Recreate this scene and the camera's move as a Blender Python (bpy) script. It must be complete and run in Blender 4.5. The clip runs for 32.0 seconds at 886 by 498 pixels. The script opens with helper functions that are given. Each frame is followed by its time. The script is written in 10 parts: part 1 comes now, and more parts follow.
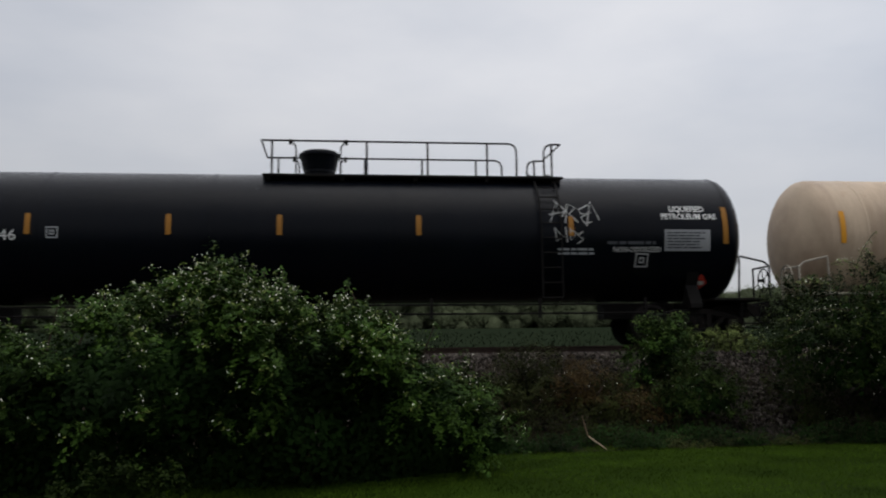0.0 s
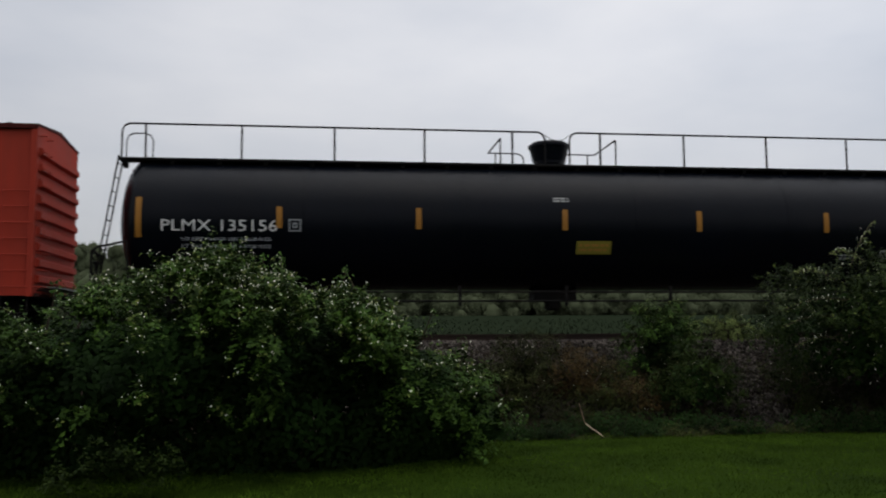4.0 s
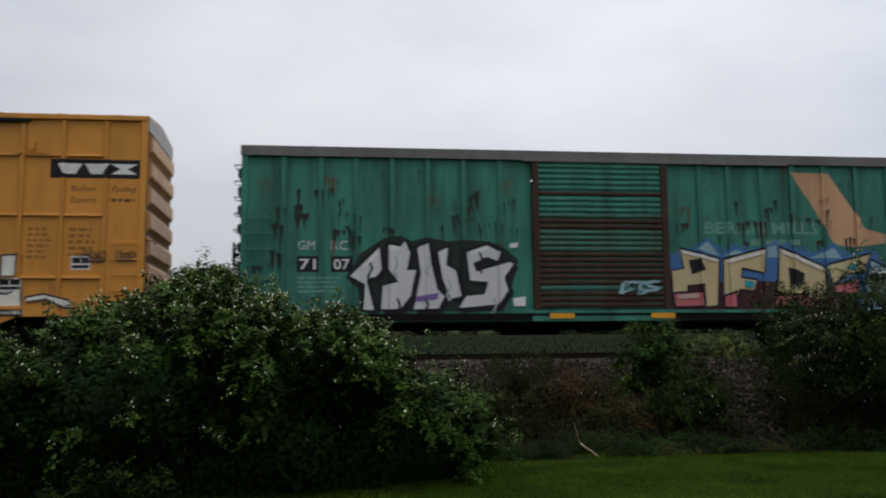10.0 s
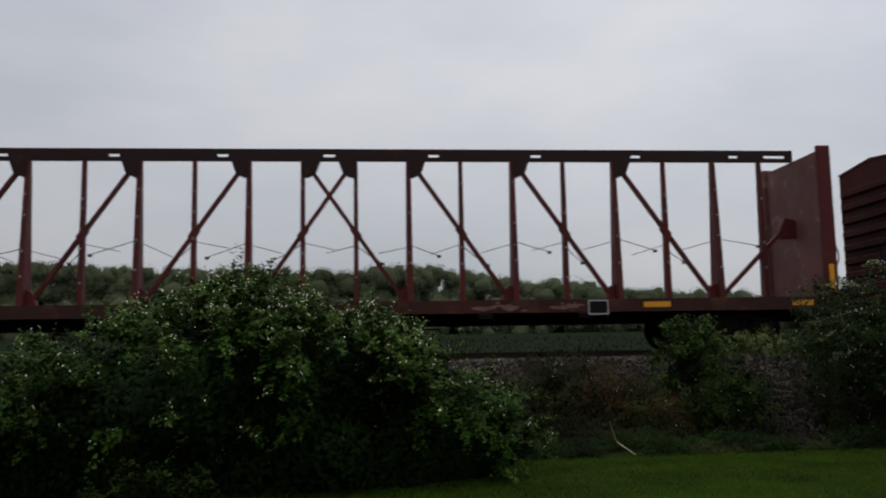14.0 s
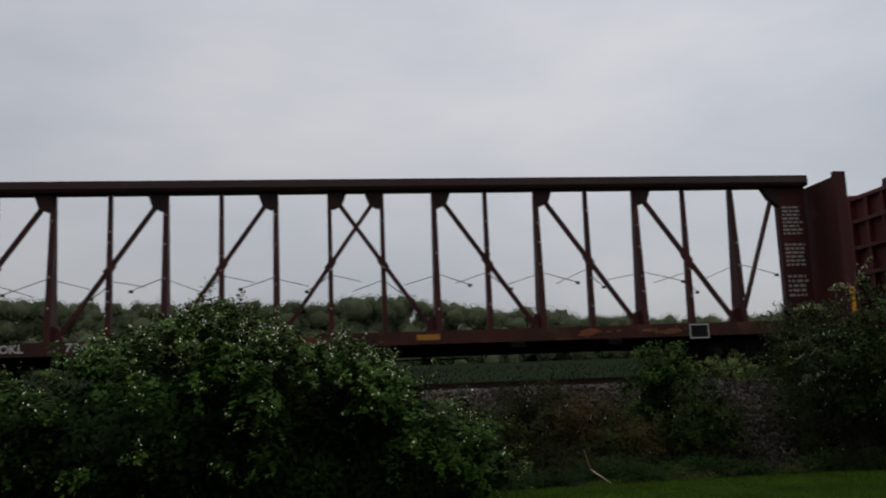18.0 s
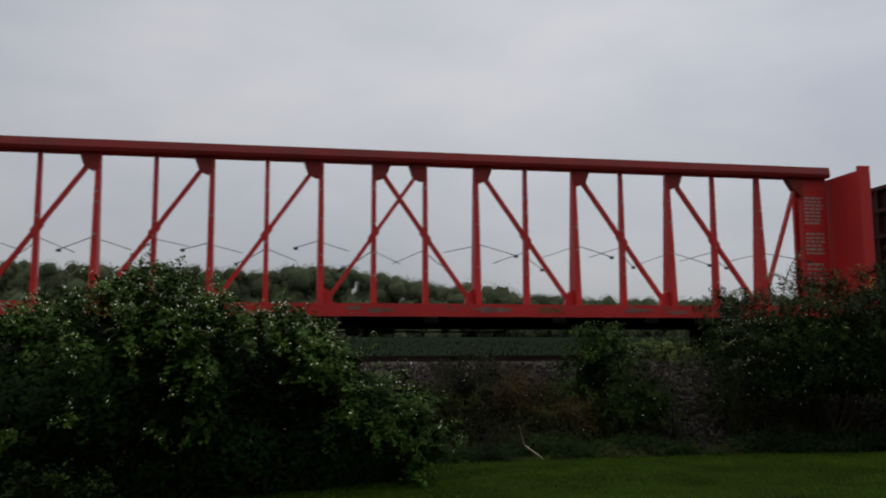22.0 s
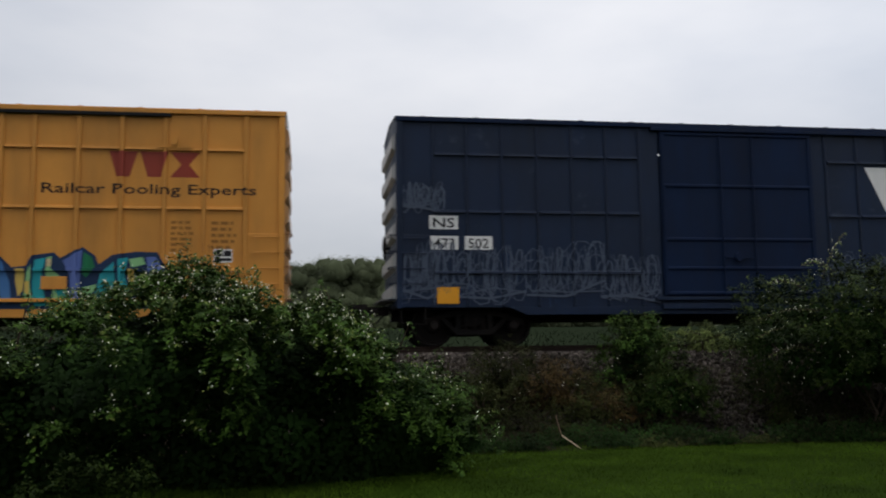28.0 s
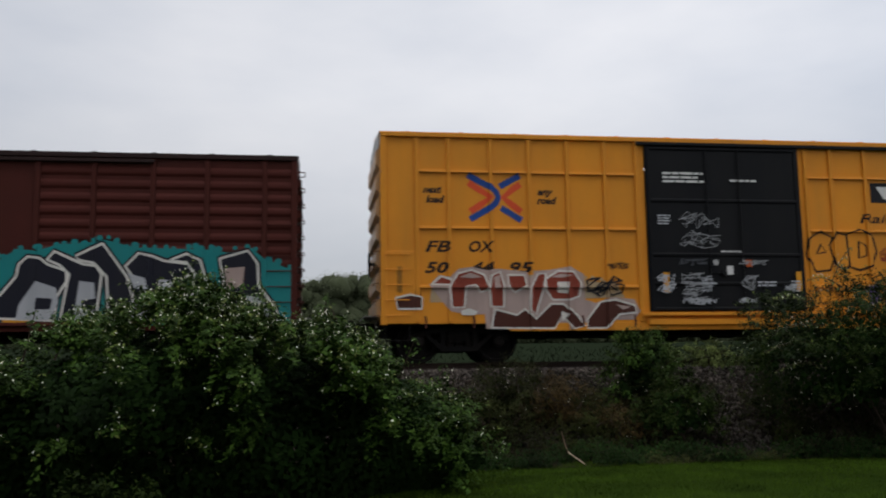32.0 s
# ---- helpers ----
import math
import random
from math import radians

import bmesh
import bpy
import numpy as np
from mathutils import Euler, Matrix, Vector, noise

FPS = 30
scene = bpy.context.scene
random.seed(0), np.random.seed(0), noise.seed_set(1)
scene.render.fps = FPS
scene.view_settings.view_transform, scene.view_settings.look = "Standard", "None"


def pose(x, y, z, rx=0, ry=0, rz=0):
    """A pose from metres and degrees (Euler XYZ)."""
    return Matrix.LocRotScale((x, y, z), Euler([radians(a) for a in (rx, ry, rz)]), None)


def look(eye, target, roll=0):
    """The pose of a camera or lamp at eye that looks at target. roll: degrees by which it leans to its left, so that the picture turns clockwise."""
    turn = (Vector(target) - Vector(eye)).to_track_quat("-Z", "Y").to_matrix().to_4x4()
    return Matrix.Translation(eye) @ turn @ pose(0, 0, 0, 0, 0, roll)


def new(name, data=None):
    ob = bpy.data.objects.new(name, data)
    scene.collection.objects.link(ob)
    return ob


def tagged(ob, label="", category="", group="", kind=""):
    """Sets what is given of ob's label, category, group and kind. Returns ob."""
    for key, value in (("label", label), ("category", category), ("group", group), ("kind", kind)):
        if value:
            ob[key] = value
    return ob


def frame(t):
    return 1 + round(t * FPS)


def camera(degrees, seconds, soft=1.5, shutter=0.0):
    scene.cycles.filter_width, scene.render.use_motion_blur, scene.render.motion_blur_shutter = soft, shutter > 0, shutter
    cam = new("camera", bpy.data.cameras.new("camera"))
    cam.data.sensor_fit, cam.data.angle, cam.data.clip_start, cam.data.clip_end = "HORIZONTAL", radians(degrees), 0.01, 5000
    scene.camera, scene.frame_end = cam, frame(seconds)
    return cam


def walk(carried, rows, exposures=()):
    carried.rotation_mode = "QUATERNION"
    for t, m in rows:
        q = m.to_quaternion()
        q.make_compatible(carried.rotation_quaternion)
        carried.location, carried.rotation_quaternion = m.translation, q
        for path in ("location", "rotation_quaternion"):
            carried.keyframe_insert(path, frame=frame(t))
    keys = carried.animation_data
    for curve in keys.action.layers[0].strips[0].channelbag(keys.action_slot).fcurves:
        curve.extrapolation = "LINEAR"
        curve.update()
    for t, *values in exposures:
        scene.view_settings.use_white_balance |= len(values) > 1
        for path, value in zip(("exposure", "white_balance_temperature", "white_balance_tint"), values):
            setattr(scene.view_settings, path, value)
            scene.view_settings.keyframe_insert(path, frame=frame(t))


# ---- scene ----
from mathutils.geometry import tessellate_polygon

EYE = (0.0, 0.0, 1.6)
RAIL_Z = 1.684          # top of the rails
TRACK_Y = 20.58         # middle of the track
FOV = 52.8

cam = camera(FOV, 32.0, soft=2.0, shutter=0.12)
# seconds, yaw, pitch, roll of a camera that stands on the lawn
TURNS = (
    (0.0, -6.90, 6.54, 0.71), (0.5, -6.55, 6.81, 0.93), (1.0, -7.30, 5.90, 0.62), (1.5, -7.77, 6.41, 0.37),
    (2.0, -7.64, 6.09, 0.20), (2.5, -6.07, 6.90, 0.12), (3.0, -6.39, 7.11, 0.39), (3.5, -7.20, 6.08, 0.12),
    (4.0, -7.03, 5.71, 0.37), (4.5, -7.19, 5.46, 0.65), (6.5, -6.70, 5.24, 0.39), (7.0, -6.29, 6.00, 0.74),
    (7.5, -5.96, 6.35, 0.69), (8.0, -5.70, 6.41, 0.98), (8.5, -8.09, 6.56, 2.23), (9.0, -9.19, 6.06, 3.37),
    (9.5, -9.87, 6.29, 0.91), (10.0, -7.41, 6.95, 0.61), (10.5, -5.93, 5.98, 0.24), (11.0, -5.96, 5.64, 0.76),
    (11.5, -5.22, 6.68, 0.58), (12.0, -4.61, 7.25, -0.84), (12.5, -6.18, 7.11, -0.07), (13.0, -7.68, 6.53, 0.48),
    (13.5, -6.96, 7.71, 0.92), (14.0, -5.23, 6.91, 1.01), (14.5, -6.04, 7.02, 1.28), (16.5, -7.35, 7.27, 3.65),
    (17.0, -7.02, 8.62, 2.64), (17.5, -6.60, 8.63, 1.68), (18.0, -6.95, 8.81, 2.16), (18.5, -6.70, 10.53, 3.42),
    (19.0, -9.27, 8.18, 0.27), (19.5, -7.52, 8.55, 0.40), (20.0, -4.42, 6.16, -0.59), (20.5, -8.17, 6.12, -2.35),
    (21.0, -10.39, 7.31, -1.25), (21.5, -11.32, 9.12, -0.03), (22.0, -10.82, 7.05, 0.26), (22.5, -8.61, 6.23, 0.52),
    (23.0, -7.21, 5.18, 0.20), (23.5, -6.38, 5.27, 2.12), (24.0, -5.35, 5.61, 0.98), (24.5, -5.20, 5.92, 0.59),
    (25.0, -5.04, 6.49, 0.63), (25.5, -5.56, 6.67, 0.91), (26.0, -6.47, 6.06, 1.18), (26.5, -7.04, 5.54, 1.28),
    (28.5, -8.71, 6.71, 0.54), (29.0, -8.05, 6.87, 0.32), (29.5, -8.31, 7.52, 0.49), (30.0, -7.89, 7.19, -0.23),
    (30.5, -8.60, 6.57, -0.20), (31.0, -8.46, 7.39, 0.40), (32.0, -8.21, 7.52, 0.79),
)
EXPOSURES = ((0.0, -0.24), (3.0, -0.25), (4.0, -0.17), (6.5, 0.04), (9.0, -0.02), (10.0, -0.05), (12.0, -0.08), (13.0, -0.24), (14.5, -0.37), (17.0, -0.40),
             (18.0, -0.46), (19.0, -0.70), (20.0, -0.48), (21.0, -0.40), (22.0, -0.50), (23.0, -0.38), (26.0, -0.25), (28.5, -0.02), (31.0, -0.06), (32.0, -0.10))
walk(cam, [(t, pose(*EYE, 90 + p, r, y)) for t, y, p, r in TURNS], EXPOSURES)


# ---------------------------------------------------------------- sky and sun
def make_world():
    w = bpy.data.worlds.new("overcast_sky")
    w.use_nodes = True
    scene.world = w
    nt = w.node_tree
    nt.nodes.clear()
    out = nt.nodes.new("ShaderNodeOutputWorld")
    sky = nt.nodes.new("ShaderNodeTexSky")
    sky.sky_type = "NISHITA"
    sky.sun_disc = False
    sky.sun_elevation, sky.sun_rotation = radians(73), radians(151)
    sky.dust_density = 3.0
    bg1 = nt.nodes.new("ShaderNodeBackground")
    bg1.inputs["Strength"].default_value = 0.02
    nt.links.new(sky.outputs[0], bg1.inputs["Color"])
    tc = nt.nodes.new("ShaderNodeTexCoord")
    mp = nt.nodes.new("ShaderNodeMapping")
    mp.inputs["Scale"].default_value = (1.0, 1.0, 2.6)
    n1 = nt.nodes.new("ShaderNodeTexNoise")
    n1.inputs["Scale"].default_value = 2.3
    n1.inputs["Detail"].default_value = 5.0
    n1.inputs["Roughness"].default_value = 0.5
    ramp = nt.nodes.new("ShaderNodeValToRGB")
    ramp.color_ramp.elements[0].position, ramp.color_ramp.elements[1].position = 0.30, 0.72
    ramp.color_ramp.elements[0].color = (0.512, 0.535, 0.588, 1)
    ramp.color_ramp.elements[1].color = (0.722, 0.718, 0.735, 1)
    nt.links.new(tc.outputs["Generated"], mp.inputs["Vector"])
    nt.links.new(mp.outputs[0], n1.inputs["Vector"])
    nt.links.new(n1.outputs["Fac"], ramp.inputs["Fac"])
    # the cloud is brighter to the upper right, a direction set to fit the view
    dot = nt.nodes.new("ShaderNodeVectorMath")
    dot.operation = "DOT_PRODUCT"
    dot.inputs[1].default_value = (0.50, 0.42, 0.757)
    nt.links.new(tc.outputs["Generated"], dot.inputs[0])
    mr = nt.nodes.new("ShaderNodeMapRange")
    mr.inputs["From Min"].default_value, mr.inputs["From Max"].default_value = 0.2, 1.0
    mr.inputs["To Min"].default_value, mr.inputs["To Max"].default_value = 0.90, 1.36
    nt.links.new(dot.outputs["Value"], mr.inputs["Value"])
    # and towards the zenith, as under any closed cloud
    sep = nt.nodes.new("ShaderNodeSeparateXYZ")
    nt.links.new(tc.outputs["Generated"], sep.inputs[0])
    zr = nt.nodes.new("ShaderNodeMapRange")
    zr.interpolation_type = "SMOOTHSTEP"
    zr.inputs["From Min"].default_value, zr.inputs["From Max"].default_value = 0.40, 1.0
    zr.inputs["To Min"].default_value, zr.inputs["To Max"].default_value = 1.0, 1.9
    nt.links.new(sep.outputs["Z"], zr.inputs["Value"])
    low = nt.nodes.new("ShaderNodeMapRange")
    low.inputs["From Min"].default_value, low.inputs["From Max"].default_value = 0.02, 0.30
    low.inputs["To Min"].default_value, low.inputs["To Max"].default_value = 0.74, 1.0
    nt.links.new(sep.outputs["Z"], low.inputs["Value"])
    mul = nt.nodes.new("ShaderNodeMath")
    mul.operation = "MULTIPLY"
    nt.links.new(mr.outputs[0], mul.inputs[0])
    nt.links.new(zr.outputs[0], mul.inputs[1])
    mul2 = nt.nodes.new("ShaderNodeMath")
    mul2.operation = "MULTIPLY"
    nt.links.new(mul.outputs[0], mul2.inputs[0])
    nt.links.new(low.outputs[0], mul2.inputs[1])
    bg2 = nt.nodes.new("ShaderNodeBackground")
    nt.links.new(ramp.outputs["Color"], bg2.inputs["Color"])
    nt.links.new(mul2.outputs[0], bg2.inputs["Strength"])
    add = nt.nodes.new("ShaderNodeAddShader")
    nt.links.new(bg1.outputs[0], add.inputs[0])
    nt.links.new(bg2.outputs[0], add.inputs[1])
    nt.links.new(add.outputs[0], out.inputs["Surface"])


make_world()
sun = new("sun", bpy.data.lights.new("sun", "SUN"))
sun.data.energy, sun.data.angle, sun.data.color = 0.5, radians(50), (1.0, 0.96, 0.90)
sun.matrix_world = look((5, -9, 34), (0, 0, 0))


# ---------------------------------------------------------------- materials
def rgb(c, k=1.0):
    return (c[0] * k, c[1] * k, c[2] * k, 1)


def painted(name, base, rough=0.5, metal=0.0, vary=0.2, dirt=(0.06, 0.045, 0.035), amount=0.25, streak=(2.2, 2.2, 0.25),
            spots=0.0, spot=(0.10, 0.035, 0.015), spot_scale=1.4, bump=0.02, grain=40.0, sheen=0.22):
    """Paint with grain, large tone shifts, rain streaks and rust spots."""
    m = bpy.data.materials.new(name)
    m.use_nodes = True
    nt = m.node_tree
    b = nt.nodes["Principled BSDF"]
    tc = nt.nodes.new("ShaderNodeTexCoord")

    def noise_at(scale, detail, stretch=None, rgh=0.55):
        n = nt.nodes.new("ShaderNodeTexNoise")
        n.inputs["Scale"].default_value, n.inputs["Detail"].default_value = scale, detail
        n.inputs["Roughness"].default_value = rgh
        if stretch:
            mp = nt.nodes.new("ShaderNodeMapping")
            mp.inputs["Scale"].default_value = stretch
            nt.links.new(tc.outputs["Object"], mp.inputs["Vector"])
            nt.links.new(mp.outputs[0], n.inputs["Vector"])
        else:
            nt.links.new(tc.outputs["Object"], n.inputs["Vector"])
        return n

    def band(src, lo, hi, a, c):
        r = nt.nodes.new("ShaderNodeMapRange")
        for k, val in (("From Min", lo), ("From Max", hi), ("To Min", a), ("To Max", c)):
            r.inputs[k].default_value = val
        nt.links.new(src, r.inputs["Value"])
        return r.outputs[0]

    def mix(fac, a, c):
        x = nt.nodes.new("ShaderNodeMix")
        x.data_type = "RGBA"
        nt.links.new(fac, x.inputs["Factor"])
        for sock, val in ((x.inputs[6], a), (x.inputs[7], c)):
            if isinstance(val, tuple):
                sock.default_value = val
            else:
                nt.links.new(val, sock)
        return x.outputs[2]

    big = noise_at(0.55, 4)
    fine = noise_at(grain, 3)
    col = mix(band(big.outputs["Fac"], 0.3, 0.7, 0, 1), rgb(base, 1 - vary), rgb(base, 1 + vary * 0.6))
    col = mix(band(fine.outputs["Fac"], 0.35, 0.75, 0, 0.35), col, rgb(base, 0.72))
    if amount:
        st = noise_at(1.0, 6, streak, 0.6)
        col = mix(band(st.outputs["Fac"], 0.42, 0.75, 0, amount), col, rgb(dirt))
    if spots:
        sp = noise_at(spot_scale, 8, None, 0.68)
        col = mix(band(sp.outputs["Fac"], 0.60 - 0.12 * spots, 0.68, 0, min(1, spots + 0.3)), col, rgb(spot))
    nt.links.new(col, b.inputs["Base Color"])
    nt.links.new(band(big.outputs["Fac"], 0.3, 0.7, max(0.05, rough - 0.1), min(1, rough + 0.12)), b.inputs["Roughness"])
    b.inputs["Metallic"].default_value = metal
    b.inputs["Specular IOR Level"].default_value = sheen
    if bump:
        bp = nt.nodes.new("ShaderNodeBump")
        bp.inputs["Strength"].default_value = 0.35
        bp.inputs["Distance"].default_value = bump
        nt.links.new(fine.outputs["Fac"], bp.inputs["Height"])
        nt.links.new(bp.outputs[0], b.inputs["Normal"])
    return m


def leafy(name, dark, light, rough=0.5, spread=1.0, mixed=(0.12, 0.88), swing=0.5):
    """Leaves: each island takes its own tone between two greens."""
    m = bpy.data.materials.new(name)
    m.use_nodes = True
    nt = m.node_tree
    b = nt.nodes["Principled BSDF"]
    g = nt.nodes.new("ShaderNodeNewGeometry")
    x = nt.nodes.new("ShaderNodeMix")
    x.data_type = "RGBA"
    pick = nt.nodes.new("ShaderNodeMapRange")
    pick.inputs["To Min"].default_value, pick.inputs["To Max"].default_value = mixed
    nt.links.new(g.outputs["Random Per Island"], pick.inputs["Value"])
    nt.links.new(pick.outputs[0], x.inputs["Factor"])
    x.inputs[6].default_value, x.inputs[7].default_value = rgb(dark), rgb(light)
    tc = nt.nodes.new("ShaderNodeTexCoord")
    n = nt.nodes.new("ShaderNodeTexNoise")
    n.inputs["Scale"].default_value = spread
    nt.links.new(tc.outputs["Object"], n.inputs["Vector"])
    y = nt.nodes.new("ShaderNodeMix")
    y.data_type = "RGBA"
    y.blend_type = "MULTIPLY"
    y.inputs["Factor"].default_value = 1.0
    r = nt.nodes.new("ShaderNodeMapRange")
    r.inputs["From Min"].default_value, r.inputs["From Max"].default_value = 0.3, 0.7
    r.inputs["To Min"].default_value, r.inputs["To Max"].default_value = 0.95 - swing, 0.95 + swing
    nt.links.new(n.outputs["Fac"], r.inputs["Value"])
    nt.links.new(x.outputs[2], y.inputs[6])
    nt.links.new(r.outputs[0], y.inputs[7])
    nt.links.new(y.outputs[2], b.inputs["Base Color"])
    b.inputs["Roughness"].default_value = rough
    b.inputs["Specular IOR Level"].default_value = 0.07
    return m


def plain(name, base, rough=0.6, metal=0.0, vary=0.12):
    return painted(name, base, rough, metal, vary, amount=0.12, bump=0.0)


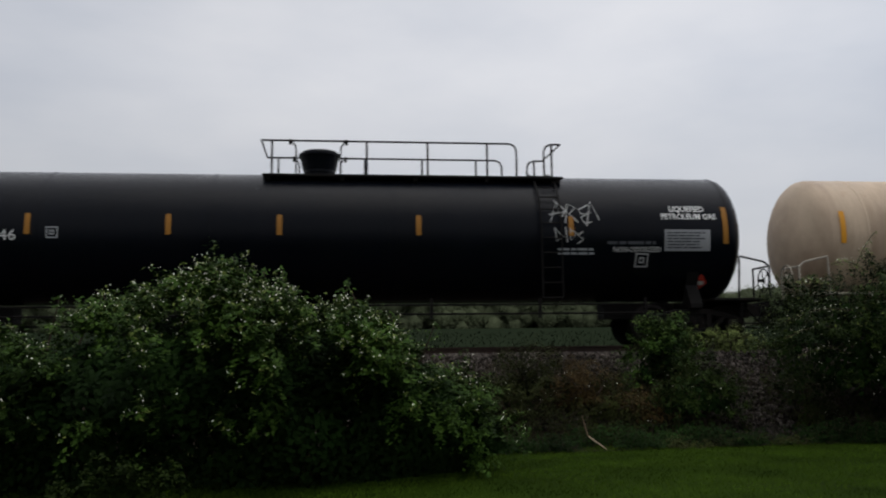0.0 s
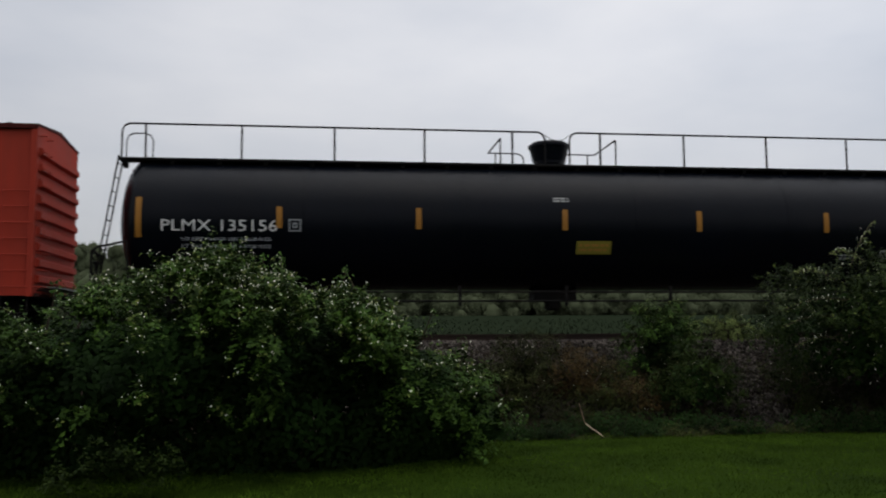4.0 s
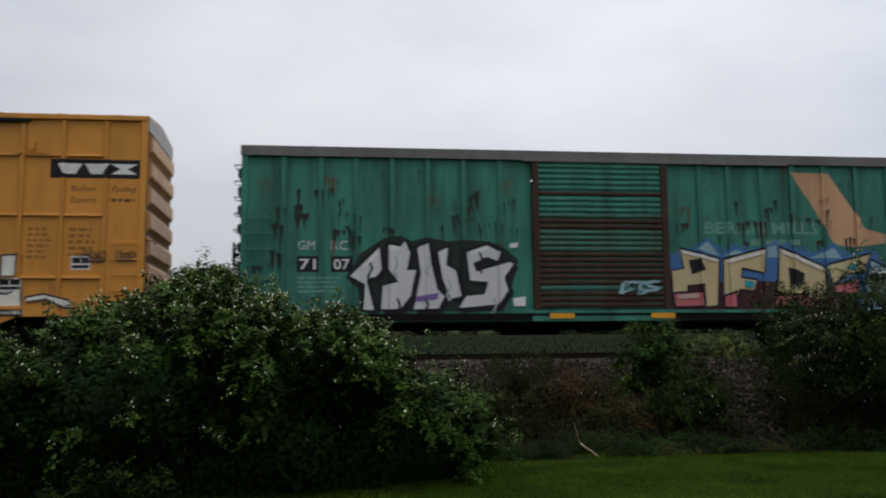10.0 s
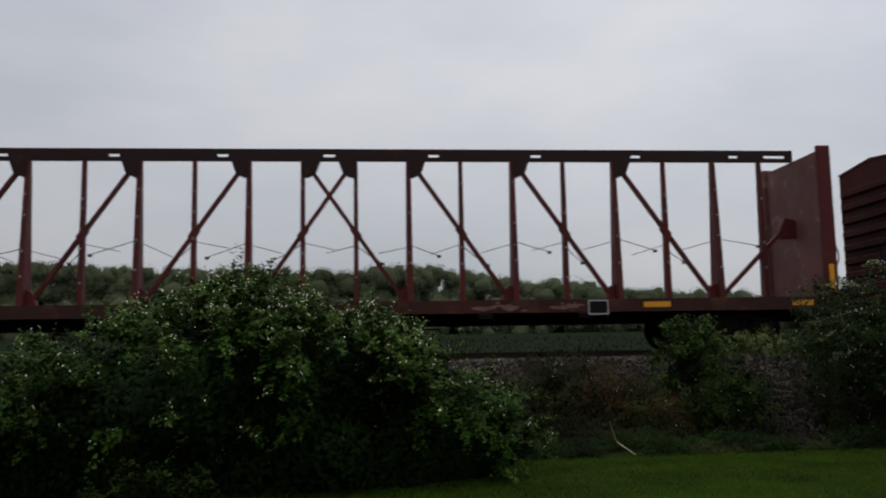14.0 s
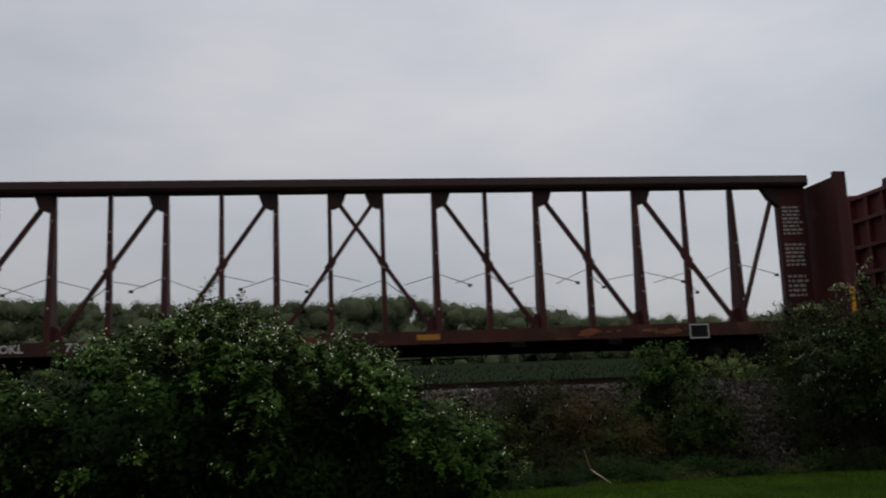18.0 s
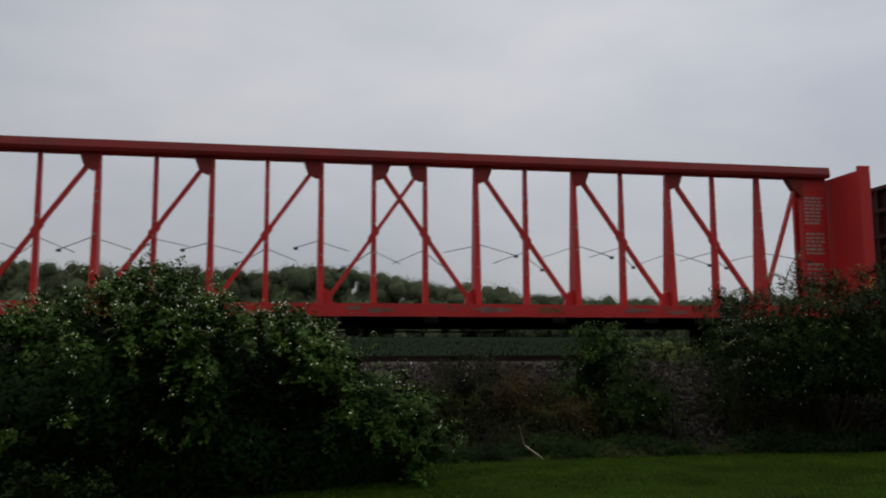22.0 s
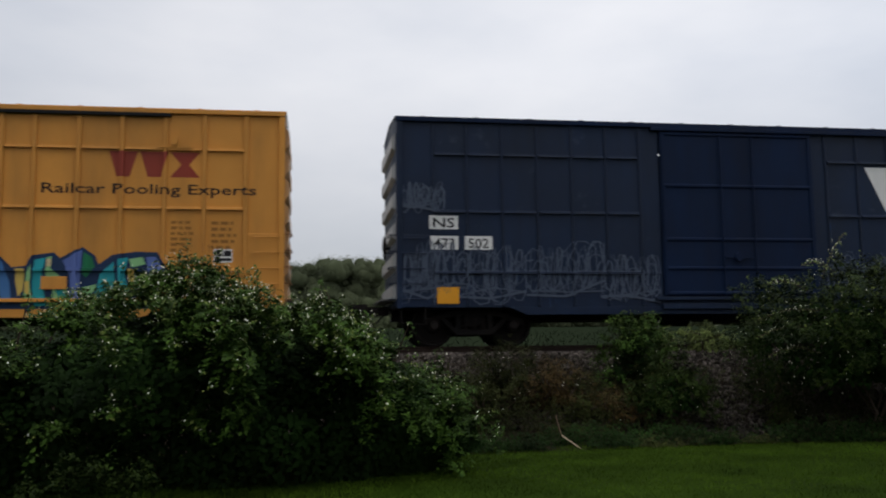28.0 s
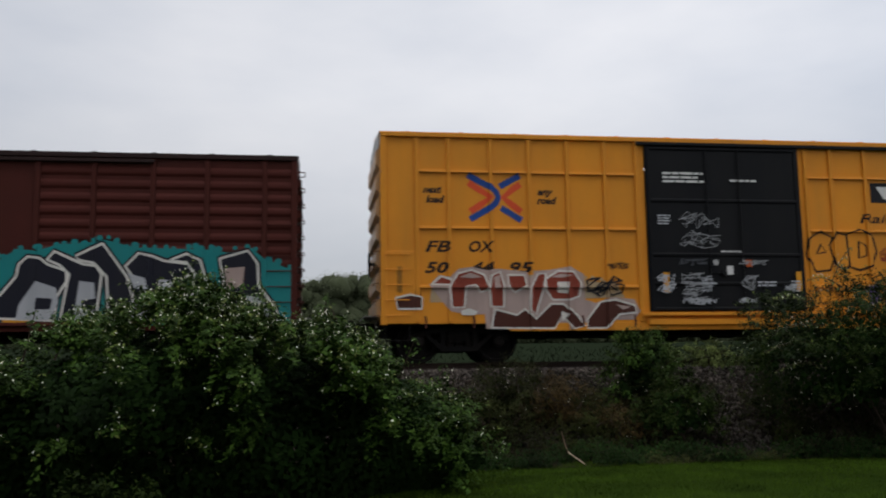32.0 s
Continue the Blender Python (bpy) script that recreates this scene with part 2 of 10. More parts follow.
M = {
    "yellow": painted("yellow_paint", (0.63, 0.275, 0.050), 0.5, vary=0.16, dirt=(0.22, 0.11, 0.03), amount=0.45, streak=(1.6, 1.6, 0.35)),
    "yellow_pale": painted("faded_yellow_paint", (0.83, 0.415, 0.080), 0.5, vary=0.12, dirt=(0.42, 0.20, 0.05), amount=0.4, streak=(1.6, 1.6, 0.35)),
    "yellow_clean": painted("fresh_yellow_paint", (0.77, 0.290, 0.021), 0.5, vary=0.1, dirt=(0.4, 0.19, 0.03), amount=0.3, streak=(1.6, 1.6, 0.35)),
    "yellow_dull": painted("dull_ochre_paint", (0.57, 0.240, 0.032), 0.55, vary=0.25, dirt=(0.10, 0.05, 0.018), amount=0.7, streak=(2.0, 2.0, 0.35), spots=0.12),
    "door_black": painted("black_door_paint", (0.0058, 0.0064, 0.0080), 0.5, vary=0.25, dirt=(0.016, 0.015, 0.014), amount=0.35, sheen=0.15),
    "teal": painted("teal_paint", (0.046, 0.215, 0.160), 0.55, vary=0.25, dirt=(0.012, 0.034, 0.028), amount=0.85, streak=(2.4, 2.4, 0.35), spots=0.16, spot=(0.04, 0.02, 0.015)),
    "teal_ghost": plain("ghost_lettering", (0.13, 0.29, 0.23), 0.6),
    "maroon_ghost": plain("rubbed_marking", (0.13, 0.065, 0.06), 0.7),
    # end walls: a much darker teal than the sides, with darker streaks
    "teal_dark": painted("dark_teal_end", (0.009, 0.034, 0.027), 0.6, vary=0.4, dirt=(0.006, 0.014, 0.012), amount=0.9, streak=(1.2, 1.2, 0.5)),
    "teal_rust": painted("rusted_teal_door", (0.05, 0.16, 0.12), 0.75, vary=0.3, dirt=(0.06, 0.022, 0.015), amount=0.8, streak=(1.2, 1.2, 0.5), spots=0.75, spot=(0.055, 0.022, 0.016), spot_scale=0.8),
    "rust": painted("rust", (0.052, 0.024, 0.017), 0.85, vary=0.4, amount=0.5, spots=0.3),
    "red": painted("red_oxide_paint", (0.37, 0.038, 0.020), 0.6, sheen=0.12, vary=0.18, dirt=(0.12, 0.03, 0.02), amount=0.45, streak=(1.8, 1.8, 0.3)),
    "maroon": painted("maroon_paint", (0.066, 0.0088, 0.0066), 0.6, sheen=0.1, vary=0.3, dirt=(0.026, 0.008, 0.007), amount=0.8, streak=(1.1, 1.1, 0.8), spots=0.15, spot=(0.03, 0.012, 0.01)),
    "maroon_red": painted("faded_red_patch", (0.19, 0.016, 0.015), 0.55, vary=0.25, dirt=(0.12, 0.02, 0.016), amount=0.5),
    "oxide": painted("brown_oxide_paint", (0.074, 0.0180, 0.0135), 0.6, sheen=0.1, vary=0.22, dirt=(0.06, 0.018, 0.012), amount=0.5),
    "navy": painted("navy_paint", (0.0036, 0.0132, 0.043), 0.55, vary=0.25, dirt=(0.0042, 0.0066, 0.014), amount=0.6, sheen=0.12, streak=(1.6, 1.6, 0.35)),
    "navy_worn": painted("worn_blue_paint", (0.0062, 0.0165, 0.044), 0.5, vary=0.35, dirt=(0.004, 0.009, 0.02), amount=0.6, spots=0.03, spot=(0.05, 0.07, 0.10)),
    "beam_brown": painted("beam_brown_paint", (0.092, 0.0120, 0.0105), 0.6, vary=0.3, dirt=(0.03, 0.015, 0.012), amount=0.5, spots=0.2),
    "deck_grime": painted("grimy_deck_steel", (0.050, 0.016, 0.011), 0.75, vary=0.4, dirt=(0.016, 0.010, 0.008), amount=0.8, streak=(1.6, 1.6, 1.6), spots=0.3, spot=(0.12, 0.05, 0.03), spot_scale=1.1),
    "chord_dark": painted("dark_brown_chord", (0.024, 0.0075, 0.0065), 0.6, vary=0.3, dirt=(0.012, 0.007, 0.006), amount=0.5, spots=0.1),
    "beam_dark": painted("dark_brown_beam", (0.052, 0.0098, 0.0090), 0.65, vary=0.4, dirt=(0.014, 0.008, 0.007), amount=0.7, spots=0.25, spot=(0.12, 0.035, 0.02)),
    "beam_red": painted("bright_red_paint", (0.45, 0.027, 0.024), 0.45, vary=0.16, dirt=(0.22, 0.02, 0.016), amount=0.35),
    # darker copy of the beam red: the chord's shade is put into its colour
    "beam_red_dark": painted("shaded_red_chord", (0.22, 0.022, 0.020), 0.55, vary=0.2, amount=0.4),
    "tank_black": painted("black_tank_paint", (0.0030, 0.0040, 0.0068), 0.16, vary=0.25, dirt=(0.008, 0.008, 0.008), amount=0.3, streak=(1.4, 1.4, 0.2), sheen=0.11),
    "tank_beige": painted("stained_beige_tank", (0.57, 0.445, 0.32), 0.5, vary=0.2, dirt=(0.20, 0.128, 0.085), amount=0.85, streak=(1.25, 0.3, 0.32), spots=0.13, spot=(0.30, 0.13, 0.055), spot_scale=0.7),
    "tank_cream": painted("cream_tank", (0.57, 0.505, 0.425), 0.5, vary=0.12, dirt=(0.28, 0.20, 0.14), amount=0.65, streak=(1.3, 0.3, 0.4), spots=0.06, spot=(0.22, 0.11, 0.06), spot_scale=0.9),
    "cream_dirty": painted("dirty_cream_steel", (0.42, 0.38, 0.31), 0.55, vary=0.2, amount=0.4),
    "trim_grey": painted("weathered_grey_steel", (0.20, 0.195, 0.19), 0.65, vary=0.25, dirt=(0.07, 0.05, 0.04), amount=0.6),
    "trim_brown": painted("grimy_tan_steel", (0.24, 0.195, 0.155), 0.7, vary=0.3, dirt=(0.07, 0.05, 0.038), amount=0.7),
    "patch_grey": painted("grey_paint_patch", (0.30, 0.275, 0.245), 0.55, vary=0.08, amount=0.2),
    "steel_dark": painted("grimy_black_steel", (0.0075, 0.007, 0.0066), 0.8, vary=0.35, dirt=(0.016, 0.012, 0.010), amount=0.6, spots=0.1, spot=(0.022, 0.011, 0.007), sheen=0.12),
    "steel_brown": painted("grimy_brown_steel", (0.013, 0.010, 0.0085), 0.8, vary=0.35, dirt=(0.012, 0.01, 0.009), amount=0.5, sheen=0.2),
    "wheel": painted("wheel_steel", (0.010, 0.008, 0.007), 0.7, 0.2, vary=0.3, dirt=(0.012, 0.01, 0.009), amount=0.4, sheen=0.2),
    "rail": painted("rail_steel", (0.035, 0.022, 0.017), 0.7, 0.3, vary=0.3, dirt=(0.015, 0.011, 0.009), amount=0.4, sheen=0.2),
    "galv": painted("weathered_roof_metal", (0.17, 0.165, 0.16), 0.55, 0.3, vary=0.25, amount=0.4, spots=0.15),
    # end ribs of a navy car: highlights on them are put into a pale colour
    "rib_lit": painted("lit_end_ribs", (0.46, 0.46, 0.45), 0.5, 0.2, vary=0.2, dirt=(0.2, 0.17, 0.14), amount=0.5),
    # the same painted-in highlight for the other navy car, dimmer and mauve
    "rib_lit_dim": painted("dull_mauve_end_ribs", (0.21, 0.20, 0.21), 0.6, 0.1, vary=0.25, dirt=(0.04, 0.035, 0.04), amount=0.6),
    "reflector": plain("yellow_reflector", (0.72, 0.32, 0.02), 0.4),
    "reflector_dull": plain("dull_reflector", (0.34, 0.15, 0.02), 0.5),
    "white": plain("white_paint", (0.74, 0.74, 0.72), 0.55),
    "white_dull": plain("dull_white_paint", (0.42, 0.42, 0.41), 0.6),
    "ink": plain("dark_lettering", (0.030, 0.016, 0.010), 0.6),
    "stencil": plain("faint_stencil", (0.30, 0.13, 0.024), 0.6),
    "rust_stain": painted("rust_run", (0.17, 0.062, 0.022), 0.8, vary=0.3, amount=0.4),
    "soot_stain": painted("sooty_run", (0.022, 0.034, 0.028), 0.8, vary=0.3, amount=0.4),
    "red_run": painted("red_run", (0.092, 0.0115, 0.0085), 0.6, vary=0.3, amount=0.4),
    "dark_run": painted("dark_maroon_run", (0.048, 0.007, 0.006), 0.6, vary=0.3, amount=0.4),
    "rust_orange": painted("orange_rust", (0.44, 0.20, 0.085), 0.8, vary=0.3, dirt=(0.2, 0.09, 0.04), amount=0.5),
    "drip_brown": painted("brown_drip", (0.37, 0.27, 0.19), 0.7, vary=0.3, amount=0.3),
    "brown_print": plain("brown_print", (0.13, 0.055, 0.018), 0.6),
    "ink_red": plain("brown_red_lettering", (0.28, 0.045, 0.026), 0.6),
    "logo_red": plain("logo_red", (0.78, 0.095, 0.028), 0.5),
    "logo_blue": plain("logo_blue", (0.018, 0.070, 0.30), 0.5),
    "orange_card": plain("orange_card", (0.62, 0.12, 0.02), 0.5),
    "g_silver": painted("silver_spray", (0.44, 0.45, 0.47), 0.5, vary=0.15, dirt=(0.22, 0.23, 0.25), amount=0.5),
    "g_bright": painted("bright_silver_spray", (0.62, 0.62, 0.63), 0.5, vary=0.12, dirt=(0.36, 0.36, 0.38), amount=0.4),
    "g_plum": plain("dark_plum_spray", (0.045, 0.012, 0.018), 0.6),
    "g_brown": plain("dark_brown_spray", (0.075, 0.022, 0.014), 0.6),
    "g_ink": plain("blue_black_spray", (0.008, 0.009, 0.018), 0.6),
    "g_black": plain("black_spray", (0.012, 0.012, 0.016), 0.6),
    "g_white": painted("white_spray", (0.74, 0.72, 0.66), 0.6, vary=0.15, amount=0.3),
    "g_purple": plain("purple_spray", (0.095, 0.045, 0.24), 0.6),
    "g_lilac": plain("lilac_spray", (0.20, 0.13, 0.36), 0.6),
    "g_green": painted("green_spray", (0.015, 0.17, 0.07), 0.6, vary=0.35, dirt=(0.004, 0.04, 0.02), amount=0.6),
    "g_mint": plain("light_green_spray", (0.22, 0.46, 0.20), 0.6),
    "g_sky": painted("pale_blue_spray", (0.27, 0.42, 0.46), 0.6, vary=0.2, dirt=(0.08, 0.2, 0.3), amount=0.4),
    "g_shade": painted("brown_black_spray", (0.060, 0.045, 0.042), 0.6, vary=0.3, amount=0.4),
    "g_ice": painted("ice_blue_spray", (0.40, 0.49, 0.50), 0.6, vary=0.15, dirt=(0.2, 0.3, 0.36), amount=0.4),
    "g_lilac_blue": plain("lilac_blue_spray", (0.10, 0.15, 0.38), 0.6),
    "g_blue": plain("blue_spray", (0.055, 0.16, 0.36), 0.6),
    "g_azure": painted("azure_spray", (0.03, 0.185, 0.28), 0.55, vary=0.4, dirt=(0.008, 0.06, 0.12), amount=0.7, streak=(0.9, 0.9, 1.0)),
    "g_navy": plain("navy_spray", (0.010, 0.03, 0.08), 0.6),
    "g_cyan": plain("cyan_spray", (0.02, 0.32, 0.36), 0.6),
    "g_teal": plain("turquoise_spray", (0.01, 0.22, 0.22), 0.6),
    "g_cream": painted("cream_spray", (0.55, 0.45, 0.26), 0.6, vary=0.2, dirt=(0.4, 0.25, 0.12), amount=0.4),
    "g_pink": plain("pink_spray", (0.50, 0.14, 0.15), 0.6),
    "g_rose": painted("faded_pink_spray", (0.48, 0.36, 0.32), 0.6, vary=0.2, amount=0.4),
    "g_red": painted("brick_red_spray", (0.26, 0.050, 0.028), 0.6, vary=0.25, dirt=(0.10, 0.02, 0.015), amount=0.4),
    "g_yellow": plain("yellow_spray", (0.58, 0.42, 0.10), 0.6),
    "arrow": painted("salmon_arrow", (0.58, 0.35, 0.20), 0.6, vary=0.15, dirt=(0.2, 0.09, 0.05), amount=0.5, spots=0.22, spot=(0.05, 0.028, 0.022), spot_scale=2.4),
    "scuff_pink": painted("chalky_pink_wear", (0.21, 0.105, 0.090), 0.8, vary=0.35, dirt=(0.06, 0.02, 0.016), amount=0.7, streak=(4, 4, 4)),
    "scuff_rust": painted("orange_brown_wear", (0.20, 0.072, 0.030), 0.8, vary=0.35, dirt=(0.06, 0.02, 0.012), amount=0.7, streak=(4, 4, 4)),
    "g_pale": painted("pale_green_spray", (0.36, 0.42, 0.31), 0.6, vary=0.2, dirt=(0.14, 0.17, 0.14), amount=0.6),
    "g_haze": painted("thin_grey_spray", (0.47, 0.36, 0.22), 0.6, vary=0.25, dirt=(0.60, 0.26, 0.05), amount=0.8, streak=(1.2, 1.2, 1.2)),
    "chalk": plain("chalk_spray", (0.50, 0.52, 0.55), 0.7),
    "chalk_blue": plain("faded_chalk", (0.065, 0.085, 0.125), 0.7),
    "tag_grey": plain("grey_tag", (0.30, 0.31, 0.32), 0.7),
    "dim_grey": plain("dim_grey_marking", (0.07, 0.075, 0.085), 0.7),
    "tag_ink": plain("ink_tag", (0.055, 0.05, 0.045), 0.7),
    "placard": plain("red_placard", (0.55, 0.05, 0.03), 0.5),
    "plate_yellow": plain("olive_yellow_plate", (0.26, 0.22, 0.03), 0.5),
    "leaf_gold": plain("gold_leaf_paint", (0.42, 0.22, 0.05), 0.5),
    "maroon_panel": painted("weathered_maroon_panel", (0.17, 0.075, 0.066), 0.65, vary=0.3, dirt=(0.07, 0.025, 0.02), amount=0.6, streak=(1.3, 1.3, 1.3), spots=0.22, spot=(0.36, 0.30, 0.29), spot_scale=2.0),
    "pale_panel": painted("faded_pink_panel", (0.25, 0.19, 0.18), 0.65, vary=0.35, dirt=(0.10, 0.05, 0.045), amount=0.6, streak=(1.2, 1.2, 1.2), spots=0.25, spot=(0.46, 0.43, 0.42), spot_scale=2.2),
    # wall between the ribs: grime, with the ribs' shadows put into the colour
    "end_grime_shade": painted("grimy_shaded_end_wall", (0.17, 0.080, 0.032), 0.6, vary=0.3, dirt=(0.13, 0.06, 0.025), amount=0.8, streak=(1.5, 1.5, 0.6)),
    # end ribs: dirty paint, made paler with the sky's light in the colour
    "yellow_end": painted("dirty_lit_yellow_end", (0.54, 0.30, 0.12), 0.45, vary=0.25, dirt=(0.26, 0.12, 0.05), amount=0.7, streak=(1.5, 1.5, 0.6), sheen=0.6),
    "green_box": plain("pale_green_steel", (0.16, 0.30, 0.20), 0.5),
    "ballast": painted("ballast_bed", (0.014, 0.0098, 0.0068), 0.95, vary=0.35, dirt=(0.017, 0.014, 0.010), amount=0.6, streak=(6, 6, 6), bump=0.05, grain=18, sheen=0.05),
    "stone": leafy("ballast_stone", (0.010, 0.0084, 0.0070), (0.122, 0.104, 0.090), 0.9, 1.0, (0.0, 0.66)),
    "tie": painted("creosoted_tie", (0.05, 0.038, 0.03), 0.9, vary=0.4),
    "lawn": painted("lawn_soil", (0.0175, 0.035, 0.0026), 0.95, vary=0.45, dirt=(0.009, 0.020, 0.0018), amount=0.6, sheen=0.02, streak=(2.2, 2.2, 2.2), bump=0.03, grain=25),
    "grass": leafy("grass_blade", (0.024, 0.051, 0.0038), (0.061, 0.101, 0.0080), 0.85, 0.75, (0.2, 0.8), 0.62),
    "meadow": painted("meadow", (0.0165, 0.0232, 0.0128), 0.95, vary=0.3, sheen=0.0, dirt=(0.0125, 0.0182, 0.0105), amount=0.7, streak=(0.35, 0.08, 0.5), bump=0.0),
    "meadow_grass": leafy("meadow_grass", (0.0175, 0.0250, 0.0132), (0.024, 0.034, 0.0172), 0.9, 0.2, (0.3, 0.7), 0.25),
    "leaf": leafy("shrub_leaf", (0.0106, 0.0280, 0.0042), (0.048, 0.092, 0.0120), 0.7, 1.3),
    # paler leaf: highlights on the upper twig tips are put into its colour
    "leaf_tip": leafy("lit_tip_leaf", (0.050, 0.080, 0.014), (0.130, 0.160, 0.038), 0.6, 1.3),
    # darker copy of the shrub leaf: shade is put into the colour
    "leaf_shaded": leafy("shaded_leaf", (0.0038, 0.0104, 0.0014), (0.0235, 0.039, 0.0048), 0.7, 0.9),
    # shade inside the shrubs is put into this much darker leaf colour
    "leaf_dark": leafy("inner_shade_leaf", (0.0048, 0.0140, 0.0023), (0.0125, 0.0300, 0.0046), 0.85, 1.0),
    "leaf_pale": leafy("pale_weed_leaf", (0.05, 0.075, 0.020), (0.14, 0.165, 0.05), 0.6, 1.0),
    "leaf_brush": leafy("brush_leaf", (0.0095, 0.0145, 0.0036), (0.038, 0.043, 0.0110), 0.85, 1.0),
    "leaf_russet": leafy("russet_leaf", (0.016, 0.0100, 0.0042), (0.068, 0.044, 0.0150), 0.85, 1.0),
    # haze over the far trees is put into this paler, greyer leaf colour
    "woods": leafy("hazy_leaf", (0.062, 0.076, 0.040), (0.078, 0.092, 0.050), 0.9, 0.05, (0.35, 0.65), 0.25),
    "flower": plain("white_blossom", (0.74, 0.73, 0.58), 0.6),
    "stem": plain("brown_stem", (0.05, 0.035, 0.024), 0.85),
    "dry_stick": plain("bleached_stick", (0.50, 0.38, 0.27), 0.8),
    "stick_brown": plain("brown_stick", (0.19, 0.125, 0.09), 0.85),
    "cable": plain("steel_cable", (0.03, 0.03, 0.032), 0.6),
}


# ---------------------------------------------------------------- geometry helpers
class Geo:
    """Collects vertices and faces of one mesh."""

    def __init__(self):
        self.v, self.f = [], []

    def add(self, verts, faces):
        k = len(self.v)
        self.v += [tuple(p) for p in verts]
        self.f += [tuple(i + k for i in face) for face in faces]
        return self

    def box(self, x0, x1, y0, y1, z0, z1):
        return self.add([(x0, y0, z0), (x1, y0, z0), (x1, y1, z0), (x0, y1, z0), (x0, y0, z1), (x1, y0, z1), (x1, y1, z1), (x0, y1, z1)],
                        [(3, 2, 1, 0), (4, 5, 6, 7), (0, 1, 5, 4), (1, 2, 6, 5), (2, 3, 7, 6), (3, 0, 4, 7)])

    def prism_y(self, pts, y0, y1):
        n = len(pts)
        return self.add([(x, y0, z) for x, z in pts] + [(x, y1, z) for x, z in pts],
                        [tuple(range(n)), tuple(range(2 * n - 1, n - 1, -1))] + [(i, i + n, (i + 1) % n + n, (i + 1) % n) for i in range(n)])

    def prism_x(self, pts, x0, x1):
        n = len(pts)
        return self.add([(x0, y, z) for y, z in pts] + [(x1, y, z) for y, z in pts],
                        [tuple(range(n - 1, -1, -1)), tuple(range(n, 2 * n))] + [(i, (i + 1) % n, (i + 1) % n + n, i + n) for i in range(n)])

    def rod(self, a, b, r, n=6, r2=None, caps=True):
        a, b = Vector(a), Vector(b)
        d = (b - a).normalized()
        s = d.orthogonal().normalized()
        u = d.cross(s)
        r2 = r if r2 is None else r2
        ring = [(math.cos(2 * math.pi * i / n), math.sin(2 * math.pi * i / n)) for i in range(n)]
        vs = [a + s * (c * r) + u * (w * r) for c, w in ring] + [b + s * (c * r2) + u * (w * r2) for c, w in ring]
        fs = [(i, (i + 1) % n, (i + 1) % n + n, i + n) for i in range(n)]
        if caps:
            fs += [tuple(range(n - 1, -1, -1)), tuple(range(n, 2 * n))]
        return self.add(vs, fs)

    def tube(self, pts, r, n=6):
        for a, b in zip(pts, pts[1:]):
            self.rod(a, b, r, n)
        return self

    def beam(self, a, b, w, d):
        """A bar of width w across the x-z plane and depth d along y."""
        a, b = Vector(a), Vector(b)
        t = (b - a).normalized()
        s = Vector((0, 1, 0)).cross(t).normalized() * (w / 2)
        e = Vector((0, d / 2, 0))
        return self.add([a - s - e, a + s - e, a + s + e, a - s + e, b - s - e, b + s - e, b + s + e, b - s + e],
                        [(3, 2, 1, 0), (4, 5, 6, 7), (0, 1, 5, 4), (1, 2, 6, 5), (2, 3, 7, 6), (3, 0, 4, 7)])

    def lathe_y(self, prof, n=24, c=(0, 0, 0)):
        """Turns (y, radius) pairs about the y axis."""
        k = len(prof)
        vs = [(c[0] + r * math.cos(2 * math.pi * i / n), c[1] + y, c[2] + r * math.sin(2 * math.pi * i / n)) for i in range(n) for y, r in prof]
        fs = [(i * k + j, i * k + j + 1, ((i + 1) % n) * k + j + 1, ((i + 1) % n) * k + j) for i in range(n) for j in range(k - 1)]
        return self.add(vs, fs)

    def lathe_x(self, prof, n=40, zc=0.0):
        k = len(prof)
        vs = [(x, r * math.cos(2 * math.pi * i / n), zc + r * math.sin(2 * math.pi * i / n)) for i in range(n) for x, r in prof]
        fs = [(i * k + j, ((i + 1) % n) * k + j, ((i + 1) % n) * k + j + 1, i * k + j + 1) for i in range(n) for j in range(k - 1)]
        return self.add(vs, fs)

    def lathe_z(self, prof, n=20, c=(0, 0, 0)):
        k = len(prof)
        vs = [(c[0] + r * math.cos(2 * math.pi * i / n), c[1] + r * math.sin(2 * math.pi * i / n), c[2] + z) for i in range(n) for z, r in prof]
        fs = [(i * k + j, ((i + 1) % n) * k + j, ((i + 1) % n) * k + j + 1, i * k + j + 1) for i in range(n) for j in range(k - 1)]
        return self.add(vs, fs)

    def flat(self, pts, y):
        return self.add([(x, y, z) for x, z in pts], [tuple(range(len(pts)))])

    def strip(self, pts, w, y):
        """A flat ribbon of width w along the points of the x-z plane."""
        n = len(pts)
        left, right = [], []
        for i in range(n):
            a, b = Vector(pts[max(i - 1, 0)]), Vector(pts[min(i + 1, n - 1)])
            t = (b - a).normalized() if (b - a).length > 1e-6 else Vector((1, 0))
            s = Vector((-t.y, t.x)) * (w / 2)
            p = Vector(pts[i])
            left.append((p.x + s.x, y, p.y + s.y))
            right.append((p.x - s.x, y, p.y - s.y))
        return self.add(right + left, [(i, i + 1, n + i + 1, n + i) for i in range(n - 1)])


def mesh_of(geo, name, bevel=0.0, smooth=False):
    me = bpy.data.meshes.new(name)
    me.from_pydata(geo.v, [], geo.f)
    if bevel:
        bm = bmesh.new()
        bm.from_mesh(me)
        bmesh.ops.remove_doubles(bm, verts=bm.verts, dist=1e-5)
        bmesh.ops.recalc_face_normals(bm, faces=bm.faces)
        bmesh.ops.bevel(bm, geom=list(bm.edges), offset=bevel, segments=1, affect="EDGES", clamp_overlap=True)
        bm.to_mesh(me)
        bm.free()
    if smooth:
        me.shade_smooth()
        me.set_sharp_from_angle(angle=radians(35))
    return me


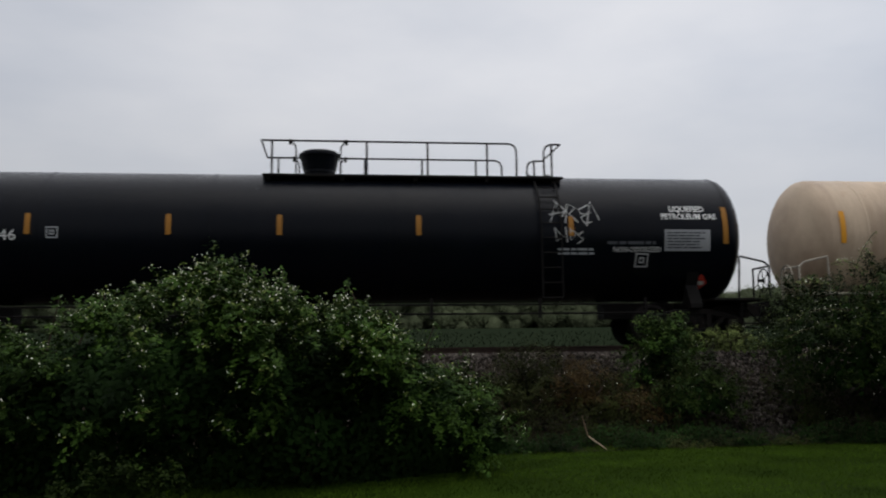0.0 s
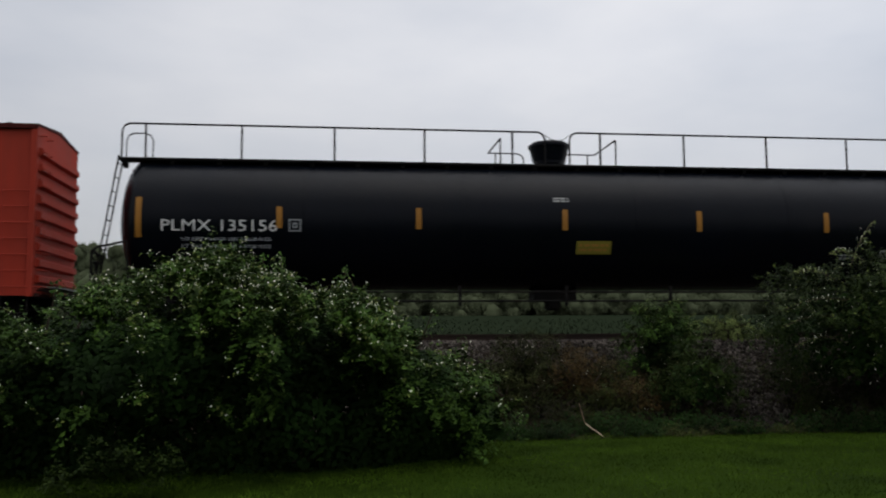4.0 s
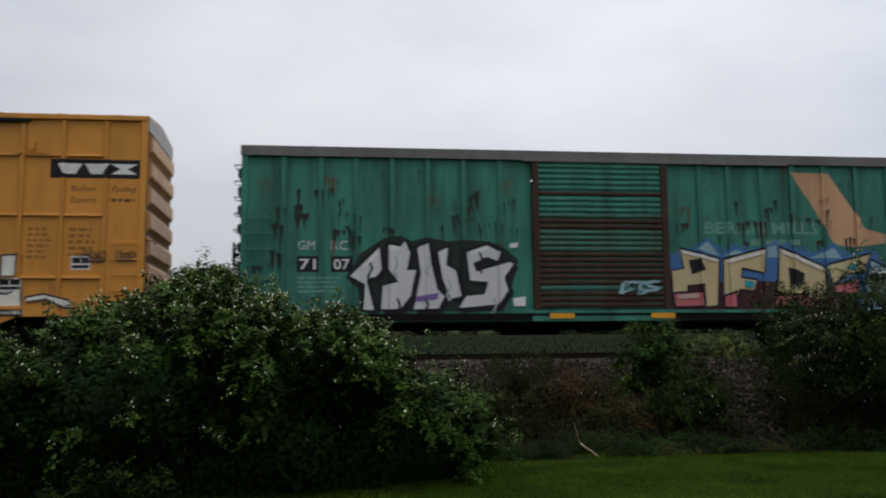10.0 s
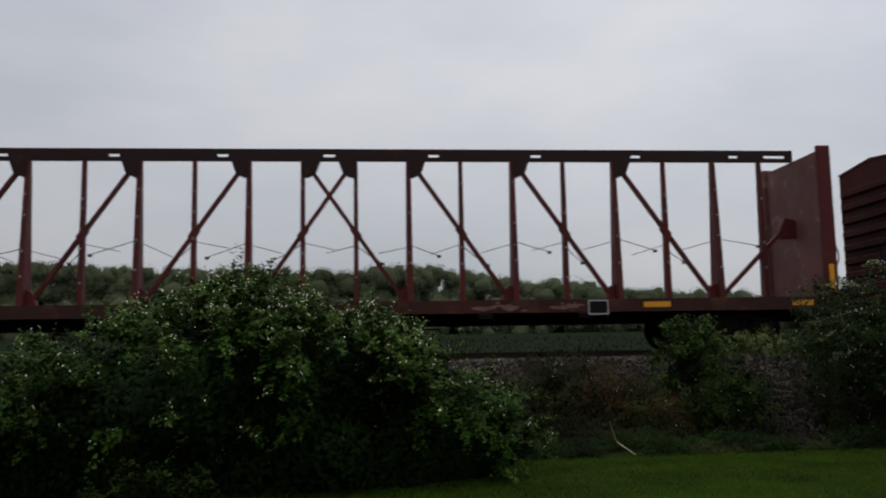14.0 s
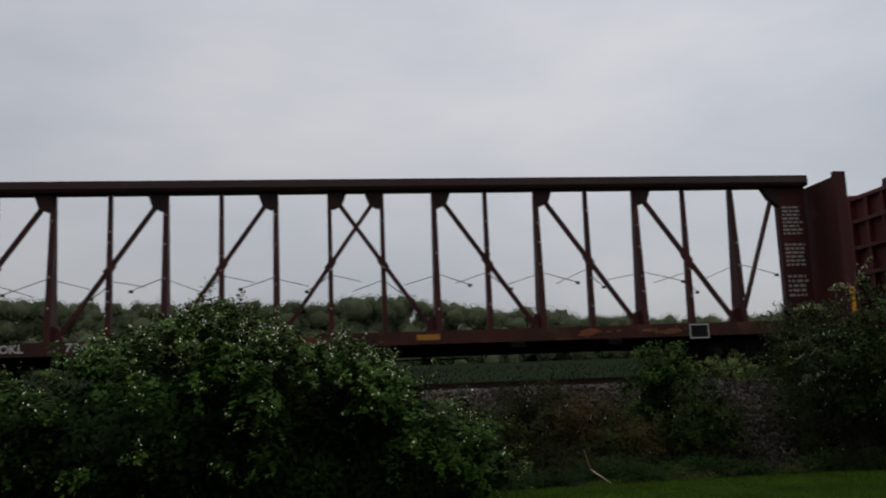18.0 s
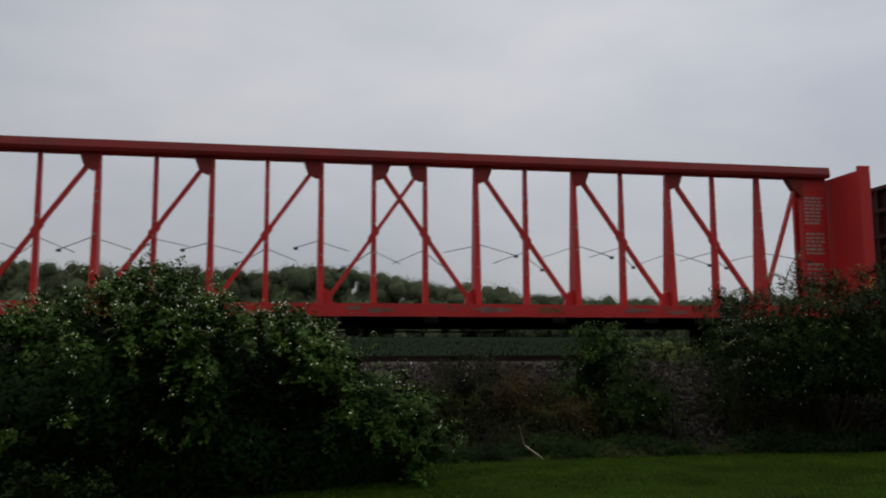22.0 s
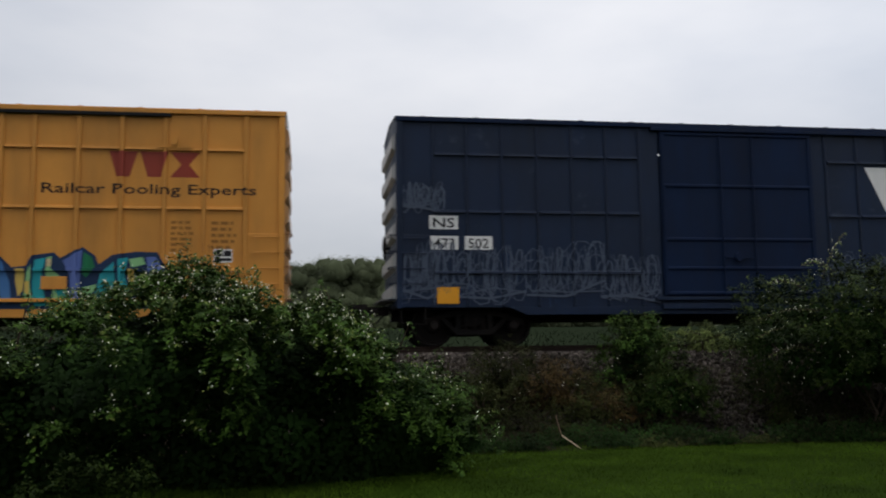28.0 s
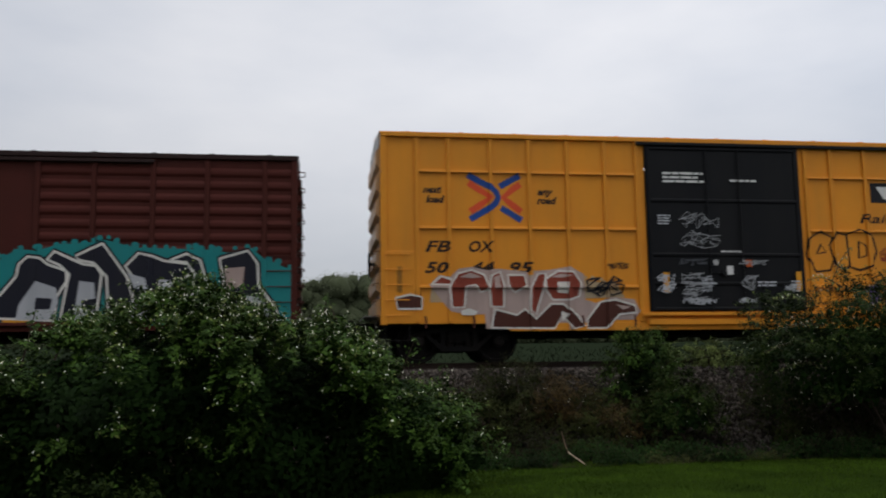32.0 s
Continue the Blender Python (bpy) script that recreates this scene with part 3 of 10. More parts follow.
def part(name, geo, material, parent, label="", bevel=0.0, smooth=False, at=None):
    me = geo if isinstance(geo, bpy.types.Mesh) else mesh_of(geo, name, bevel, smooth)
    if not me.materials:
        me.materials.append(M[material])
    ob = new(name, me)
    if parent:
        ob.parent = parent
    if at:
        ob.location = at
    if label:
        ob["label"] = label
    return ob


def wrap(me, r, zc, lift=0.006):
    """Lays a flat decal round a tank of radius r."""
    bm = bmesh.new()
    bm.from_mesh(me)
    zs = [v.co.z for v in bm.verts]
    lo, hi = min(zs), max(zs)
    k = int((hi - lo) / 0.16)
    for i in range(1, k + 1):
        z = lo + (hi - lo) * i / (k + 1)
        bmesh.ops.bisect_plane(bm, geom=list(bm.verts) + list(bm.edges) + list(bm.faces), plane_co=(0, 0, z), plane_no=(0, 0, 1))
    for v in bm.verts:
        d = min(abs(v.co.z - zc), r * 0.98)
        v.co.y = -math.sqrt(r * r - d * d) - lift
    bm.to_mesh(me)
    bm.free()
    return me


SKIN = -1.506             # nominal plane of lettering on boxcar sides
SURFACES = {}             # ribbed walls that lettering and spray paint follow


def drape(me, car):
    """Presses a flat decal on to the panels and over the ribs of its car's side."""
    root = car
    while root.parent:
        root = root.parent
    if root not in SURFACES:
        return
    half, ribs, w, rows, door, wall, depth, corner = SURFACES[root]
    xs, zs = [v.co.x for v in me.vertices], [v.co.z for v in me.vertices]
    x0, x1, z0, z1 = min(xs), max(xs), min(zs), max(zs)
    if door[0] - 0.1 < (x0 + x1) / 2 < door[1] + 0.1:
        return
    bm = bmesh.new()
    bm.from_mesh(me)
    cuts = [(x + e, 0) for x in ribs for e in (-w / 2 - 0.006, -w / 2, w / 2, w / 2 + 0.006) if x0 < x + e < x1]
    cuts += [(z + e, 1) for z in rows for e in (-0.034, -0.024, 0.03, 0.038) if z0 < z + e < z1]
    if corner:
        cuts += [(s * (half - 0.78) + e, 0) for s in (-1, 1) for e in (-0.003, 0.003) if x0 < s * (half - 0.78) + e < x1]
    for at, axis in cuts:
        bmesh.ops.bisect_plane(bm, geom=list(bm.verts) + list(bm.edges) + list(bm.faces), plane_co=(at, 0, at), plane_no=(0, 0, 1) if axis else (1, 0, 0))
    for v in bm.verts:
        lift = max(0.003, 0.003 + (SKIN - v.co.y) * 0.35)
        out = 0.0
        if any(abs(v.co.x - x) < w / 2 + 0.002 for x in ribs):
            out = depth
        elif any(-0.03 < v.co.z - z < 0.034 for z in rows) and abs(v.co.x) < half - 0.5:
            out = depth * 1.13
        elif corner and abs(v.co.x) > half - 0.78 and v.co.z < corner:
            out = 0.03
        v.co.y = wall - out - lift
    bm.to_mesh(me)
    bm.free()


def decal(name, geo, material, car, tank=None, label=""):
    me = mesh_of(geo, name)
    if tank:
        wrap(me, *tank)
    else:
        drape(me, car)
    return part(name, me, material, car, label)


def words(text, x, z, h, y, material, car, wide=None, slant=0.0, bold=0.0, tank=None, label="", align="LEFT"):
    """Lettering with its lower left corner at x, z; h is the height of a capital."""
    cu = bpy.data.curves.new("lettering", "FONT")
    cu.body = text
    cu.size = h / 0.70
    cu.shear = slant
    cu.offset = bold
    cu.align_x = align
    cu.resolution_u = 2
    ob = bpy.data.objects.new("lettering", cu)
    me = bpy.data.meshes.new_from_object(ob)
    bpy.data.objects.remove(ob)
    bpy.data.curves.remove(cu)
    xs = [v.co.x for v in me.vertices]
    k = wide / (max(xs) - min(xs)) if wide else 1.0
    x_low = min(xs) if wide else 0.0
    for v in me.vertices:
        v.co = ((v.co.x - x_low) * k + x, y, z + v.co.y)
    me.materials.clear()
    if tank:
        wrap(me, *tank)
    else:
        drape(me, car)
    return part("lettering", me, material, car, label)


def bars(x0, x1, z0, z1, rows, y, material, car, seed=0, tank=None, name="small_print"):
    """Lines of print too small to read."""
    rnd = random.Random(seed)
    g = Geo()
    step = (z1 - z0) / rows
    for i in range(rows):
        z = z1 - (i + 0.5) * step
        x = x0
        end = x1 - (x1 - x0) * rnd.uniform(0, 0.25)
        while x < end:
            w = min(rnd.uniform(0.10, 0.32) * max(0.5, (x1 - x0)), end - x)
            g.add([(x, y, z - step * 0.27), (x + w, y, z - step * 0.27), (x + w, y, z + step * 0.27), (x, y, z + step * 0.27)], [(0, 1, 2, 3)])
            x += w + step * 0.35
    return tagged(decal(name, g, material, car, tank), kind="stuff")


def rect(x0, x1, z0, z1, y):
    return Geo().add([(x0, y, z0), (x1, y, z0), (x1, y, z1), (x0, y, z1)], [(0, 1, 2, 3)])


def frame_rect(x0, x1, z0, z1, y, w):
    g = Geo()
    for a in ((x0, x1, z0, z0 + w), (x0, x1, z1 - w, z1), (x0, x0 + w, z0 + w, z1 - w), (x1 - w, x1, z0 + w, z1 - w)):
        g.add(rect(*a, y).v, [(0, 1, 2, 3)])
    return g


FORMS = (
    ((0.0, 0.75), (0.30, 0.98), (0.42, 0.30), (0.85, 0.10), (0.95, 0.62)),
    ((0.05, 0.10), (0.28, 0.92), (0.55, 0.25), (0.72, 0.90), (1.0, 0.55)),
    ((0.02, 0.30), (0.35, 0.05), (0.60, 0.55), (0.25, 0.85), (0.80, 1.0), (1.0, 0.30)),
    ((0.10, 0.95), (0.05, 0.35), (0.50, 0.05), (0.92, 0.45), (0.62, 0.95), (0.38, 0.55)),
    ((0.0, 0.05), (0.48, 0.35), (0.10, 0.70), (0.62, 0.98), (0.98, 0.72), (0.82, 0.05)),
    ((0.08, 0.60), (0.45, 1.0), (0.55, 0.45), (0.15, 0.10), (0.75, 0.0), (1.0, 0.80)),
)


def spray_letters(car, x0, x1, z0, z1, y, fill, edge, glow, seed, count, second=None, tank=None):
    """A sprayed piece: fat interlocking forms of bent strokes with an edge, a second tone and highlights."""
    rnd = random.Random(seed)
    w, h = (x1 - x0) / count, z1 - z0
    stroke = min(0.44 * w, 0.36 * h)
    for i in range(count):
        form = FORMS[rnd.randrange(len(FORMS))]
        lean, top, low = rnd.uniform(-0.05, 0.16) * w, z1 - rnd.uniform(0, 0.14) * h, z0 + rnd.uniform(0, 0.07) * h
        wide = w * rnd.uniform(1.05, 1.35)

        def put(a, b):
            return (x0 + i * w + 0.12 * w + a * (wide - 0.28 * w) + lean * b, low + stroke * 0.5 + b * (top - low - stroke) + rnd.uniform(-0.02, 0.02) * h)

        lines = [[put(a, b) for a, b in form]]
        bar = rnd.uniform(0.1, 0.9)
        lines.append([put(bar - 0.25, rnd.uniform(0, 0.4)), put(bar + 0.1, rnd.uniform(0.4, 0.7)), put(bar + rnd.uniform(-0.2, 0.3), rnd.uniform(0.8, 1.0))])
        step = 0.0012 * (i % 3)
        back, body, half_tone, lights = Geo(), Geo(), Geo(), Geo()
        for pts in lines:
            ext = [(pts[0][0] * 1.12 - pts[1][0] * 0.12, pts[0][1] * 1.12 - pts[1][1] * 0.12)] + pts[1:-1] + [(pts[-1][0] * 1.12 - pts[-2][0] * 0.12, pts[-1][1] * 1.12 - pts[-2][1] * 0.12)]
            back.strip(ext, stroke * 1.20 + 0.04, y - step)
            for q in pts[1:-1]:
                back.flat([(q[0] + (stroke * 0.60 + 0.02) * math.cos(k * 0.785), q[1] + (stroke * 0.60 + 0.02) * math.sin(k * 0.785)) for k in range(8)], y - step - 0.0004)
            body.strip(pts, stroke, y - 0.006 - step)
            for q in pts[1:-1]:
                body.flat([(q[0] + stroke * 0.5 * math.cos(k * 0.785), q[1] + stroke * 0.5 * math.sin(k * 0.785)) for k in range(8)], y - 0.0064 - step)
            m = len(pts) // 2
            a, b = Vector(pts[m - 1]), Vector(pts[m])
            half_tone.strip([tuple(a.lerp(b, 0.15)), tuple(a.lerp(b, 0.5)), tuple(a.lerp(b, 0.95))], stroke * 0.55, y - 0.012 - step)
            a, b = Vector(pts[0]), Vector(pts[1])
            side = Vector((-(b - a).y, (b - a).x)).normalized() * stroke * 0.28
            lights.strip([tuple(a.lerp(b, 0.1) + side), tuple(a.lerp(b, 0.55) + side)], 0.03, y - 0.018 - step)
        piece = decal("graffiti_form", back, edge, car, tank)
        decal("graffiti_fill", body, fill, piece, tank)
        if second:
            decal("graffiti_tone", half_tone, second, piece, tank)
        decal("graffiti_light", lights, glow, piece, tank)


def mural(car, y, edge, width, forms):
    """Sprayed forms: each one a filled outline, with a drawn edge of its own where there is one."""
    for i, (fill, pts) in enumerate(forms):
        g = Geo()
        g.add([(x, y - 0.004 * i, z) for x, z in pts], tessellate_polygon([[Vector((x, z, 0)) for x, z in pts]]))
        form = decal("graffiti_form", g, fill, car)
        if edge:
            decal("graffiti_edge", Geo().strip(list(pts) + [pts[0], pts[1]], width, y - 0.004 * i - 0.002), edge, form)


def puff(x, z, r, rnd, flat=1.0, n=14):
    """The outline of one soft round spray mark."""
    return [(x + r * math.cos(2 * math.pi * k / n) * rnd.uniform(0.9, 1.08), z + r * flat * math.sin(2 * math.pi * k / n) * rnd.uniform(0.9, 1.08)) for k in range(n)]


def cloud(car, y, material, outline, r, seed, label=""):
    """A sprayed ground with puffs of paint strung along its upper edge."""
    rnd = random.Random(seed)
    g = Geo()
    g.add([(x, y, z) for x, z in outline], tessellate_polygon([[Vector((x, z, 0)) for x, z in outline]]))
    ground = decal("graffiti_patch", g, material, car, None, label)
    g = Geo()
    for (xa, za), (xb, zb) in zip(outline[1:], outline[2:-1]):
        n = max(1, int(math.hypot(xb - xa, zb - za) / (r * 2.3)))
        for i in range(n):
            f = (i + rnd.random()) / n
            g.flat(puff(xa + (xb - xa) * f, za + (zb - za) * f + rnd.uniform(-0.02, 0.08), r * rnd.uniform(0.6, 1.1), rnd), y - 0.0004 * (i + 1))
    tagged(decal("spray_puffs", g, material, ground), kind="stuff")
    return ground


def fat_stroke(car, y, pts, w, fill, edge, rim=0.05, light=None):
    """One fat letter stroke: an edge, the body on it and a thin light along the upper side."""
    g = Geo().strip(pts, w + 2 * rim, y)
    for q in (pts[0], pts[-1]):
        g.flat([(q[0] + (w / 2 + rim) * math.cos(k * 0.524), q[1] + (w / 2 + rim) * math.sin(k * 0.524)) for k in range(12)], y - 0.0004)
    piece = decal("graffiti_form", g, edge, car)
    decal("graffiti_fill", Geo().strip(pts, w, y - 0.004), fill, piece)
    if light:
        decal("graffiti_light", Geo().strip([(x - w * 0.2, z + w * 0.26) for x, z in pts], 0.03, y - 0.008), light, piece)


def arc(x, z, rx, rz, a0, a1, n=12):
    return [(x + rx * math.cos(radians(a0 + (a1 - a0) * k / n)), z + rz * math.sin(radians(a0 + (a1 - a0) * k / n))) for k in range(n + 1)]


def bubbles(car, y, x0, x1, z0, z1, fill, light, edge, glint, seed, count):
    """Swollen letters: heaped round lobes in two rows, each with its edge, a pale bloom and a bright rim."""
    rnd = random.Random(seed)
    w = (x1 - x0) / count
    r = w * 0.60
    k = 0
    for row, zz in ((0, z0 + r * 0.8), (1, (z0 + z1) / 2 + 0.03), (2, z1 - r * 0.9)):
        for i in range(count):
            if row == 1 and i % 2:
                continue
            x, z, q = x0 + (i + 0.5 + 0.12 * (row % 2)) * w + rnd.uniform(-0.06, 0.06), zz + rnd.uniform(-0.07, 0.07), r * rnd.uniform(0.78, 1.08)
            yy = y - 0.005 * k
            lobe = decal("graffiti_form", Geo().flat(puff(x, z, q + 0.045, rnd, 0.95), yy), edge, car)
            decal("graffiti_fill", Geo().flat(puff(x, z, q, rnd, 0.95), yy - 0.002), fill, lobe)
            bloom = Geo()
            for b in range(3):
                bloom.flat(puff(x + rnd.uniform(-0.5, 0.5) * q, z + rnd.uniform(-0.5, 0.4) * q, q * rnd.uniform(0.12, 0.30), rnd, 0.7, 9), yy - 0.003 - 0.0003 * b)
            decal("graffiti_tone", bloom, light if rnd.random() < 0.75 else edge, lobe)
            if rnd.random() < 0.6:
                decal("graffiti_light", Geo().strip(arc(x, z, q * 0.86, q * 0.82, rnd.uniform(0, 25), rnd.uniform(75, 110), 6), 0.032, yy - 0.0045), glint, lobe)
            k += 1


def scribble(car, x0, x1, z0, z1, y, material, seed, count=5, w=0.03, tank=None):
    """A quick tag: one restless line that doubles back on itself, and a dash or two."""
    rnd = random.Random(seed)
    g = Geo()
    w_letter, mid, high = (x1 - x0) / count, (z0 + z1) / 2, (z1 - z0) / 2
    for strand in range(2):
        pts, turn = [], rnd.uniform(0, 6.28)
        for i in range(count):
            rx, rz, dz, spin = w_letter * rnd.uniform(0.3, 0.65), high * rnd.uniform(0.45, 1.0), high * rnd.uniform(-0.3, 0.3), rnd.choice((-1, 1, 1)) * rnd.uniform(0.55, 0.95)
            for k in range(10):
                turn += spin
                pts.append((min(x1, max(x0, x0 + (i + 0.15 + 0.07 * k) * w_letter + rx * math.cos(turn))), min(z1, max(z0, mid + dz + rz * math.sin(turn * rnd.choice((1.0, 1.0, 1.03)))))))
        g.strip(pts, w * (0.72 if strand == 0 else 0.5), y - 0.002 * strand)
    tag = decal("graffiti_tag", g, material, car, tank)
    d = Geo().strip([(x0, z0 + (z1 - z0) * rnd.uniform(0, 0.3)), ((x0 + x1) / 2, z0 + (z1 - z0) * rnd.uniform(0, 0.25)), (x1, z0 + (z1 - z0) * rnd.uniform(0, 0.4))], w, y - 0.004)
    decal("tag_dash", d, material, tag, tank)
    return tag


TAG_FORMS = (((0, 0), (0.1, 1), (0.7, 0.85), (0.15, 0.5), (0.85, 0.3), (0.1, 0.02)), ((0.1, 0), (0.05, 0.95), (0.5, 0.4), (0.9, 1), (0.85, 0)), ((0.9, 0.9), (0.2, 1), (0.1, 0.6), (0.8, 0.45), (0.75, 0.05), (0, 0.1)),
             ((0.1, 0.3), (0.5, 0), (0.9, 0.4), (0.5, 0.9), (0.1, 0.6), (0.6, 0.3), (1, 0.9)), ((0, 0.2), (0.3, 0.9), (0.45, 0.1), (0.7, 0.95), (0.8, 0.1), (1, 0.6)), ((0.9, 0.8), (0.5, 1), (0.05, 0.6), (0.2, 0.05), (0.8, 0.1), (0.9, 0.45), (0.5, 0.45)), ((0, 0.95), (1, 1), (0.5, 0.97), (0.45, 0), (0.6, 0.1)))


def hand_tag(car, x0, x1, z0, z1, y, material, seed, count, w=0.03, lines=1, tank=None):
    """A pen tag: slanted restless strokes that cross one another, with no letter in them."""
    rnd = random.Random(seed)
    high = (z1 - z0) / lines
    g = Geo()
    for row in range(lines):
        for i in range(count):
            wide = (x1 - x0) / count
            a0, b0, tall = x0 + (i - 0.2) * wide, z0 + row * high + rnd.uniform(0, 0.12) * high, high * rnd.uniform(0.72, 0.95)
            form = TAG_FORMS[rnd.randrange(len(TAG_FORMS))]
            g.strip([(a0 + wide * (1.7 * a - 0.2 + rnd.uniform(-0.26, 0.26)) + 0.12 * tall * b, b0 + tall * (0.08 + 0.84 * b + rnd.uniform(-0.2, 0.2))) for a, b in form + form[::-2]], w, y - 0.0015 * (i % 4))
    return decal("graffiti_tag", g, material, car, tank)


def np_mesh(name, verts, faces, material, smooth=False):
    me = bpy.data.meshes.new(name)
    verts, faces = np.asarray(verts, np.float32), np.asarray(faces, np.int32)
    k = faces.shape[1]
    me.vertices.add(len(verts))
    me.vertices.foreach_set("co", verts.ravel())
    me.loops.add(faces.size)
    me.loops.foreach_set("vertex_index", faces.ravel())
    me.polygons.add(len(faces))
    me.polygons.foreach_set("loop_start", np.arange(0, faces.size, k, dtype=np.int32))
    me.update(calc_edges=True)
    me.validate()
    me.materials.append(M[material])
    if smooth:
        me.shade_smooth()
    return me


def unit(a):
    return a / np.maximum(np.linalg.norm(a, axis=1, keepdims=True), 1e-9)


def leaf_mesh(name, rng, centres, outward, size, material, droop=0.25, wild=0.9):
    """Folded pointed leaves: four corners each, turned roughly outward."""
    n = len(centres)
    nrm = unit(outward + rng.normal(0, wild * 0.28, (n, 3)))
    along = unit(np.cross(nrm, rng.normal(0, 1, (n, 3))))
    along[:, 2] -= droop
    along = unit(along)
    side = unit(np.cross(nrm, along))
    s = (size * rng.uniform(0.6, 1.25, n))[:, None]
    a = centres - along * s * 0.5
    c = centres + along * s * 0.6
    b = centres + side * s * 0.30 + nrm * s * 0.10
    d = centres - side * s * 0.30 + nrm * s * 0.10
    v = np.stack([a, b, c, d], 1).reshape(-1, 3)
    k = np.arange(n)[:, None] * 4
    return np_mesh(name, v, np.concatenate([k, k + 1, k + 2, k + 3], 1), material)


def clumps(rng, centres, outward, count, r0, r1):
    """Tufts of leaves round the given centres, open towards the outside."""
    n = len(centres)
    c, o = np.repeat(centres, count, 0), np.repeat(unit(outward), count, 0)
    d = unit(rng.normal(0, 1, (n * count, 3)) + o * 0.75)
    r = np.repeat(rng.uniform(r0, r1, n), count)[:, None] * rng.uniform(0.35, 1.0, (n * count, 1)) ** 0.6
    p = c + d * r * (1.2, 1.0, 0.58)
    p[:, 2] = np.maximum(p[:, 2], 0.02)
    return p, d * 0.9 + (0, -0.05, 0.38)


def sprigs(rng, centres, outward, per, length, leaves, rise=0.35):
    """Short arching twigs from each centre with leaves along them; also gives the twig tips."""
    n = len(centres) * per
    c = np.repeat(centres, per, 0) + rng.normal(0, 0.07, (n, 3))
    d = unit(np.repeat(unit(outward), per, 0) * 0.9 + rng.normal(0, 0.62, (n, 3)) + (0, 0, rise))
    ln = (length * rng.uniform(0.45, 1.15, n))[:, None]
    t = np.tile(np.linspace(0.12, 1.0, leaves), n)[:, None]
    base, way, size = np.repeat(c, leaves, 0), np.repeat(d, leaves, 0), np.repeat(ln, leaves, 0)
    p = base + way * size * t - np.array((0, 0, 0.34)) * size * t * t + rng.normal(0, 0.034, (n * leaves, 3)) * (1.25 - 0.6 * t)
    p[:, 2] = np.maximum(p[:, 2], 0.02)
    tips = c + d * ln - np.array((0, 0, 0.34)) * ln
    return p, way * 0.45 + (0, -0.05, 0.75), tips


def leafy_part(name, rng, p, o, size, material, root, wild=0.9):
    return tagged(part(name, leaf_mesh(name, rng, p, o, size, material, wild=wild), material, root), kind="stuff")


# ---------------------------------------------------------------- ground
def ground_height(x, y):
    """Flat lawn, a bank of ballast, the track bed, then a meadow that rises slowly to the woods."""
    if y < 14.6:
        return 0.03 * math.sin(x * 0.7) * math.cos(y * 0.6) if y > 4 else 0.0
    if y < 15.2:
        return 0.12 * (y - 14.6) / 0.6
    if y < 18.2:
        return 0.12 + (y - 15.2) / 3.0 * 1.36
    if y < 23.0:
        return 1.48
    if y < 26.0:
        return 1.48 - (y - 23.0) / 3.0 * 0.45
    return 1.03 + (min(y, 150.0) - 26.0) / 124.0 * 4.4 + max(0.0, y - 150.0) * 0.055


def make_ground():
    xs = [-900, -500, -250, -120, -60, -35] + [-25 + i * 0.8 for i in range(0, 70)] + [40, 70, 130, 250, 500, 900]
    ys = [-300, -100, -30, -5, 2, 5] + [7 + 0.5 * i for i in range(0, 15)] + [14.38, 14.6, 14.9, 15.2, 15.7, 16.2, 16.7, 17.2, 17.7, 18.2, 18.6, 20.5, 23.0, 24.5, 26.0,
          30, 38, 50, 65, 80, 100, 125, 150, 180, 230, 320, 600, 1600]
    me = bpy.data.meshes.new("ground")
    rnd = random.Random(3)
    vs = []
    for y in ys:
        for x in xs:
            jit = rnd.uniform(-0.04, 0.04) if 15.2 < y < 18.2 and abs(x) < 40 else 0.0
            vs.append((x, y, ground_height(x, y) + jit))
    n = len(xs)
    fs = [(j * n + i, j * n + i + 1, (j + 1) * n + i + 1, (j + 1) * n + i) for j in range(len(ys) - 1) for i in range(n - 1)]
    me.from_pydata(vs, [], fs)
    for k in ("lawn", "ballast", "meadow"):
        me.materials.append(M[k])
    mids = [(ys[j] + ys[j + 1]) / 2 for j in range(len(ys) - 1) for _ in range(n - 1)]
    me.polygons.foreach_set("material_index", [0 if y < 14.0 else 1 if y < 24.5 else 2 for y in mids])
    me.shade_smooth()
    return tagged(new("ground", me), "mown lawn, a grey ballast bank and a rising meadow", "ground", kind="structure")


make_ground()


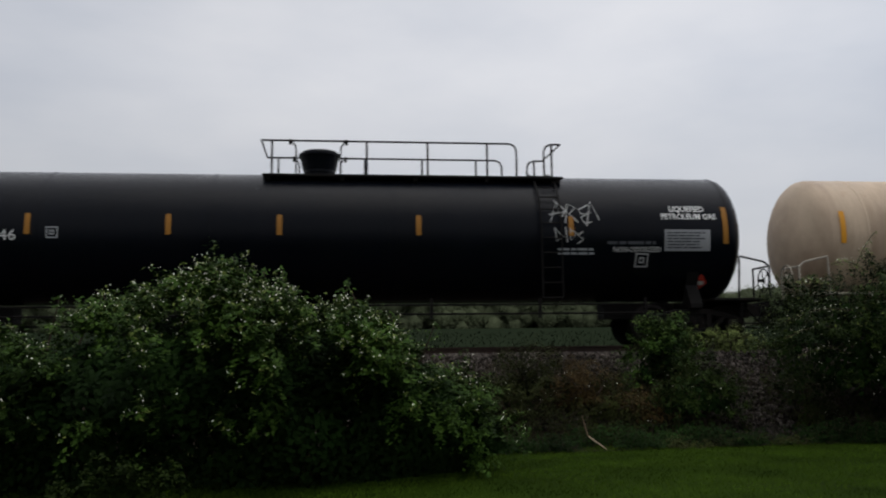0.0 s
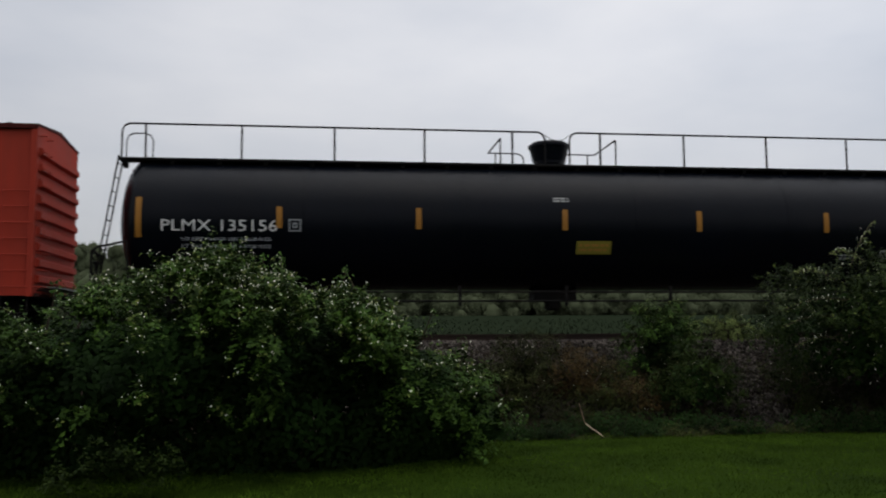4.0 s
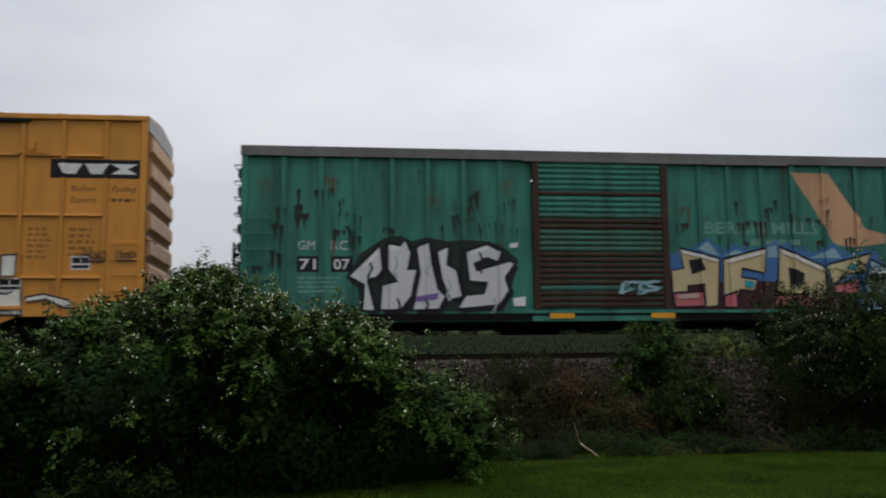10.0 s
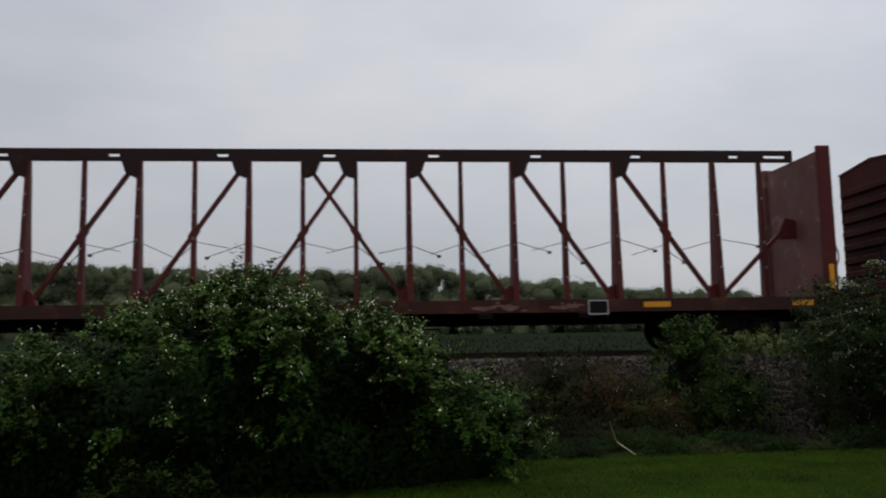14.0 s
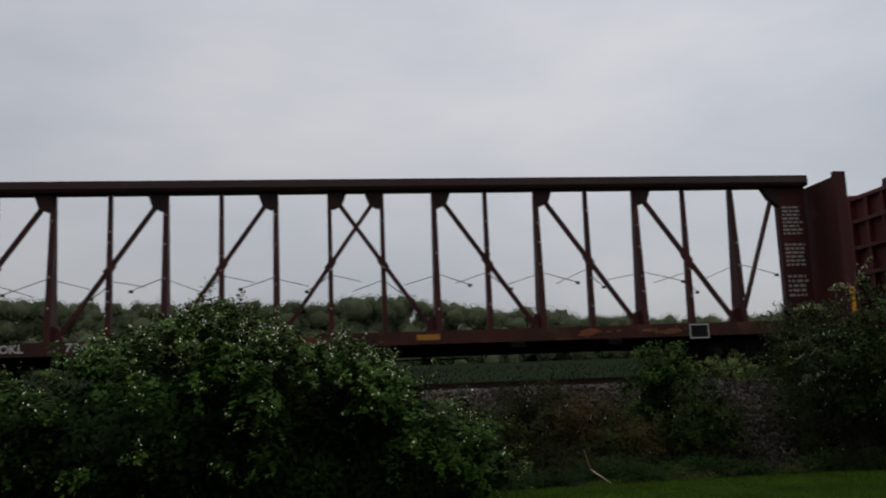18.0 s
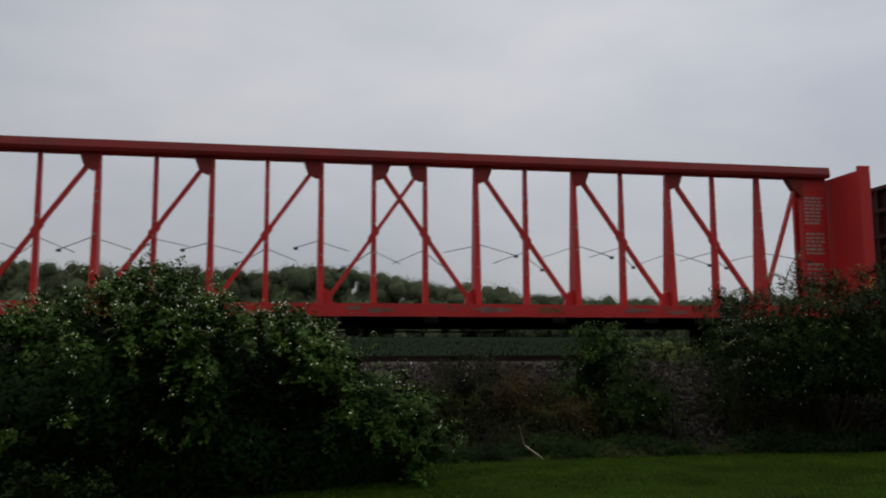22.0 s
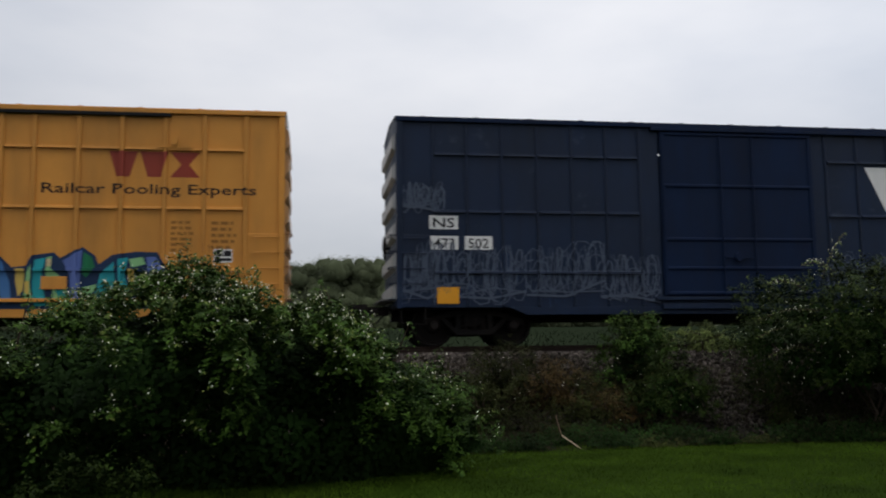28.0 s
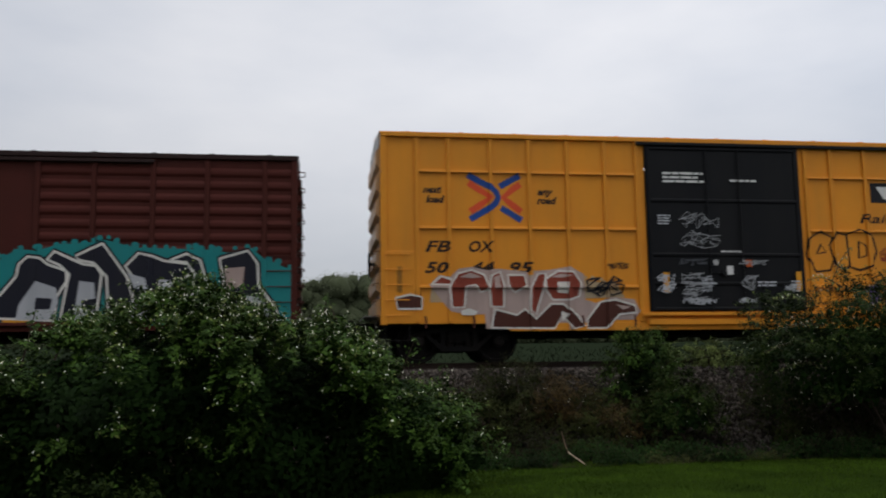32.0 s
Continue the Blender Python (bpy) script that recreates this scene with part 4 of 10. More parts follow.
def make_grass():
    rng = np.random.default_rng(5)
    n = 150000
    x = rng.uniform(-4.5, 15.0, n)
    ragged = 14.34 - 0.07 * (x - 4.0) + 0.12 * np.sin(x * 1.7) + 0.12 * np.sin(x * 4.3 + 1.0) + 0.07 * np.sin(x * 9.1)
    y = 7.6 + (ragged - 7.6) * rng.random(n) ** 0.8
    z = 0.03 * np.sin(x * 0.7) * np.cos(y * 0.6)
    edge = np.clip((y - 13.7) / 0.7, 0, 1)
    h = rng.uniform(0.018, 0.042, n) * (1 + 1.6 * edge * rng.random(n) ** 2)
    ang = rng.uniform(0, 2 * np.pi, n)
    dx, dy = np.cos(ang) * 0.005, np.sin(ang) * 0.005
    tip = rng.normal(0, 0.022, (n, 2)) * (1 + edge[:, None])
    v = np.stack([np.stack([x - dx, y - dy, z - 0.01], 1), np.stack([x + dx, y + dy, z - 0.01], 1), np.stack([x + tip[:, 0], y + tip[:, 1], z + h], 1)], 1).reshape(-1, 3)
    me = np_mesh("lawn_grass", v, np.arange(3 * n).reshape(-1, 3), "grass")
    tagged(new("lawn_grass", me), "short bright green mown grass blades", "grass", kind="stuff")
    # meadow beyond the track
    n = 3500
    y = 42 + 55 * rng.random(n) ** 1.8
    x = (rng.uniform(-0.55, 0.75, n)) * (y + 8)
    z = np.array([ground_height(a, b) for a, b in zip(x, y)])
    h = rng.uniform(0.10, 0.26, n) * (1 + (y - 25) * 0.004)
    w = 0.012 + 0.0009 * (y - 20)
    tip = rng.normal(0, 0.14, (n, 2))
    v = np.stack([np.stack([x - w, y, z], 1), np.stack([x + w, y, z], 1), np.stack([x + tip[:, 0], y + tip[:, 1], z + h], 1)], 1).reshape(-1, 3)
    me = np_mesh("meadow_grass", v, np.arange(3 * n).reshape(-1, 3), "meadow_grass")
    tagged(new("meadow_grass", me), "tall pale green meadow grass beyond the track", "grass", kind="stuff")


make_grass()


def make_ballast():
    rng = np.random.default_rng(9)
    n = 24000
    x = rng.uniform(-2.0, 13.5, n)
    y = 19.3 - np.where((x > 6.5) & (x < 9.0), 4.6, 3.9) * rng.random(n) ** 1.1
    z = np.array([ground_height(a, b) for a, b in zip(x, y)])
    s = (0.022 + 0.040 * rng.random(n) ** 2)[:, None, None]
    base = np.array([(1, 0, 0), (-1, 0, 0), (0, 1, 0), (0, -1, 0), (0, 0, 1), (0, 0, -1)], float)
    shape = base[None] * rng.uniform(0.6, 1.3, (n, 6, 1)) + rng.normal(0, 0.2, (n, 6, 3))
    v = np.stack([x, y, z + 0.012], 1)[:, None, :] + shape * s
    tri = np.array([(0, 2, 4), (2, 1, 4), (1, 3, 4), (3, 0, 4), (2, 0, 5), (1, 2, 5), (3, 1, 5), (0, 3, 5)])
    f = (np.arange(n) * 6)[:, None, None] + tri[None]
    me = np_mesh("ballast_stones", v.reshape(-1, 3), f.reshape(-1, 3), "stone")
    tagged(new("ballast_stones", me), "loose grey brown ballast stones on the bank", "gravel", kind="stuff")


make_ballast()


def make_track():
    root = tagged(new("railway_track"), "single railway track with rusty rails on ballast", "track", kind="structure")
    prof = [(-0.07, -0.16), (0.07, -0.16), (0.07, -0.145), (0.012, -0.125), (0.012, -0.045), (0.036, -0.035), (0.036, 0.0), (-0.036, 0.0), (-0.036, -0.035), (-0.012, -0.045), (-0.012, -0.125), (-0.07, -0.145)]
    for s in (-1, 1):
        c = TRACK_Y + s * 0.755
        part("rail", Geo().prism_x([(c + a, RAIL_Z + b) for a, b in prof], -640, 640), "rail", root, "rusty steel rail with a worn head")
    tie = mesh_of(Geo().box(-0.115, 0.115, -1.3, 1.3, -0.17, 0.0), "tie", 0.012)
    rnd = random.Random(2)
    for i in range(70):
        part("tie", tie, "tie", root, at=(-14 + i * 0.52, TRACK_Y + rnd.uniform(-0.03, 0.03), RAIL_Z - 0.162))
    far = Geo()
    for i in range(400):
        for s in (-1, 1):
            x = s * (15 + i * 1.04) + (8 if s > 0 else 0)
            far.box(x - 0.115, x + 0.115, TRACK_Y - 1.3, TRACK_Y + 1.3, RAIL_Z - 0.33, RAIL_Z - 0.162)
    tagged(part("far_ties", far, "tie", root), kind="stuff")


make_track()


# ---------------------------------------------------------------- plants
RIDGE = ((-9.0, 1.2), (-7.5, 1.75), (-5.5, 1.8), (-4.2, 1.84), (-3.67, 2.12), (-3.3, 2.25), (-2.55, 2.42), (-1.98, 2.52), (-1.77, 2.62), (-1.26, 2.68), (-0.67, 2.55),
         (-0.37, 2.46), (0.0, 2.32), (0.19, 2.32), (0.46, 2.20), (0.76, 2.02), (1.3, 1.84), (1.68, 1.50), (1.98, 1.25), (2.35, 1.02), (2.65, 0.75), (2.95, 0.35))


def shrub_stems(name, rng, root, base, tips, r, material="stem"):
    g = Geo()
    for tip in tips:
        mid = (Vector(base) * 0.45 + Vector(tip) * 0.55) + Vector((rng.normal(0, 0.12), rng.normal(0, 0.12), 0.1))
        b0 = Vector(base) + Vector((rng.normal(0, 0.15), rng.normal(0, 0.15), 0))
        g.rod(b0, mid, r, 5, r * 0.6)
        g.rod(mid, tip, r * 0.6, 5, r * 0.2)
    return tagged(part(name, g, material, root, smooth=True), kind="stuff")


def make_hedge():
    root = tagged(new("flowering_shrub"), "large spreading green shrub with small white blossoms", "shrub")
    rng = np.random.default_rng(21)
    rx, rz = np.array([a for a, _ in RIDGE]), np.array([b for _, b in RIDGE])

    def surface(n, shell):
        x = rng.uniform(-8.8, 2.88, n)
        # more leaves where the shrub faces the lawn
        th = np.pi * rng.random(n) ** 1.15
        top = np.interp(x, rx, rz) - 0.27
        depth = np.interp(x, [-9, -6, -2, 0, 1.1, 1.9, 2.95], [1.6, 2.3, 2.5, 2.2, 1.75, 1.15, 0.5])
        lump = np.array([noise.noise(Vector((a * 0.95, b * 1.5, 1.7))) + 0.6 * noise.noise(Vector((a * 2.6, b * 4.0, 7.1))) for a, b in zip(x, th)])
        k = 1 + 0.27 * lump - shell * rng.random(n) ** 1.4
        y = 12.0 - depth * np.sign(np.cos(th)) * np.abs(np.cos(th)) ** 0.75 * k
        z = top * np.sin(th) ** 0.62 * (1 + (k - 1) * 0.30)
        # undercut: the foot stands back under the overhanging crown
        y = np.where(y < 12, 12 - (12 - y) * (0.44 + 0.56 * np.clip(z / 1.45, 0, 1)), y)
        x = np.where(x > 0.2, x - (x - 0.2) * (0.30 * (1 - np.clip(z / 1.05, 0, 1)) + 0.25 * (1 - np.clip(z / 0.4, 0, 1))), x)
        out = np.stack([0.25 * np.gradient(np.zeros(n)), -np.cos(th) * 0.9, np.sin(th) * 0.9 + 0.25], 1)
        return np.stack([x, y, np.maximum(z, 0.03)], 1), out

    p, o = surface(1500, 0.26)
    # boughs with dark hollows between them, thin towards the foot
    gap = np.array([noise.noise(Vector((a[0] * 1.15, a[1] * 1.0, a[2] * 1.9))) + 0.5 * noise.noise(Vector((a[0] * 3.1, a[1] * 2.0, a[2] * 4.2 + 9))) for a in p])
    # a deep hollow between the long low bough and the crown
    gap -= 0.8 * np.exp(-((p[:, 0] + 2.6) / 0.7) ** 2 - ((p[:, 2] - 1.45) / 0.18) ** 2)
    keep = rng.random(len(p)) < np.clip(0.42 * p[:, 2] - 0.10, 0.010, 1) * np.clip(0.74 + 1.4 * gap, 0.10, 1.0) * np.where(p[:, 0] < -2.0, np.where(p[:, 2] < 1.35, 0.40, 0.75), 1.0)
    p, o, ends = sprigs(rng, p[keep], o[keep], 13, 0.42, 24, 0.10)
    leafy_part("outer_foliage", rng, p, o, 0.066, "leaf", root)
    pick = ends[rng.random(len(ends)) < np.clip(ends[:, 2] * 0.42 - 0.20 + 0.12 * np.clip(ends[:, 0] - 0.8, 0, 1), 0.04, 0.8) * np.where(ends[:, 0] < -2.3, 0.55, 1.0)]
    # pale tip leaves, more of them higher up, as highlights put into colour
    lit_tips = np.repeat(pick, 4, 0) + rng.normal(0, 0.035, (len(pick) * 4, 3))
    leafy_part("young_leaves", rng, lit_tips, np.tile((0, -0.3, 0.9), (len(lit_tips), 1)), 0.052, "leaf_tip", root, 1.2)
    pick = pick[rng.random(len(pick)) < 0.9]
    pick = np.repeat(pick, 2, 0) + rng.normal(0, 0.022, (len(pick) * 2, 3)) + (0, -0.02, 0.03)
    leafy_part("tip_blossoms", rng, pick, np.tile((0, -0.6, 0.6), (len(pick), 1)), 0.027, "flower", root, 1.4)
    # low clump at the lawn, in the darker copy of the leaf
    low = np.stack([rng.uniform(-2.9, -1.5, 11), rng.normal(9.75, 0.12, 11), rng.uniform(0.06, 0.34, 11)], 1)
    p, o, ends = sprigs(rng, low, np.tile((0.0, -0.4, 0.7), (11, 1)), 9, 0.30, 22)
    leafy_part("low_foliage", rng, p, o, 0.05, "leaf_shaded", root)
    # inner leaves fill the hollows; the shade there is put into their colour
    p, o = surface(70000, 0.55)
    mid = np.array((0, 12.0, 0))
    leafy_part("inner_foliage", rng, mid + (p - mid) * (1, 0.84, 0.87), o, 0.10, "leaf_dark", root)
    # upright sprays that stand out of the outline
    pts, outs, tips = [], [], []
    for x, top, k in ((-0.70, 2.76, 22), (0.17, 2.54, 18), (-1.3, 2.74, 16), (-1.75, 2.72, 14), (-2.5, 2.56, 14), (-3.4, 2.36, 14), (0.75, 2.14, 12), (1.3, 1.98, 12), (-0.95, 2.76, 14), (-2.1, 2.70, 14),
                      (-4.3, 2.0, 16), (1.75, 1.62, 12), (2.1, 1.2, 12), (2.5, 0.66, 14), (-3.0, 2.45, 12)):
        y = 12 + rng.normal(0, 0.25)
        tips.append((x, y, top))
        for _ in range(k * 3):
            f = rng.random() ** 0.7
            pts.append((x + rng.normal(0, 0.09) * (1.25 - f), y + rng.normal(0, 0.09), top - 0.48 * (1 - f)))
            outs.append((rng.normal(0, 0.6), -0.5, 0.7))
    leafy_part("sprays", rng, np.array(pts), np.array(outs), 0.052, "leaf", root)
    pick = np.array(pts)[rng.random(len(pts)) < 0.16]
    leafy_part("spray_blossoms", rng, pick, np.tile((0, -0.5, 0.7), (len(pick), 1)), 0.028, "flower", root)
    for bx in (-6.5, -4.2, -2.0, -0.4, 1.0):
        shrub_stems("stem", rng, root, (bx, 12.0, 0.0), [(t[0], t[1], t[2] - 0.05) for t in tips if abs(t[0] - bx) < 1.3] or [(bx, 12, 1.6)], 0.03)
    return root


make_hedge()


def make_bush(name, label, seed, centre, radii, leaves, size, material, blossoms=0, sprays=(), lean=0.0, squash=1.0):
    """A shrub from a lumpy dome: stems, leaves in clumps, blossoms, long sprays."""
    rng = np.random.default_rng(seed)
    root = tagged(new(name), label, "shrub")
    cx, cy, cz = centre

    def dome(n, shell):
        d = unit(rng.normal(0, 1, (n, 3)))
        d[:, 2] = np.abs(d[:, 2]) * 1.0 - 0.25 * rng.random(n)
        lump = np.array([noise.noise(Vector(a * 2.1 + np.array((seed, 0, 0)))) + 0.6 * noise.noise(Vector(a * 5.0)) for a in d])
        k = (1 + 0.30 * lump - shell * rng.random(n) ** 1.3)[:, None]
        p = np.array((cx, cy, cz)) + d * np.array(radii) * k
        pinch = (0.6 + 0.4 * np.clip((p[:, 2] - cz) / radii[2] + 0.9, 0, 1))[:, None]
        p[:, :2] = np.array((cx, cy)) + (p[:, :2] - np.array((cx, cy))) * pinch
        if radii[2] > 1.5:
            # a large crown hangs out over its foot
            p[:, 1] = cy + (p[:, 1] - cy) * (0.42 + 0.58 * np.clip((p[:, 2] - cz) / radii[2] + 0.62, 0, 1))
        p[:, 0] += lean * (p[:, 2] - cz)
        p[:, 2] = np.maximum(p[:, 2], np.array([ground_height(a, b) for a, b in p[:, :2]]) + 0.03)
        return p, d + (0, -0.2, 0.25)

    p, o = dome(max(leaves // 50, 8), 0.15)
    # thin towards the foot
    rise = (p[:, 2] - ground_height(cx, cy)) / (cz + radii[2] - ground_height(cx, cy))
    keep = rng.random(len(p)) < np.clip(0.10 + 1.25 * rise, 0, 1)
    p, o = p[keep], o[keep]
    p, o, ends = sprigs(rng, p, o, 6, 0.14 + 0.13 * radii[2], 18)
    p[:, 2] = np.maximum(p[:, 2], np.array([ground_height(a, b) for a, b in p[:, :2]]) + 0.02)
    leafy_part("foliage", rng, p, o, size * 0.78, material, root)
    if blossoms > 50:
        rise = (ends[:, 2] - ground_height(cx, cy)) / (cz + radii[2] - ground_height(cx, cy))
        # highlights of the crown, put into the colour of pale tip leaves
        lit_tips = np.repeat(ends[rng.random(len(ends)) < np.clip(rise - 0.42, 0.02, 0.5)], 3, 0)
        leafy_part("young_leaves", rng, lit_tips + rng.normal(0, 0.03, lit_tips.shape), np.tile((0, -0.3, 0.9), (len(lit_tips), 1)), 0.05, "leaf_tip", root, 1.2)
    # inner leaves; in leafy shrubs the shade within is put into their colour
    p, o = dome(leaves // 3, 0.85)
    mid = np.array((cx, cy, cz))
    leafy_part("inner_foliage", rng, mid + (p - mid) * 0.82, o, size * 1.4, "leaf_dark" if material in ("leaf", "leaf_shaded") else material, root)
    if blossoms:
        p, o = dome(blossoms, 0.05)
        leafy_part("blossoms", rng, p + (0, -0.06, 0.05), o, 0.026, "flower", root, 1.4)
    tips = []
    for a, b in sprays:
        a, b = Vector(a), Vector(b)
        g = Geo()
        pts = [a.lerp(b, k / 6) + Vector((0, 0, 0.10 * math.sin(math.pi * k / 6))) for k in range(7)]
        g.tube(pts, 0.008, 4)
        spray = part("spray_stem", g, "stem", root)
        lp = np.array([tuple(pts[int(f * 6)].lerp(pts[min(int(f * 6) + 1, 6)], f * 6 % 1)) for f in np.linspace(0, 0.99, 46)]) + rng.normal(0, 0.03, (46, 3))
        bl = lp[16:40:2] + (0, -0.02, 0.03)
        leafy_part("spray_blossoms", rng, bl, np.tile((0, -0.6, 0.6), (len(bl), 1)), 0.030, "flower", spray, 1.2)
        leafy_part("spray_leaves", rng, lp, np.tile((0, -0.4, 0.8), (46, 1)), 0.055, "leaf_pale", spray)
    base = (cx, cy, ground_height(cx, cy) - 0.05)
    tips = [(cx + radii[0] * rng.uniform(-0.7, 0.7), cy + radii[1] * rng.uniform(-0.6, 0.6), cz + radii[2] * rng.uniform(0.3, 0.75)) for _ in range(7)]
    shrub_stems("stem", rng, root, base, tips, 0.025)
    return root


make_bush("bank_shrub", "dense dark green shrub with arching pale sprays at the bank", 31, (10.15, 15.0, 1.1), (2.62, 1.5, 2.07), 25000, 0.075, "leaf_shaded", 380,
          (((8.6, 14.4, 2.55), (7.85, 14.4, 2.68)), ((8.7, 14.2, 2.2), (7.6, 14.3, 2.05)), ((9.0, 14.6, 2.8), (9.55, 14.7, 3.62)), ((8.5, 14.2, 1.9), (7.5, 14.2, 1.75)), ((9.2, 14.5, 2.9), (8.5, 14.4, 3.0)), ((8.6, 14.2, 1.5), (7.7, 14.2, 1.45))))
make_bush("bank_shrub", "dark green shrub thicket at the foot of the bank", 33, (13.0, 15.2, 1.3), (2.2, 1.5, 2.3), 14000, 0.08, "leaf_shaded", 120)
make_bush("sapling_bush", "small leafy green bush growing on the ballast bank", 37, (6.3, 16.6, 1.15), (0.74, 0.6, 1.12), 5200, 0.07, "leaf", 60, lean=0.05)
make_bush("sapling_bush", "low green bush on the ballast bank", 39, (6.4, 16.3, 0.75), (0.55, 0.5, 0.6), 2200, 0.07, "leaf_brush", 10)
# darker lower part below the sapling, its shade put into the leaf colour
make_bush("sapling_bush", "dark leafy bush at the foot of the ballast bank", 40, (6.4, 15.3, 0.55), (0.85, 0.5, 0.85), 3600, 0.065, "leaf_shaded", 20)
make_bush("brush_clump", "tall brown green brush beside the shrub on the bank", 45, (3.5, 16.2, 0.85), (0.8, 0.5, 0.95), 3400, 0.05, "leaf_brush", 24)
make_bush("brush_clump", "russet brush on the bank", 46, (4.5, 15.9, 0.7), (0.6, 0.45, 0.75), 2400, 0.045, "leaf_russet", 20)
make_bush("weed_clump", "pale yellow green weeds beside the rails", 41, (8.7, 18.6, 1.5), (0.85, 0.35, 0.62), 1700, 0.07, "leaf_pale", 60)
make_bush("weed_clump", "pale green weeds beside the rails", 43, (7.7, 18.7, 1.48), (0.4, 0.3, 0.40), 700, 0.06, "leaf_pale", 10)
for i, (bx, by, br, bh) in enumerate(((3.3, 15.7, 0.55, 0.75), (4.1, 16.0, 0.6, 0.85), (4.9, 15.6, 0.5, 0.7), (2.7, 15.4, 0.5, 0.8), (5.5, 15.5, 0.4, 0.5), (8.5, 15.2, 0.4, 0.5), (1.9, 15.0, 0.5, 0.6))):
    make_bush("brush_clump", "thin brown green brush on the bank", 50 + i, (bx, by, ground_height(bx, by) + 0.1), (br * 1.15, 0.45, bh * 1.05), 2000, 0.045, "leaf_russet" if i in (1, 4) else "leaf_brush", 14)


def make_weeds():
    """Thin stalks and small leaves all along the foot of the bank."""
    rng = np.random.default_rng(71)
    g = Geo()
    pts, outs = [], []
    low, low_o = [], []
    for _ in range(2700):
        x, y = rng.uniform(1.6, 11), 13.95 + 3.0 * rng.random() ** 1.3
        if 3.75 < x < 4.55 and y < 14.5 or 6.7 < x < 8.3 and y > 14.4 and rng.random() < 0.8:
            continue
        z = ground_height(x, y)
        patch = 0.75 + 0.45 * math.sin(x * 2.3 + 0.8) * math.sin(y * 3.1 + x)
        h = rng.uniform(0.15, 0.75) * (1.2 if y > 15 else 0.55) * patch
        tip = Vector((x + rng.normal(0, 0.14), y + rng.normal(0, 0.1), z + h))
        g.rod((x, y, z - 0.02), tip, 0.003, 3, 0.0015, caps=False)
        for _ in range(18):
            f = rng.uniform(0.1, 1)
            spot, way = (x + (tip.x - x) * f + rng.normal(0, 0.05), y + (tip.y - y) * f + rng.normal(0, 0.05), z + h * f), (rng.normal(0, 0.5), -0.4, 0.7)
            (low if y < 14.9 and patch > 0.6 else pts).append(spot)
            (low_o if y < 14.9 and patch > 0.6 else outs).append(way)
    root = tagged(new("bank_weeds"), "thin dry stalks and small weeds along the bank", "weeds", kind="stuff")
    tagged(part("stalks", g, "stem", root), kind="stuff")
    leafy_part("weed_leaves", rng, np.array(pts), np.array(outs), 0.042, "leaf_brush", root)
    # low weeds by the lawn take the darkest leaf colour too
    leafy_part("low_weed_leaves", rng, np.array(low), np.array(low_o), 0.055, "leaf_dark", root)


make_weeds()
stick = Geo().tube([(4.07, 14.24, 0.21), (4.17, 14.2, 0.13), (4.22, 14.2, 0.10), (4.36, 14.18, -0.01)], 0.012, 6)
stick = tagged(part("fallen_stick", stick, "dry_stick", None, smooth=True), "thin bleached broken stick leaning at the lawn's edge", "stick")
# the thinner upper end, in a darker brown
part("bark_end", Geo().tube([(3.97, 14.25, 0.54), (4.02, 14.25, 0.36), (4.06, 14.24, 0.22), (4.10, 14.23, 0.18)], 0.008, 6), "stick_brown", stick, "brown upper end", smooth=True)


